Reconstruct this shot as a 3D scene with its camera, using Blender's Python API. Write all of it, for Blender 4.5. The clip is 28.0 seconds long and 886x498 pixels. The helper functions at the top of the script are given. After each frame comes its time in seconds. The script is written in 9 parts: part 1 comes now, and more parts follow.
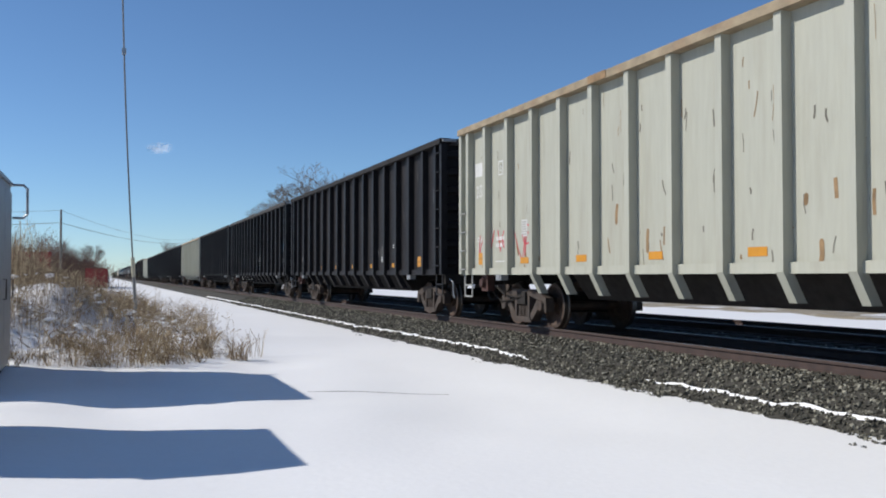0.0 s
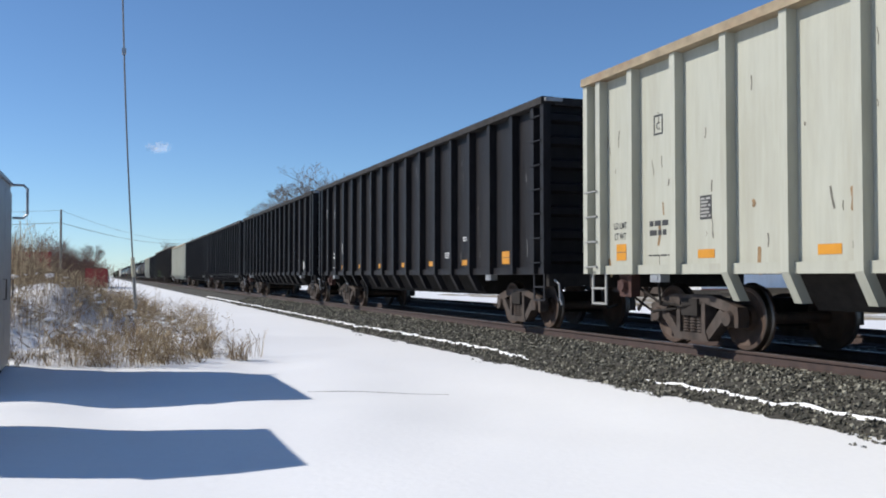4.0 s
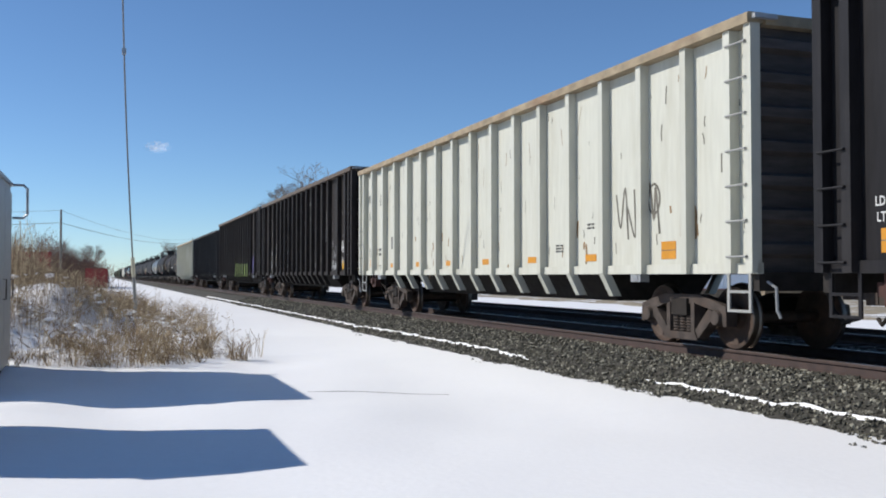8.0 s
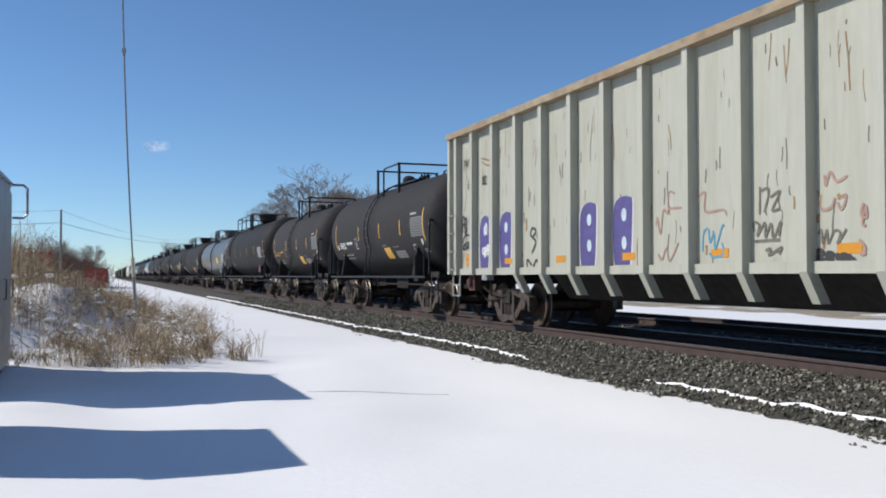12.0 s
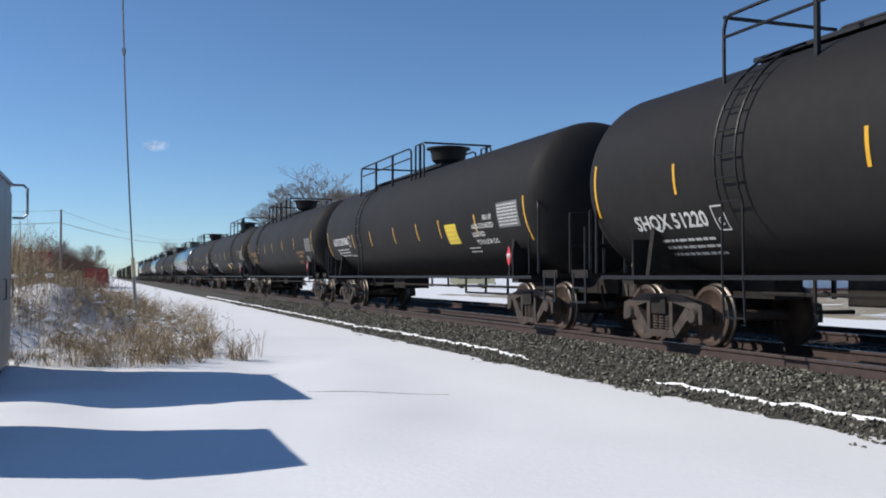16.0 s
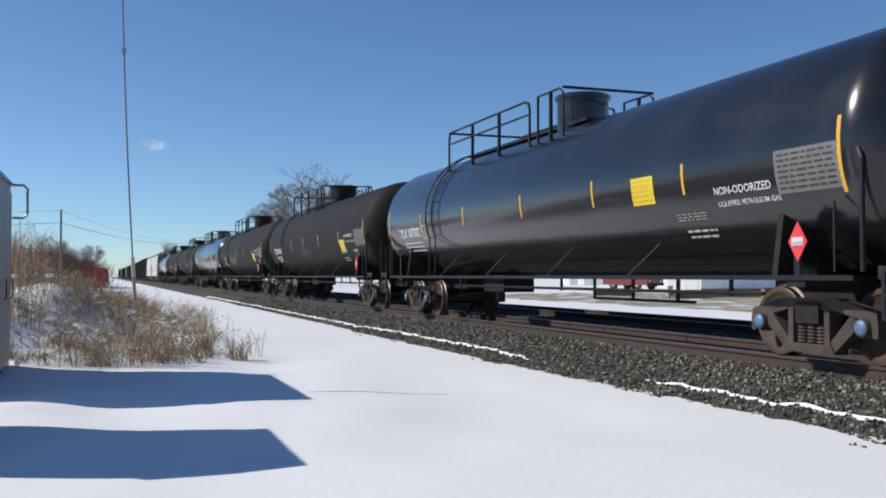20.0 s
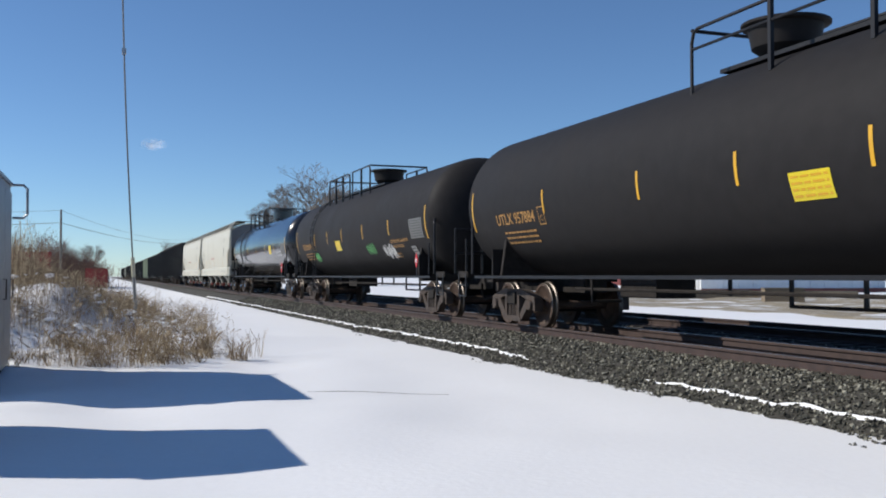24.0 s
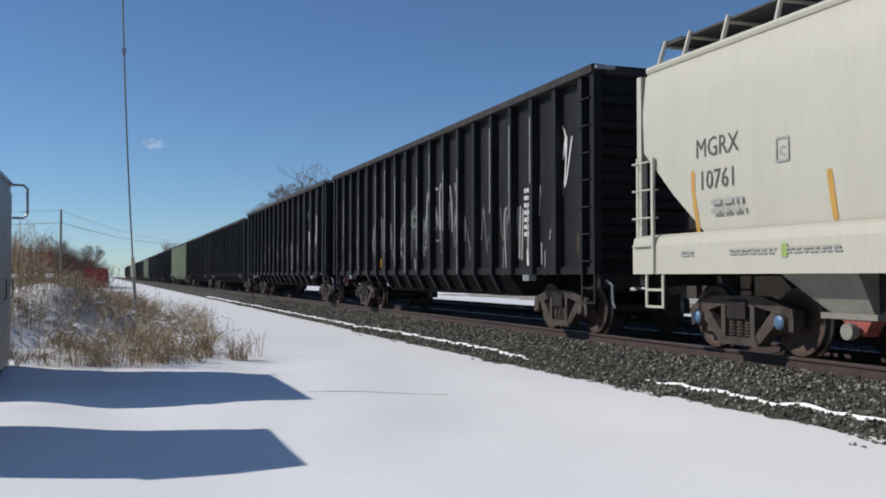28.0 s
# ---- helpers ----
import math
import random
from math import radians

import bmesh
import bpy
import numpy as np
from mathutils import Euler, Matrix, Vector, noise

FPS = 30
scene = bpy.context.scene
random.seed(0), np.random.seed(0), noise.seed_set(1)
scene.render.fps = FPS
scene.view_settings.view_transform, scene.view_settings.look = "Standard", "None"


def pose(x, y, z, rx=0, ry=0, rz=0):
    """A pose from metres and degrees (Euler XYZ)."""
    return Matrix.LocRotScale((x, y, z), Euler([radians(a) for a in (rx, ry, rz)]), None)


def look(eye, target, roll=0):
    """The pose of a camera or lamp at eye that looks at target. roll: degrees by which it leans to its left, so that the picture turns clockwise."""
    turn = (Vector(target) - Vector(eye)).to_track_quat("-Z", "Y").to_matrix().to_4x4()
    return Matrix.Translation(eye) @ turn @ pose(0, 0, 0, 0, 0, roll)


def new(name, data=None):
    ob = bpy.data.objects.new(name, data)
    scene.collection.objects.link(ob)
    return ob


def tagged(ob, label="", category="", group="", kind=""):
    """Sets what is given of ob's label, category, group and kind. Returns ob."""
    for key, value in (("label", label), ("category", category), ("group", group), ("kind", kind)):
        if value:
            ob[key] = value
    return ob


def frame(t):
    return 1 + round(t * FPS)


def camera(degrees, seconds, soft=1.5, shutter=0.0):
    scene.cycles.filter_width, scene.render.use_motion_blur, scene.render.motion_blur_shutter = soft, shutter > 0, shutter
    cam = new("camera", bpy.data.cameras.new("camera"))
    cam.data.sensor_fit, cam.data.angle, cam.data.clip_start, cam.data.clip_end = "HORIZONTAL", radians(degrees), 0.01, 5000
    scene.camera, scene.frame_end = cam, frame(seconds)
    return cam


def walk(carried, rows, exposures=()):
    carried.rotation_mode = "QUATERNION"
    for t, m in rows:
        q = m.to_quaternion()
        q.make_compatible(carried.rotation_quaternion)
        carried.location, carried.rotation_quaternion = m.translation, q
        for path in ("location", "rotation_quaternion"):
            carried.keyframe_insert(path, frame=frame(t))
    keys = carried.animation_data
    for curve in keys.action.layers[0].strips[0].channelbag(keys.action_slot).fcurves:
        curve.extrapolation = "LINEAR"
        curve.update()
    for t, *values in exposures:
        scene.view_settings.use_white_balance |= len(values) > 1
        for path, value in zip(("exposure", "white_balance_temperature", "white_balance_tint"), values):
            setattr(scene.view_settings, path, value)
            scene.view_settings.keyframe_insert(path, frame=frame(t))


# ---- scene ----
# The camera stands on the snow beside the line; the track runs along +Y and the train comes towards -Y.
EYE_Z = 1.55
TURN, TILT, FIELD = 19.7, 1.64, 50.2
cam = camera(FIELD, 28.0, soft=1.9)
CAM_POSE = pose(0, 0, EYE_Z, 90 + TILT, 0, -TURN)
walk(cam, [(0.0, CAM_POSE), (28.0, CAM_POSE)],
     exposures=[(0.0, 0.06), (1.0, 0.18), (3.0, 0.22), (8.0, 0.18), (9.0, 0.02), (10.0, 0.15), (12.0, 0.14), (17.0, 0.08), (25.0, 0.08), (26.5, -0.10), (28.0, -0.18)])

SPEED = 22.25           # metres a second
TRACK_X, RAIL_Z = 9.27, 0.50
FAR_TRACK_X = 13.6
SIDE_SHIFT = -2.74      # where a car's near side meets the line of sight square to the picture

# ---- world and sun ----
SUN_ELEV = 36.0
SUN_DIR = Vector((-0.925 * math.cos(radians(SUN_ELEV)), 0.38 * math.cos(radians(SUN_ELEV)), math.sin(radians(SUN_ELEV))))
world = bpy.data.worlds.new("sky_world")
scene.world = world
world.use_nodes = True
wn = world.node_tree
sky = wn.nodes.new("ShaderNodeTexSky")
sky.sky_type = "NISHITA"
sky.sun_disc = False
sky.sun_elevation = radians(SUN_ELEV)
sky.sun_rotation = math.atan2(SUN_DIR.x, SUN_DIR.y)
sky.air_density, sky.dust_density, sky.ozone_density = 0.80, 0.0, 5.0
sky.altitude = 400
back = wn.nodes["Background"]
back.inputs["Strength"].default_value = 0.100
tint = wn.nodes.new("ShaderNodeMix")      # a clear winter sky, a little bluer
tint.data_type, tint.blend_type = "RGBA", "MULTIPLY"
tint.inputs["Factor"].default_value = 1.0
tint.inputs[7].default_value = (0.93, 1.03, 1.09, 1)
wn.links.new(sky.outputs["Color"], tint.inputs[6])
wn.links.new(tint.outputs[2], back.inputs["Color"])
sun = new("sun", bpy.data.lights.new("sun", "SUN"))
sun.data.energy, sun.data.angle, sun.data.color = 4.2, radians(0.53), (1.0, 0.95, 0.88)
sun.matrix_world = look(SUN_DIR * 50, (0, 0, 0))


# ---- materials ----
def mat(name, color, rough=0.6, metal=0.0, vary=0.15, scale=6.0, second=None, amount=0.35, patch=1.2, bump=0.15, bscale=40.0,
        stretch=(1, 1, 1), coat=0.0, spec=0.5, each=0.0):
    """A painted or natural surface: a base colour, fine grain, and larger stains of a second colour."""
    m = bpy.data.materials.new(name)
    m.use_nodes = True
    nt = m.node_tree
    n, l = nt.nodes, nt.links
    b = n["Principled BSDF"]
    b.inputs["Metallic"].default_value = metal
    b.inputs["Coat Weight"].default_value = coat
    b.inputs["Coat Roughness"].default_value = 0.08
    b.inputs["Specular IOR Level"].default_value = spec
    tc = n.new("ShaderNodeTexCoord")
    mp = n.new("ShaderNodeMapping")
    mp.inputs["Scale"].default_value = stretch
    l.new(tc.outputs["Object"], mp.inputs["Vector"])
    info = n.new("ShaderNodeObjectInfo")
    add = n.new("ShaderNodeVectorMath")
    mul = n.new("ShaderNodeMath")
    mul.operation = "MULTIPLY"
    mul.inputs[1].default_value = 37.0
    l.new(info.outputs["Random"], mul.inputs[0])
    l.new(mp.outputs["Vector"], add.inputs[0])
    l.new(mul.outputs[0], add.inputs[1])
    fine = n.new("ShaderNodeTexNoise")
    fine.inputs["Scale"].default_value, fine.inputs["Detail"].default_value = scale, 5.0
    big = n.new("ShaderNodeTexNoise")
    big.inputs["Scale"].default_value, big.inputs["Detail"].default_value = patch, 7.0
    big.inputs["Roughness"].default_value = 0.65
    for q in (fine, big):
        l.new(add.outputs[0], q.inputs["Vector"])
    c = Vector(color)
    lo, hi = c * (1 - vary), c * (1 + vary)
    r1 = n.new("ShaderNodeValToRGB")
    r1.color_ramp.elements[0].position, r1.color_ramp.elements[1].position = 0.3, 0.7
    r1.color_ramp.elements[0].color, r1.color_ramp.elements[1].color = (*lo, 1), (*hi, 1)
    l.new(fine.outputs["Fac"], r1.inputs["Fac"])
    r2 = n.new("ShaderNodeValToRGB")
    r2.color_ramp.elements[0].position, r2.color_ramp.elements[1].position = 0.5, 0.72
    r2.color_ramp.elements[0].color, r2.color_ramp.elements[1].color = (0, 0, 0, 1), (amount, amount, amount, 1)
    l.new(big.outputs["Fac"], r2.inputs["Fac"])
    mix = n.new("ShaderNodeMix")
    mix.data_type = "RGBA"
    l.new(r2.outputs["Color"], mix.inputs["Factor"])
    l.new(r1.outputs["Color"], mix.inputs[6])
    mix.inputs[7].default_value = (*(second or tuple(c * 0.7)), 1)
    last = mix.outputs[2]
    if each:
        hs = n.new("ShaderNodeHueSaturation")
        mr = n.new("ShaderNodeMapRange")
        mr.inputs["To Min"].default_value, mr.inputs["To Max"].default_value = 1 - each, 1 + each
        l.new(info.outputs["Random"], mr.inputs["Value"])
        l.new(mr.outputs[0], hs.inputs["Value"])
        l.new(last, hs.inputs["Color"])
        last = hs.outputs["Color"]
    l.new(last, b.inputs["Base Color"])
    rr = n.new("ShaderNodeMapRange")
    rr.inputs["To Min"].default_value, rr.inputs["To Max"].default_value = max(rough - 0.12, 0.02), min(rough + 0.12, 1)
    l.new(big.outputs["Fac"], rr.inputs["Value"])
    l.new(rr.outputs[0], b.inputs["Roughness"])
    if bump:
        bn = n.new("ShaderNodeTexNoise")
        bn.inputs["Scale"].default_value, bn.inputs["Detail"].default_value = bscale, 3.0
        l.new(add.outputs[0], bn.inputs["Vector"])
        bp = n.new("ShaderNodeBump")
        bp.inputs["Strength"].default_value, bp.inputs["Distance"].default_value = bump, 0.02
        l.new(bn.outputs["Fac"], bp.inputs["Height"])
        l.new(bp.outputs["Normal"], b.inputs["Normal"])
    return m


M_BLACK = mat("black_car_paint", (0.0125, 0.0117, 0.0130), 0.54, spec=0.18, vary=0.25, second=(0.035, 0.032, 0.031), amount=0.5, patch=0.8, stretch=(1, 2.5, 0.35), each=0.12)
M_DARK = mat("faded_black_paint", (0.0235, 0.0195, 0.0178), 0.65, spec=0.16, vary=0.25, second=(0.045, 0.038, 0.034), amount=0.5, patch=0.8, stretch=(1, 2.5, 0.35), each=0.12)
M_LIGHT = mat("pale_grey_green_paint", (0.36, 0.36, 0.298), 0.6, vary=0.05, second=(0.28, 0.27, 0.21), amount=0.6, patch=0.9, stretch=(1, 2.2, 0.3), each=0.04)
M_LIGHTER = mat("off_white_car_paint", (0.47, 0.47, 0.405), 0.6, vary=0.05, second=(0.36, 0.345, 0.27), amount=0.6, patch=0.9, stretch=(1, 2.2, 0.3), each=0.04)
# dark, dirty end paint; the shade on pale cars' ends is put into it too
M_ENDDARK = mat("dark_shaded_end_paint", (0.06, 0.052, 0.05), 0.75, vary=0.25, second=(0.15, 0.13, 0.12), amount=0.7, patch=1.3, stretch=(0.4, 1, 2.5))
M_OLIVE = mat("olive_car_paint", (0.30, 0.34, 0.24), 0.6, vary=0.08, second=(0.2, 0.2, 0.14), amount=0.5, patch=0.9, stretch=(1, 2.2, 0.3))
M_CREAM = mat("cream_hopper_paint", (0.46, 0.44, 0.36), 0.5, vary=0.03, second=(0.38, 0.36, 0.29), amount=0.35, patch=0.7, stretch=(1, 2, 0.4))
# hopper ends: a grey that holds the shade on them, darker than the cream
M_GREYEND = mat("grey_shaded_hopper_end", (0.17, 0.17, 0.17), 0.6, vary=0.1)
M_TANK = mat("matt_black_tank_paint", (0.0174, 0.0161, 0.0161), 0.66, spec=0.14, vary=0.12, second=(0.026, 0.023, 0.021), amount=0.45, patch=0.7, stretch=(1, 0.7, 0.7), bump=0.05)
M_TANKWORN = mat("faded_tank_paint", (0.0300, 0.0285, 0.0285), 0.72, spec=0.14, vary=0.12, second=(0.042, 0.038, 0.036), amount=0.45, patch=0.7, stretch=(1, 0.7, 0.7), bump=0.05)
M_GLOSS = mat("glossy_black_tank_paint", (0.009, 0.0095, 0.012), 0.22, vary=0.15, second=(0.03, 0.028, 0.03), amount=0.5, patch=0.6, bump=0.02, coat=0.35)
M_GREYTANK = mat("grey_tank_paint", (0.070, 0.075, 0.077), 0.4, vary=0.06, second=(0.065, 0.067, 0.068), amount=0.5, patch=0.7, bump=0.05)
M_CHORD = mat("weathered_top_chord", (0.26, 0.205, 0.13), 0.75, vary=0.25, second=(0.2, 0.11, 0.06), amount=0.7, patch=1.6, stretch=(1, 0.6, 1))
M_CHORDK = mat("dusty_black_top_chord", (0.034, 0.031, 0.030), 0.8, spec=0.2, vary=0.3, second=(0.016, 0.015, 0.015), amount=0.8, patch=1.6, each=0.45)
M_CHORD_WARM = mat("rust_dusted_top_chord", (0.085, 0.062, 0.045), 0.8, vary=0.3, second=(0.045, 0.035, 0.03), amount=0.8, patch=1.6)
M_STEEL = mat("truck_cast_steel", (0.064, 0.052, 0.045), 0.8, spec=0.25, vary=0.4, second=(0.060, 0.036, 0.024), amount=0.7, patch=3.0)
M_WHEEL = mat("wheel_steel", (0.062, 0.037, 0.025), 0.75, vary=0.3, second=(0.035, 0.026, 0.021), amount=0.8, patch=4.0, metal=0.0)
M_TREAD = mat("polished_tread", (0.13, 0.115, 0.10), 0.45, metal=1.0, vary=0.1)
# underframe grime; on the hopper slopes this dark also stands for shade
M_UNDER = mat("underframe_grime_and_shade", (0.024, 0.021, 0.019), 0.85, spec=0.2, vary=0.3, second=(0.028, 0.022, 0.018), amount=0.6, patch=2.0)
M_CAP = mat("bearing_cap_steel", (0.09, 0.17, 0.28), 0.5, metal=0.2, vary=0.2)
M_RAILING = mat("black_handrail_paint", (0.010, 0.010, 0.012), 0.5, spec=0.3, vary=0.2)
M_WHITE = mat("white_lettering", (0.56, 0.56, 0.54), 0.6, vary=0.05, second=(0.36, 0.36, 0.35), amount=0.5, patch=5.0, bump=0)
M_BLACKLET = mat("black_lettering", (0.03, 0.03, 0.03), 0.6, vary=0.1, bump=0)
M_YELLOW = mat("yellow_reflector", (0.62, 0.34, 0.02), 0.4, vary=0.06, bump=0)
M_PANEL = mat("yellow_notice_panel", (0.66, 0.52, 0.02), 0.45, vary=0.05, bump=0)
M_ORANGE = mat("orange_reflector", (0.50, 0.215, 0.012), 0.45, vary=0.08, bump=0)
M_ORANGELET = mat("orange_lettering", (0.36, 0.19, 0.05), 0.6, vary=0.08, bump=0)
M_RED = mat("red_placard", (0.70, 0.04, 0.05), 0.5, vary=0.08, bump=0)
M_REDGATE = mat("red_outlet_gate", (0.30, 0.075, 0.06), 0.6, vary=0.15)
M_GREYSTENCIL = mat("grey_stencil", (0.27, 0.27, 0.255), 0.6, vary=0.08, bump=0)
M_RAIL = mat("rusty_rail", (0.050, 0.031, 0.026), 0.7, vary=0.25, second=(0.05, 0.032, 0.027), amount=0.6, patch=3.0)
M_RAILTOP = mat("worn_rail_head", (0.20, 0.17, 0.16), 0.35, metal=0.8, vary=0.15)
M_TIE = mat("creosoted_tie", (0.055, 0.042, 0.034), 0.85, vary=0.3, stretch=(0.4, 3, 3), each=0.2)
M_SNOW = mat("snow", (0.845, 0.845, 0.84), 0.6, vary=0.012, second=(0.78, 0.79, 0.80), amount=0.3, patch=0.5, scale=14, bump=0.16, bscale=13.0, spec=0.3)
M_BALLAST = mat("ballast_bed", (0.045, 0.042, 0.033), 0.9, vary=0.5, scale=30, second=(0.08, 0.072, 0.06), amount=0.6, patch=6, bump=1.0, bscale=22)
M_SILVER = mat("galvanised_cabinet", (0.36, 0.38, 0.40), 0.45, metal=0.8, vary=0.08, second=(0.36, 0.37, 0.38), amount=0.5, patch=2.0, bump=0.05)
M_REDBOX = mat("red_container_paint", (0.24, 0.03, 0.024), 0.6, vary=0.12, second=(0.14, 0.03, 0.022), amount=0.5)
M_BARK = mat("bare_branches", (0.19, 0.16, 0.135), 0.9, vary=0.3, second=(0.11, 0.09, 0.075), amount=0.5)
M_BRUSH = mat("reddish_brush", (0.13, 0.075, 0.058), 0.9, vary=0.35, second=(0.08, 0.055, 0.045), amount=0.5, each=0.2)
M_POLE = mat("grey_wood_pole", (0.16, 0.14, 0.12), 0.9, vary=0.25, stretch=(3, 3, 0.3))
M_WIRE = mat("steel_cable", (0.20, 0.20, 0.20), 0.5, metal=0.6, vary=0.1)
M_GUARD = mat("pale_guy_guard", (0.62, 0.58, 0.42), 0.6, vary=0.08)


# ---- mesh helpers ----
class Geo:
    """Collects points and faces of one mesh."""

    def __init__(self):
        self.v, self.f = [], []

    def add(self, vs, fs):
        k = len(self.v)
        self.v += [tuple(p) for p in vs]
        self.f += [tuple(k + i for i in q) for q in fs]
        return self

    def box(self, x0, x1, y0, y1, z0, z1):
        vs = [(x, y, z) for x in (x0, x1) for y in (y0, y1) for z in (z0, z1)]
        return self.add(vs, [(0, 1, 3, 2), (4, 6, 7, 5), (0, 4, 5, 1), (2, 3, 7, 6), (0, 2, 6, 4), (1, 5, 7, 3)])

    def prism(self, pts, a, b, axis="y"):
        """A polygon in the plane square to axis, drawn out from a to b."""
        put = {"y": lambda p, t: (p[0], t, p[1]), "x": lambda p, t: (t, p[0], p[1]), "z": lambda p, t: (p[0], p[1], t)}[axis]
        n = len(pts)
        vs = [put(p, a) for p in pts] + [put(p, b) for p in pts]
        fs = [tuple(range(n))[::-1], tuple(range(n, 2 * n))] + [(i, (i + 1) % n, n + (i + 1) % n, n + i) for i in range(n)]
        return self.add(vs, fs)

    def tube(self, pts, r, n=6, r1=None):
        """A round bar along points."""
        pts = [Vector(p) for p in pts]
        rings = []
        for i, p in enumerate(pts):
            d = (pts[min(i + 1, len(pts) - 1)] - pts[max(i - 1, 0)]).normalized()
            side = d.orthogonal().normalized() if i == 0 else (side - d * side.dot(d)).normalized()
            up = d.cross(side)
            rad = r if r1 is None else r + (r1 - r) * i / (len(pts) - 1)
            rings.append([p + (side * math.cos(a) + up * math.sin(a)) * rad for a in (math.tau * j / n for j in range(n))])
        vs = [q for ring in rings for q in ring]
        m = len(rings)
        fs = [(i * n + j, i * n + (j + 1) % n, (i + 1) * n + (j + 1) % n, (i + 1) * n + j) for i in range(m - 1) for j in range(n)]
        fs += [tuple(range(n))[::-1], tuple((m - 1) * n + j for j in range(n))]
        return self.add(vs, fs)

    def turned(self, prof, axis="y", n=32, at=(0, 0, 0)):
        """A profile of (place along axis, radius) turned round the axis."""
        o = Vector(at)
        vs = []
        for t, r in prof:
            for j in range(n):
                a = math.tau * j / n
                c, s = r * math.cos(a), r * math.sin(a)
                vs.append(o + Vector({"y": (c, t, s), "x": (t, c, s), "z": (c, s, t)}[axis]))
        m = len(prof)
        fs = [(i * n + j, i * n + (j + 1) % n, (i + 1) * n + (j + 1) % n, (i + 1) * n + j) for i in range(m - 1) for j in range(n)]
        fs += [tuple(range(n))[::-1], tuple((m - 1) * n + j for j in range(n))]
        return self.add(vs, fs)

    def mesh(self, name, material, smooth=False):
        me = bpy.data.meshes.new(name)
        me.from_pydata(self.v, [], self.f)
        bm = bmesh.new()
        bm.from_mesh(me)
        bmesh.ops.recalc_face_normals(bm, faces=bm.faces)
        bm.to_mesh(me)
        bm.free()
        me.materials.append(material)
        if smooth:
            me.polygons.foreach_set("use_smooth", [True] * len(me.polygons))
            me.set_sharp_from_angle(angle=radians(38))
        return me


KEPT = {}


def kept(key, make, material, smooth=False):
    """One mesh for every piece that is alike."""
    k = (key, material.name)
    if k not in KEPT:
        g = Geo()
        make(g)
        KEPT[k] = g.mesh(str(key[0]) if isinstance(key, tuple) else key, material, smooth)
    return KEPT[k]


def part(name, geo, material, parent, label="", at=(0, 0, 0), turn=(0, 0, 0), smooth=False):
    me = geo if isinstance(geo, bpy.types.Mesh) else geo.mesh(name, material, smooth)
    ob = new(name, me)
    ob.parent = parent
    ob.matrix_basis = pose(*at, *turn)
    return tagged(ob, label)


def thing(name, label, category, group="", kind="", at=(0, 0, 0), turn=(0, 0, 0)):
    ob = new(name)
    ob.empty_display_size = 0.2
    ob.matrix_basis = pose(*at, *turn)
    return tagged(ob, label, category, group, kind)


def text_mesh(body, size, material, bold=0.0):
    """Lettering as a flat mesh, its middle at the origin, reading along +X with +Y up."""
    key = ("text", body, size, material.name, bold)
    if key not in KEPT:
        cu = bpy.data.curves.new("lettering", "FONT")
        cu.body, cu.size, cu.align_x, cu.align_y, cu.offset, cu.resolution_u = body, size, "CENTER", "CENTER", bold, 2
        ob = bpy.data.objects.new("lettering", cu)
        me = bpy.data.meshes.new_from_object(ob)
        bpy.data.objects.remove(ob)
        bpy.data.curves.remove(cu)
        me.materials.clear()
        me.materials.append(material)
        KEPT[key] = me
    return KEPT[key]


# ---- rolling stock ----
WHEEL_R = 0.457
WHEELS = []      # every wheelset, for the turning
TRAIN = []       # (car, its y at 0 s)
NEAR_SIDE = Matrix(((0, 0, -1, 0), (-1, 0, 0, 0), (0, 1, 0, 0), (0, 0, 0, 1)))


def flat_sign(name, me, parent, y, z, x=-1.60, label=""):
    """Lettering or a flat mark on the side that faces the camera."""
    ob = new(name, me)
    ob.parent = parent
    ob.matrix_basis = Matrix.Translation((x, y, z)) @ NEAR_SIDE
    return tagged(ob, label)


def words(parent, body, size, y, z, material, x=-1.60, bold=0.0, name="lettering", narrow=1.0):
    ob = flat_sign(name, text_mesh(body, size, material, bold), parent, y, z, x)
    ob.matrix_basis = ob.matrix_basis @ Matrix.Diagonal((narrow, 1, 1, 1))
    return tagged(ob, kind="stuff")


def plate(parent, name, y, z, w, h, material, x=-1.60, label="", thick=0.004):
    me = kept((name, w, h, thick), lambda g: g.box(-thick, 0, -w / 2, w / 2, -h / 2, h / 2), material)
    return part(name, me, material, parent, label, at=(x, y, z))


def bars(parent, y, z, w, h, rows, material, x=-1.60, seed=0, name="stencil"):
    """Small writing that cannot be read: rows of short bars."""
    rng = random.Random(seed)
    g = Geo()
    step = h / rows
    for r in range(rows):
        a = -w / 2
        while a < w / 2 - 0.03:
            b = min(a + rng.uniform(0.06, 0.22), w / 2)
            g.box(-0.003, 0, -b, -a, h / 2 - (r + 0.78) * step, h / 2 - (r + 0.2) * step)
            a = b + 0.035
    return tagged(part(name, g, material, parent, at=(x, y, z)), kind="stuff")


def frame_mark(parent, y, z, w, h, material, x=-1.60):
    """A thin box frame with a letter in it."""
    def make(g):
        t = 0.025
        for a in ((-w / 2, -w / 2 + t, -h / 2, h / 2), (w / 2 - t, w / 2, -h / 2, h / 2)):
            g.box(-0.003, 0, a[0], a[1], a[2], a[3])
        for b in ((-h / 2, -h / 2 + t), (h / 2 - t, h / 2)):
            g.box(-0.003, 0, -w / 2 + t, w / 2 - t, b[0], b[1])
    box = part("stencil_frame", kept(("stencil_frame", w, h), make, material), material, parent, at=(x, y, z))
    words(parent, "C", h * 0.55, y, z - h * 0.08, material, x - 0.003)
    return box


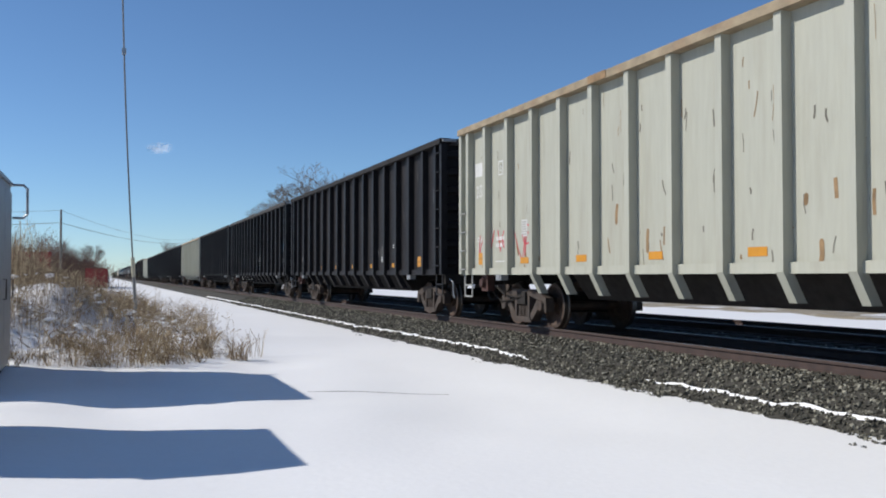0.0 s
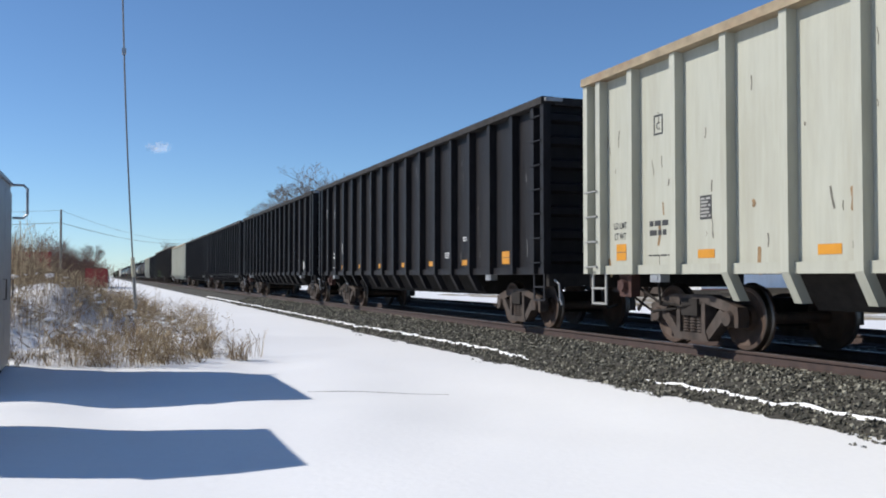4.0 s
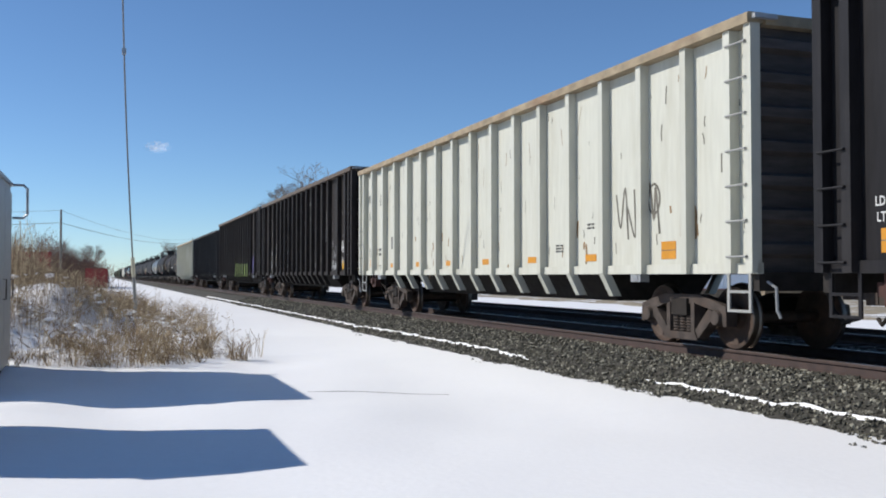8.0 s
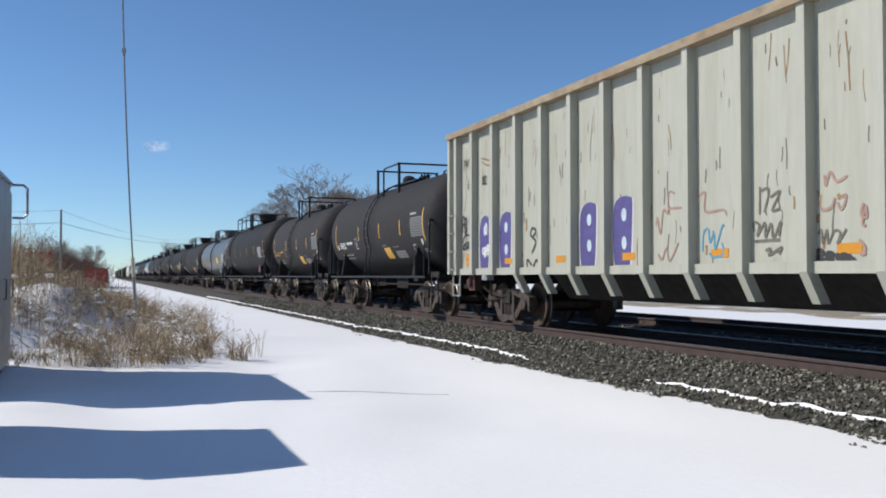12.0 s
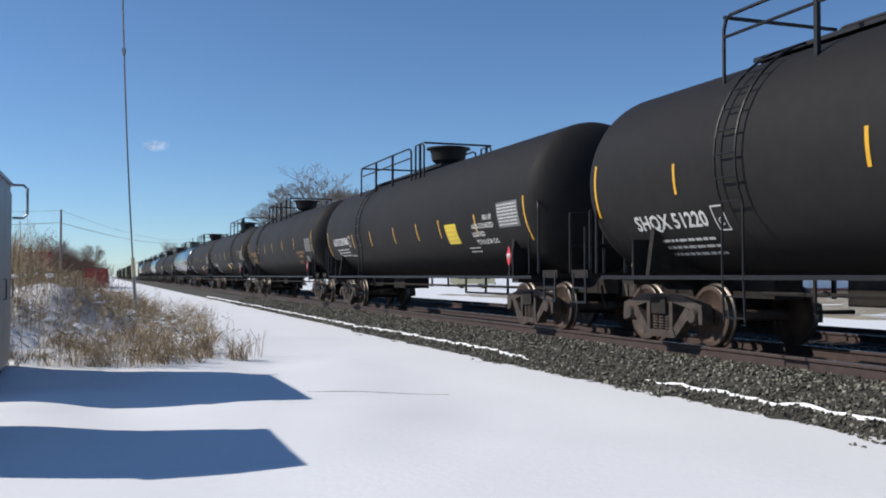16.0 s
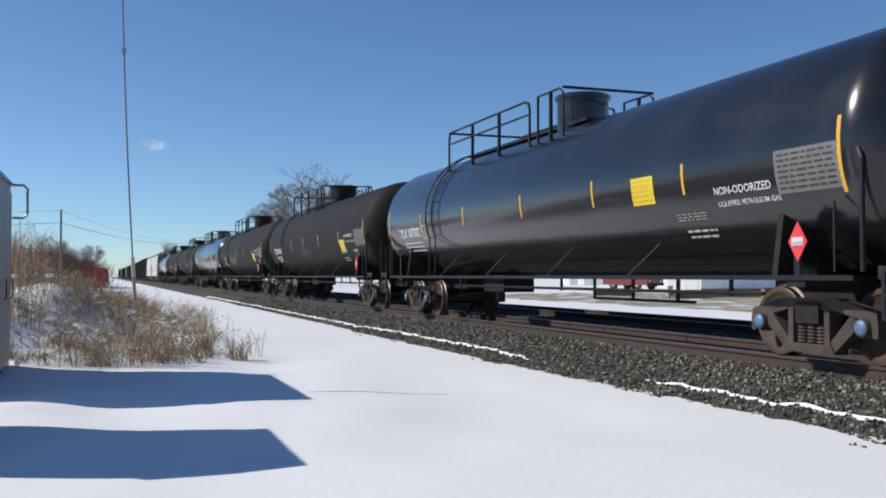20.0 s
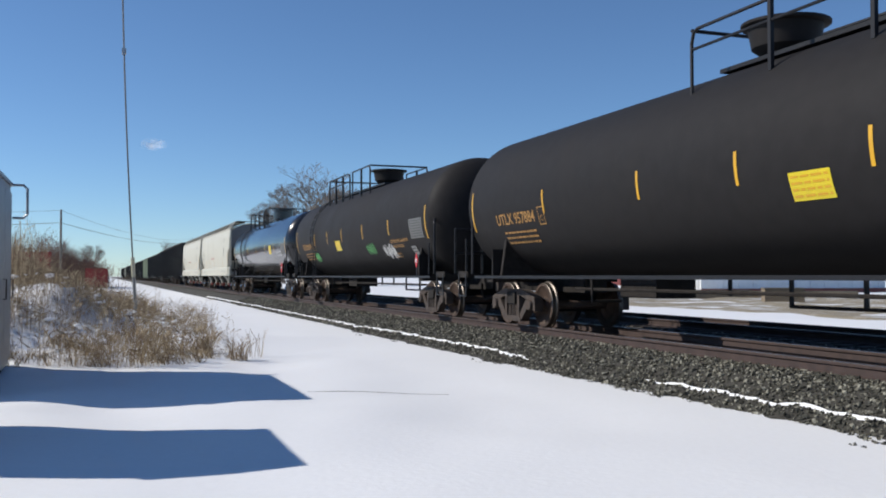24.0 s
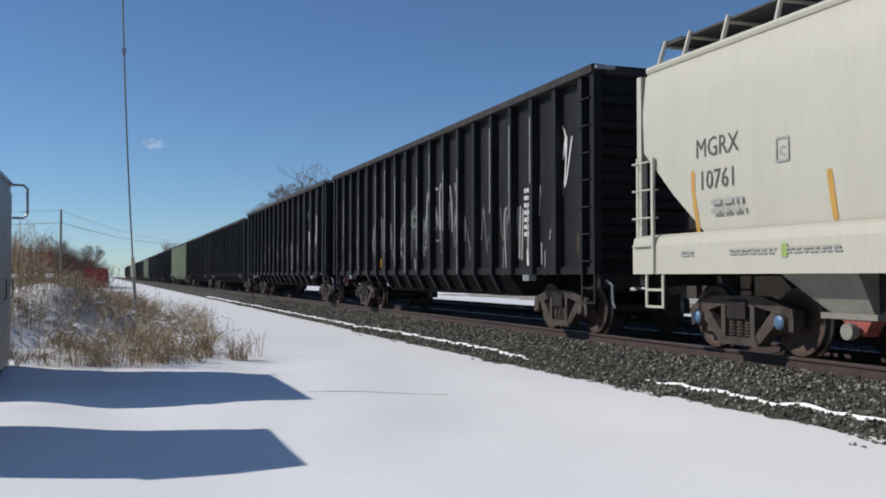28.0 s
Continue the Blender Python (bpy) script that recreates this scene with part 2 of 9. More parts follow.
def make_side_frame(g):
    # the cast side frame of a three-piece truck, seen from the side: arch, columns, jaws and bottom tie
    t0, t1 = -0.09, 0.09
    g.prism([(-1.10, 0.50), (-1.08, 0.62), (-0.80, 0.70), (-0.45, 0.78), (0.45, 0.78), (0.80, 0.70), (1.08, 0.62), (1.10, 0.50), (0.74, 0.55), (0.40, 0.64), (-0.40, 0.64), (-0.74, 0.57)], t0, t1, "x")
    for s in (-1, 1):
        q = [(s * 1.10, 0.50), (s * 1.10, 0.34), (s * 1.02, 0.34), (s * 1.00, 0.53)]
        g.prism(q, t0, t1, "x")
        q = [(s * 0.68, 0.58), (s * 0.78, 0.54), (s * 0.76, 0.42), (s * 0.42, 0.13), (s * 0.30, 0.13), (s * 0.30, 0.20)]
        g.prism(q, t0, t1, "x")
        q = [(s * 0.27, 0.66), (s * 0.36, 0.66), (s * 0.36, 0.20), (s * 0.27, 0.20)]
        g.prism(q, t0 - 0.015, t1 + 0.015, "x")
    g.prism([(-0.44, 0.11), (0.44, 0.11), (0.38, 0.22), (-0.38, 0.22)], t0 - 0.02, t1 + 0.02, "x")
    for y in (-0.17, 0.0, 0.17):          # coil springs
        prof = []
        for k in range(6):
            z = 0.22 + k * 0.042
            prof += [(z, 0.055), (z + 0.021, 0.075)]
        g.turned(prof + [(0.47, 0.055)], "z", 10, (-0.03, y, 0))
    for s in (-1, 1):
        g.turned([(-0.14, 0.03), (-0.14, 0.10), (-0.06, 0.13), (0.10, 0.13)], "x", 14, (0, s * 0.889, WHEEL_R))


def make_far_frame(g):
    h = Geo()
    make_side_frame(h)
    g.add([(-x, y, z) for x, y, z in h.v], h.f)


def make_cap(g):
    g.turned([(-0.165, 0.0), (-0.165, 0.055), (-0.15, 0.085), (-0.138, 0.095)], "x", 14, (0, 0, 0))


def make_wheelset(g):
    for s in (-1, 1):
        prof = [(s * 0.63, 0.08), (s * 0.63, 0.12), (s * 0.66, 0.16), (s * 0.70, 0.33), (s * 0.675, 0.37), (s * 0.675, 0.487), (s * 0.705, 0.487),
                (s * 0.725, 0.46), (s * 0.80, 0.452), (s * 0.81, 0.44), (s * 0.81, 0.385), (s * 0.775, 0.35), (s * 0.74, 0.17), (s * 0.80, 0.14), (s * 0.80, 0.08)]
        g.turned(prof, "x", 36)
    g.turned([(-1.0, 0.075), (-0.8, 0.085), (0.8, 0.085), (1.0, 0.075)], "x", 12)
    for s in (-1, 1):          # chalked and cast marks that turn with the wheel
        g.box(s * 0.742 - 0.012, s * 0.742 + 0.012, -0.05, 0.05, 0.2, 0.3)


def wheelset_mesh():
    """The wheelset with its running surfaces polished bright."""
    me = kept("wheelset", make_wheelset, M_WHEEL, True)
    if len(me.materials) < 2:
        me.materials.append(M_TREAD)
        for f in me.polygons:
            if math.hypot(f.center.y, f.center.z) > 0.443 and abs(f.center.x) > 0.69:
                f.material_index = 1
    return me


def truck(parent, y, cap_paint=None):
    t = part("truck", kept("bolster", lambda g: g.box(-1.13, 1.13, -0.2, 0.2, 0.47, 0.72), M_UNDER), M_UNDER, parent, at=(0, y, 0))
    part("side_frame", kept("side_frame", make_side_frame, M_STEEL, True), M_STEEL, t, "rust-brown cast side frame", at=(-1.0, 0, 0))
    part("side_frame", kept("far_side_frame", make_far_frame, M_STEEL, True), M_STEEL, t, at=(1.0, 0, 0))
    part("brake_beam", kept("brake_beam", lambda g: (g.box(-0.85, 0.85, -0.36, -0.28, 0.3, 0.4), g.box(-0.85, 0.85, 0.28, 0.36, 0.3, 0.4)), M_UNDER), M_UNDER, t)
    for s in (-1, 1):
        w = part("wheelset", wheelset_mesh(), M_WHEEL, t, "rusty steel wheels on an axle", at=(0, s * 0.889, WHEEL_R))
        WHEELS.append((w, s * 0.889))
        if cap_paint:
            part("bearing_cap", kept("bearing_cap", make_cap, cap_paint, True), cap_paint, t, at=(-1.0, s * 0.889, WHEEL_R))
    return t


def coupler(parent, y, s):
    g = Geo()
    g.box(-0.11, 0.11, min(y, y + s * 0.55), max(y, y + s * 0.55), 0.74, 0.94)
    g.prism([(-0.2, y + s * 0.5), (0.12, y + s * 0.5), (0.16, y + s * 0.7), (-0.02, y + s * 0.78), (-0.22, y + s * 0.72)], 0.68, 0.98, "z")
    part("coupler", g, M_STEEL, parent)
    g = Geo()
    g.tube([(-0.35, y, 0.86), (-0.42, y + s * 0.18, 0.6), (-0.4, y + s * 0.34, 0.46), (-0.3, y + s * 0.5, 0.52)], 0.028, 6)
    part("brake_hose", g, M_UNDER, parent)


def step_stirrup(parent, y, material, x=-1.52):
    def make(g):
        for s in (-0.22, 0.22):
            g.box(-0.012, 0.012, s - 0.025, s + 0.025, 0.58, 1.10)
        for z in (0.58, 0.83):
            g.box(-0.012, 0.012, -0.2, 0.2, z, z + 0.035)
    part("step_stirrup", kept("step_stirrup", make, material), material, parent, at=(x, y, 0))


def ladder(parent, y, z0, z1, rungs, material, x=-1.64, width=0.40):
    lad = part("ladder", kept(("ladder", z0, z1, width), lambda g: g.box(0.09, 0.13, width / 2 - 0.01, width / 2 + 0.05, z0 - 0.1, z1 + 0.1), material), material, parent, at=(x, y, 0))

    def make(g):
        g.tube([(0.13, -width / 2, 0), (0, -width / 2, 0), (0, width / 2, 0), (0.13, width / 2, 0)], 0.015, 6)
    for k in range(rungs):
        part("rung", kept(("rung", width), make, material), material, lad, at=(0, 0, z0 + (z1 - z0) * k / (rungs - 1)))


SILL, TOP = 1.08, 4.40


def gondola(rear, length, paint, chord, label, ribs=15, tabs=True, top=4.40, posts=None):
    """A high-sided gondola: sheets, posts, top chord, ends, trucks. rear: the second at which its rear corner reaches the camera's line."""
    car = thing("gondola_car", label, "freight car", "train cars")
    h = length / 2
    y0 = SPEED * rear + SIDE_SHIFT - h
    TRAIN.append((car, y0))
    part("side_sheet", kept(("side_sheet", length, top), lambda g: g.box(-0.015, 0.015, -h + 0.05, h - 0.05, SILL + 0.1, top - 0.1), paint), paint, car, at=(-1.45, 0, 0))
    part("side_sheet", kept(("side_sheet", length, top), None, paint), paint, car, at=(1.45, 0, 0))
    part("floor", kept(("car_floor", length), lambda g: g.box(-1.43, 1.43, -h + 0.2, h - 0.2, SILL, SILL + 0.12), M_UNDER), M_UNDER, car)
    part("tub", kept(("tub", length), lambda g: g.prism([(-1.15, SILL), (1.15, SILL), (0.8, 0.62), (-0.8, 0.62)], -h * 0.52, h * 0.52), M_UNDER), M_UNDER, car)

    def sill(g):
        g.box(-0.06, 0.03, -h, h, SILL, SILL + 0.14)
    part("side_sill", kept(("side_sill", length), sill, paint), paint, car, at=(-1.47, 0, 0))
    part("side_sill", kept(("side_sill", length), None, paint), paint, car, at=(1.50, 0, 0))

    def chord_make(g):
        g.prism([(-0.22, top - 0.14), (0.02, top - 0.14), (0.05, top - 0.03), (0.05, top), (-0.20, top), (-0.22, top - 0.02)], -h, h)
    part("top_chord", kept(("top_chord", length, top), chord_make, chord), chord, car, "weathered top chord", at=(-1.44, 0, 0))
    part("top_chord", kept(("top_chord", length, top), None, chord), chord, car, at=(1.44, 0, 0), turn=(0, 0, 180))
    for s in (-1, 1):
        part("end_chord", kept(("end_chord", top), lambda g: g.box(-1.38, 1.38, -0.12, 0.1, top - 0.15, top - 0.01), chord), chord, car, at=(0, s * (h - 0.11), 0))

        def end(g):
            pts = [(-0.015, top - 0.1), (-0.015, SILL - 0.05), (0.015, SILL - 0.05)]
            for k in range(7):
                z = SILL + 0.2 + k * 0.44
                pts += [(0.015, z), (0.12, z + 0.05), (0.12, z + 0.17), (0.015, z + 0.22)]
            g.prism(pts + [(0.015, top - 0.1)], -1.44, 1.44, "x")
        # pale cars get ends darker than their sides, shade included in the colour
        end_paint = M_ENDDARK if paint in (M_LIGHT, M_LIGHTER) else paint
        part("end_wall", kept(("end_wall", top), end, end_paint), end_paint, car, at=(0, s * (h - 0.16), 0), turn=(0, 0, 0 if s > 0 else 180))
        part("end_sill", kept("end_sill", lambda g: g.box(-1.5, 1.5, -0.09, 0.09, 0.86, SILL + 0.02), M_UNDER), M_UNDER, car, at=(0, s * (h - 0.1), 0))
        truck(car, s * (h - 2.35))
        coupler(car, s * (h - 0.1), s)

    def post(g):
        g.box(-0.15, 0, -0.07, 0.07, SILL + 0.02, top - 0.13)
        g.prism([(-0.15, SILL + 0.02), (0, SILL + 0.02), (0.20, 0.72), (0.05, 0.72)], -0.07, 0.07)

    def plain_post(g):
        g.box(-0.15, 0, -0.07, 0.07, SILL + 0.01, top - 0.13)
    n = ribs - 1
    step = (length - 3.0) / n
    rows = [h - q for q in posts] if posts else [-h + 0.07, -h + 0.5] + [-h + 1.5 + k * step for k in range(n + 1)] + [h - 0.5, h - 0.07]
    for y in rows:
        low = tabs and abs(y) < h - 3.6
        me = kept(("side_post" if low else "plain_post", top), post if low else plain_post, paint)
        part("side_post", me, paint, car, at=(-1.465, y, 0))
        part("side_post", me, paint, car, at=(1.465, y, 0), turn=(0, 0, 180))
    lad = M_GREYSTENCIL if paint in (M_LIGHT, M_LIGHTER) else paint
    ladder(car, -h + 0.29, 1.3, 4.05, 7, lad)
    ladder(car, h - 0.29, 1.2, 2.45, 4, lad)
    for s in (-1, 1):
        step_stirrup(car, s * (h - 0.38), lad)
    part("brake_valve", kept("brake_valve", lambda g: (g.box(-0.16, 0.0, -0.2, 0.16, 0.72, 1.08), g.turned([(-0.24, 0.02), (-0.24, 0.09), (-0.16, 0.11)], "x", 12, (0, 0, 0.9)), g.box(-0.14, 0.0, 0.16, 0.28, 0.82, 0.98)), M_RUSTBOX), M_RUSTBOX, car, "rust-red brake valve", at=(-1.22, h - 0.95, 0))
    part("air_pipe", kept("air_pipe", lambda g: (g.tube([(0, 0, 0.86), (0.05, -0.45, 0.66), (0.05, -1.1, 0.6), (0.2, -1.9, 0.72)], 0.022), g.tube([(0.1, 0.3, 0.7), (0.05, -0.3, 0.5), (0.1, -0.9, 0.56)], 0.02), g.tube([(0, -0.55, 1.05), (0, -0.6, 0.6)], 0.02)), M_UNDER), M_UNDER, car, at=(-1.2, h - 1.1, 0))
    for y in (h - 2.05, -h + 2.95):
        part("jacking_pad", kept("jacking_pad", lambda g: (g.box(-0.06, 0.1, -0.14, 0.14, 0.96, SILL), g.box(-0.075, -0.06, -0.08, 0.08, 0.99, 1.06)), M_PADGREY), M_PADGREY, car, "bare grey jacking pad", at=(-1.45, y, 0))
    part("uncoupling_lever", kept("uncoupling_lever", lambda g: g.tube([(-1.4, 0, 0.98), (-1.36, -0.12, 0.9), (-1.35, -0.12, 0.62), (-1.33, -0.16, 0.52)], 0.02), M_PADGREY), M_PADGREY, car, at=(0, -h - 0.02, 0))
    # pale bar added for the light caught by the top chord's front corner
    part("corner_cap", kept(("corner_cap", top), lambda g: g.box(-1.6, -1.25, -0.05, 0.02, top - 0.09, top - 0.03), M_PADGREY), M_PADGREY, car, "pale bar painted as the sunlit top corner", at=(0, -h - 0.03, 0))
    return car


def tank_patch(parent, name, y0, y1, z0, z1, r, zc, material, label="", lift=0.006):
    """A painted mark that follows the round of the tank; z0, z1: heights over the rail on the near side."""
    a0, a1 = math.asin((z0 - zc) / r), math.asin((z1 - zc) / r)
    n = max(2, int(abs(a1 - a0) / 0.06) + 1)
    vs, fs = [], []
    for k in range(n + 1):
        a = a0 + (a1 - a0) * k / n
        for y in (y0, y1):
            vs.append((-(r + lift) * math.cos(a), y, zc + (r + lift) * math.sin(a)))
    fs = [(2 * k, 2 * k + 1, 2 * k + 3, 2 * k + 2) for k in range(n)]
    return part(name, Geo().add(vs, fs), material, parent, label)


def tank_words(parent, body, size, y, z, r, zc, material, bold=0.0, lift=0.008):
    me = text_mesh(body, size, material, bold).copy()
    a0 = math.asin((z - zc) / r)
    for v in me.vertices:
        a = a0 + v.co.y / r
        v.co = (-(r + lift) * math.cos(a), y - v.co.x, zc + (r + lift) * math.sin(a))
    ob = new("lettering", me)
    ob.parent = parent
    return tagged(ob, kind="stuff")


def tank_bars(parent, y, z, w, h, rows, r, zc, material, seed=0):
    rng = random.Random(seed)
    g = Geo()
    step = h / rows
    for k in range(rows):
        a = -w / 2
        zz = z + h / 2 - (k + 0.5) * step
        ang0, ang1 = (math.asin((zz + d * step * 0.19 - zc) / r) for d in (-1, 1))
        while a < w / 2 - 0.03:
            b = min(a + rng.uniform(0.06, 0.2), w / 2)
            g.add([(-(r + 0.01) * math.cos(q), y - p, zc + (r + 0.01) * math.sin(q)) for q in (ang0, ang1) for p in (a, b)], [(0, 1, 3, 2)])
            a = b + 0.035
    return tagged(part("stencil", g, material, parent), kind="stuff")


def tank_car(rear, pitch, paint, label, r=1.55, ladder_y=None, platform=(-0.65, 6.1), rail_gap=0.45, mw=0.53, funnel=True, ticks=True, rail_h=0.58, marks=None, gap=2.55, mark_z=-0.15, manway=0.12, caps=False, rear_more=0.02, low=False):
    """A tank car. ladder_y, platform, rail_gap, manway: places along the car of the side ladder, the top platform, the gap in its rail and the manway (rear is +)."""
    car = thing("tank_car", label, "tank car", "train cars")
    cyl = pitch - gap
    h = cyl / 2
    y0 = SPEED * rear + SIDE_SHIFT - h - 0.22
    TRAIN.append((car, y0))
    zc = 1.05 + r
    car["r"], car["zc"] = r, zc
    back_end, front_end = h + rear_more, -h + (0.50 if gap > 2.4 else 0.35)
    head = [(math.sin(a) * r / 2, r * math.cos(a)) for a in (radians(k) for k in range(0, 90, 5))] + [(r / 2, 0.02)]
    prof = [(front_end - t, q) for t, q in reversed(head)] + [(back_end + t, q) for t, q in head]
    part("tank", kept(("tank", pitch, r, gap), lambda g: g.turned(prof, "y", 64, (0, 0, zc)), paint, True), paint, car)
    for s in (-1, 1):
        # stub sill, saddle, platform, end rails
        part("stub_sill", kept("stub_sill", lambda g: (g.box(-0.25, 0.25, -1.9, 1.9, 0.72, 1.06), g.box(-1.5, 1.5, -0.16, 0.16, 0.92, 1.04)), M_UNDER), M_UNDER, car, at=(0, s * (pitch / 2 - 2.3), 0))
        part("saddle", kept(("saddle", r), lambda g: g.prism([(-1.45, 1.0), (1.45, 1.0), (1.32, zc - r * 0.45), (0.6, zc - r * 0.88), (-0.6, zc - r * 0.88), (-1.32, zc - r * 0.45)], -0.05, 0.05), M_UNDER), M_UNDER, car, at=(0, s * (pitch / 2 - 2.75), 0))
        part("end_platform", kept("end_platform", lambda g: (g.box(-1.5, 1.5, -0.55, 0.05, 1.02, 1.10), g.box(-1.52, -1.46, -0.55, 0.05, 1.02, 1.16)), M_UNDER), M_UNDER, car, at=(0, s * (pitch / 2 - 0.45) + (0.5 if s < 0 else 0), 0))

        def hoop(g):
            g.tube([(-1.48, 0, 1.1), (-1.48, 0, 2.35), (-1.46, 0.06, 2.46), (-1.40, 0.2, 2.5), (-1.2, 0.25, 2.5)], 0.03, 8)
            g.tube([(-1.48, 0.42, 1.1), (-1.48, 0.42, 1.9)], 0.02, 6)
        part("grab_post", kept("grab_post", hoop, M_RAILING), M_RAILING, car, at=(0, s * (pitch / 2 - 1.25), 0), turn=(0, 0, 0))

        def end_rail(g):
            for x in (-1.2, -0.5, 0.5, 1.2):
                g.tube([(x, 0, 1.1), (x, 0, 2.2)], 0.025, 6)
            for z in (1.6, 2.2):
                g.tube([(-1.2, 0, z), (1.2, 0, z)], 0.025, 6)
        part("end_rail", kept("end_rail", end_rail, M_RAILING), M_RAILING, car, at=(0, s * (pitch / 2 - 0.5), 0))
        truck(car, s * (pitch / 2 - 2.55), M_CAP if paint is M_GLOSS or caps else None)
        coupler(car, s * (pitch / 2 - 0.85), s)
        step_stirrup(car, s * (pitch / 2 - 0.7), M_RAILING)
        part("slack_bracket", kept("slack_bracket", lambda g: g.prism([(-0.03, 1.05), (0.03, 1.05), (0.015, 1.62), (-0.015, 1.62)], -1.5, -1.2, "x"), paint), paint, car, at=(0, s * (h - 1.15), 0))
    # side running sill and its drops
    part("side_rail", kept(("side_rail", pitch), lambda g: (g.box(-1.53, -1.45, -h + 0.2, h - 0.2, 1.0, 1.06), g.box(1.45, 1.53, -h + 0.2, h - 0.2, 1.0, 1.06)), M_RAILING), M_RAILING, car)
    part("brake_rigging", kept(("brake_rigging", pitch), lambda g: (g.tube([(-0.5, -h + 3, 0.8), (-0.5, h - 3, 0.8)], 0.03, 6), g.box(-0.3, 0.5, h - 5.6, h - 4.4, 0.66, 1.0),
         g.tube([(-1.0, h - 4.6, 1.03), (-1.0, h - 4.6, 0.6), (-0.4, h - 4.6, 0.6)], 0.03, 6)), M_UNDER), M_UNDER, car)
    for y in () if funnel else (-4.4, -1.5, 1.5, 4.4):
        part("sill_brace", kept(("sill_brace", r), lambda g: g.tube([(-1.18, -0.2, zc - 1.02), (-1.50, 0.25, 1.05)], 0.016, 6), M_RAILING), M_RAILING, car, at=(0, y if abs(y) < h - 3 else y * 0.6, 0))

    def pipe_rail(g):
        g.tube([(1.1, -h + 2.4, 0.80), (1.1, -h + 2.6, 0.76), (1.1, h - 2.6, 0.76), (1.1, h - 2.4, 0.80)], 0.028, 6)
        g.tube([(1.1, -2.2, 0.56), (1.1, 1.6, 0.56)], 0.03, 6)
        for k in range(9):
            y = -h + 2.6 + k * (2 * h - 5.2) / 8
            g.box(1.075, 1.125, y - 0.03, y + 0.03, 0.54 if 3 <= k <= 5 else 0.70, 1.04)
    part("underframe_pipe", kept(("underframe_pipe", pitch), pipe_rail, M_RAILING), M_RAILING, car)
    # top platform, railings and manway
    a, b = platform
    top = zc + r
    ym = manway
    ly = 5.25 if ladder_y is None else ladder_y

    def deck(g):
        g.box(-0.5, 0.5, a, b, top - 0.03, top + 0.03)
    part("top_platform", kept(("top_platform", a, b, r), deck, M_RAILING), M_RAILING, car)
    for x in (-1.0, 1.0):
        foot = zc + math.sqrt(r * r - x * x) - 0.02

        def rail(g):
            gap = rail_gap
            n = 0.028
            if low:
                # an open square: a post behind, a hoop along the side, cross rails at both ends
                z = top + rail_h
                g.box(x - 0.035, x + 0.035, b - 0.03, b + 0.03, foot, z + 0.03)
                g.tube([(x, b - 0.65, foot), (x, b - 0.65, z - 0.1), (x, b - 0.72, z - 0.02), (x, b - 0.8, z), (x, a + 0.05, z)], n, 6)
                g.box(x - 0.035, x + 0.035, a - 0.03, a + 0.03, foot, z)
                if x < 0:
                    for y in (a, b):
                        g.tube([(-1.05, y, z), (0.9, y, z), (1.0, y, z - 0.06), (1.0, y, z - 0.25)], n, 6)
                return
            g.tube([(x, b, foot), (x, b, top + rail_h - 0.2), (x, b - 0.05, top + rail_h - 0.05), (x, b - 0.15, top + rail_h), (x, gap + 0.3, top + rail_h), (x, gap + 0.1, top + rail_h - 0.06), (x, gap + 0.05, top + rail_h - 0.2), (x, gap + 0.05, foot)], n, 6)
            g.tube([(x, b, top + rail_h * 0.5), (x, gap + 0.05, top + rail_h * 0.5)], n * 0.8, 6)
            g.tube([(x, gap - 0.35, foot), (x, gap - 0.35, top + rail_h), (x, a + 0.15, top + rail_h), (x, a, top + rail_h - 0.1), (x, a, foot)], n, 6)
            for y in (b - (b - gap) * 0.33, b - (b - gap) * 0.66, (gap + a) / 2 - 0.2):
                g.box(x - 0.03, x + 0.03, y - 0.03, y + 0.03, foot, top + rail_h)
            if x < 0:
                for y in (a, b):
                    g.tube([(-1.0, y, top + rail_h), (1.0, y, top + rail_h)], n, 6)
        part("handrail", kept(("handrail", a, b, r, x, rail_h, rail_gap, low), rail, M_RAILING), M_RAILING, car)
    if low:
        prof2 = [(top - 0.1, 0.24), (top + 0.06, 0.24), (top + 0.10, 0.2), (top + 0.24, 0.21), (top + 0.31, 0.16), (top + 0.35, 0.05)]
        ym = b - 0.15
        for y, q in ((b - 1.15, 0.07), (b - 1.4, 0.05), (b - 1.75, 0.06)):
            part("valve", kept(("valve", q, r), lambda g: g.turned([(top - 0.08, q), (top + 0.16, q), (top + 0.17, q * 1.5), (top + 0.21, q * 1.5), (top + 0.22, q * 0.6), (top + 0.29, q * 0.5), (top + 0.30, 0.01)], "z", 10), M_RAILING), M_RAILING, car, at=(0.1, y, 0))
    elif funnel:
        prof2 = [(top - 0.1, mw * 0.55), (top + 0.08, mw * 0.6), (top + 0.2, mw * 0.9), (top + 0.50, mw), (top + 0.52, mw + 0.1), (top + 0.56, mw + 0.1), (top + 0.58, mw * 0.95), (top + 0.61, 0.05)]
    else:
        prof2 = [(top - 0.1, mw), (top + 0.56, mw), (top + 0.56, mw + 0.05), (top + 0.63, mw + 0.05), (top + 0.66, mw), (top + 0.69, 0.05)]
    part("manway_housing", kept(("manway", r, mw, funnel, low), lambda g: g.turned(prof2, "z", 24), paint, True), paint, car, at=(0, ym, 0))
    # side ladder, following the round of the tank

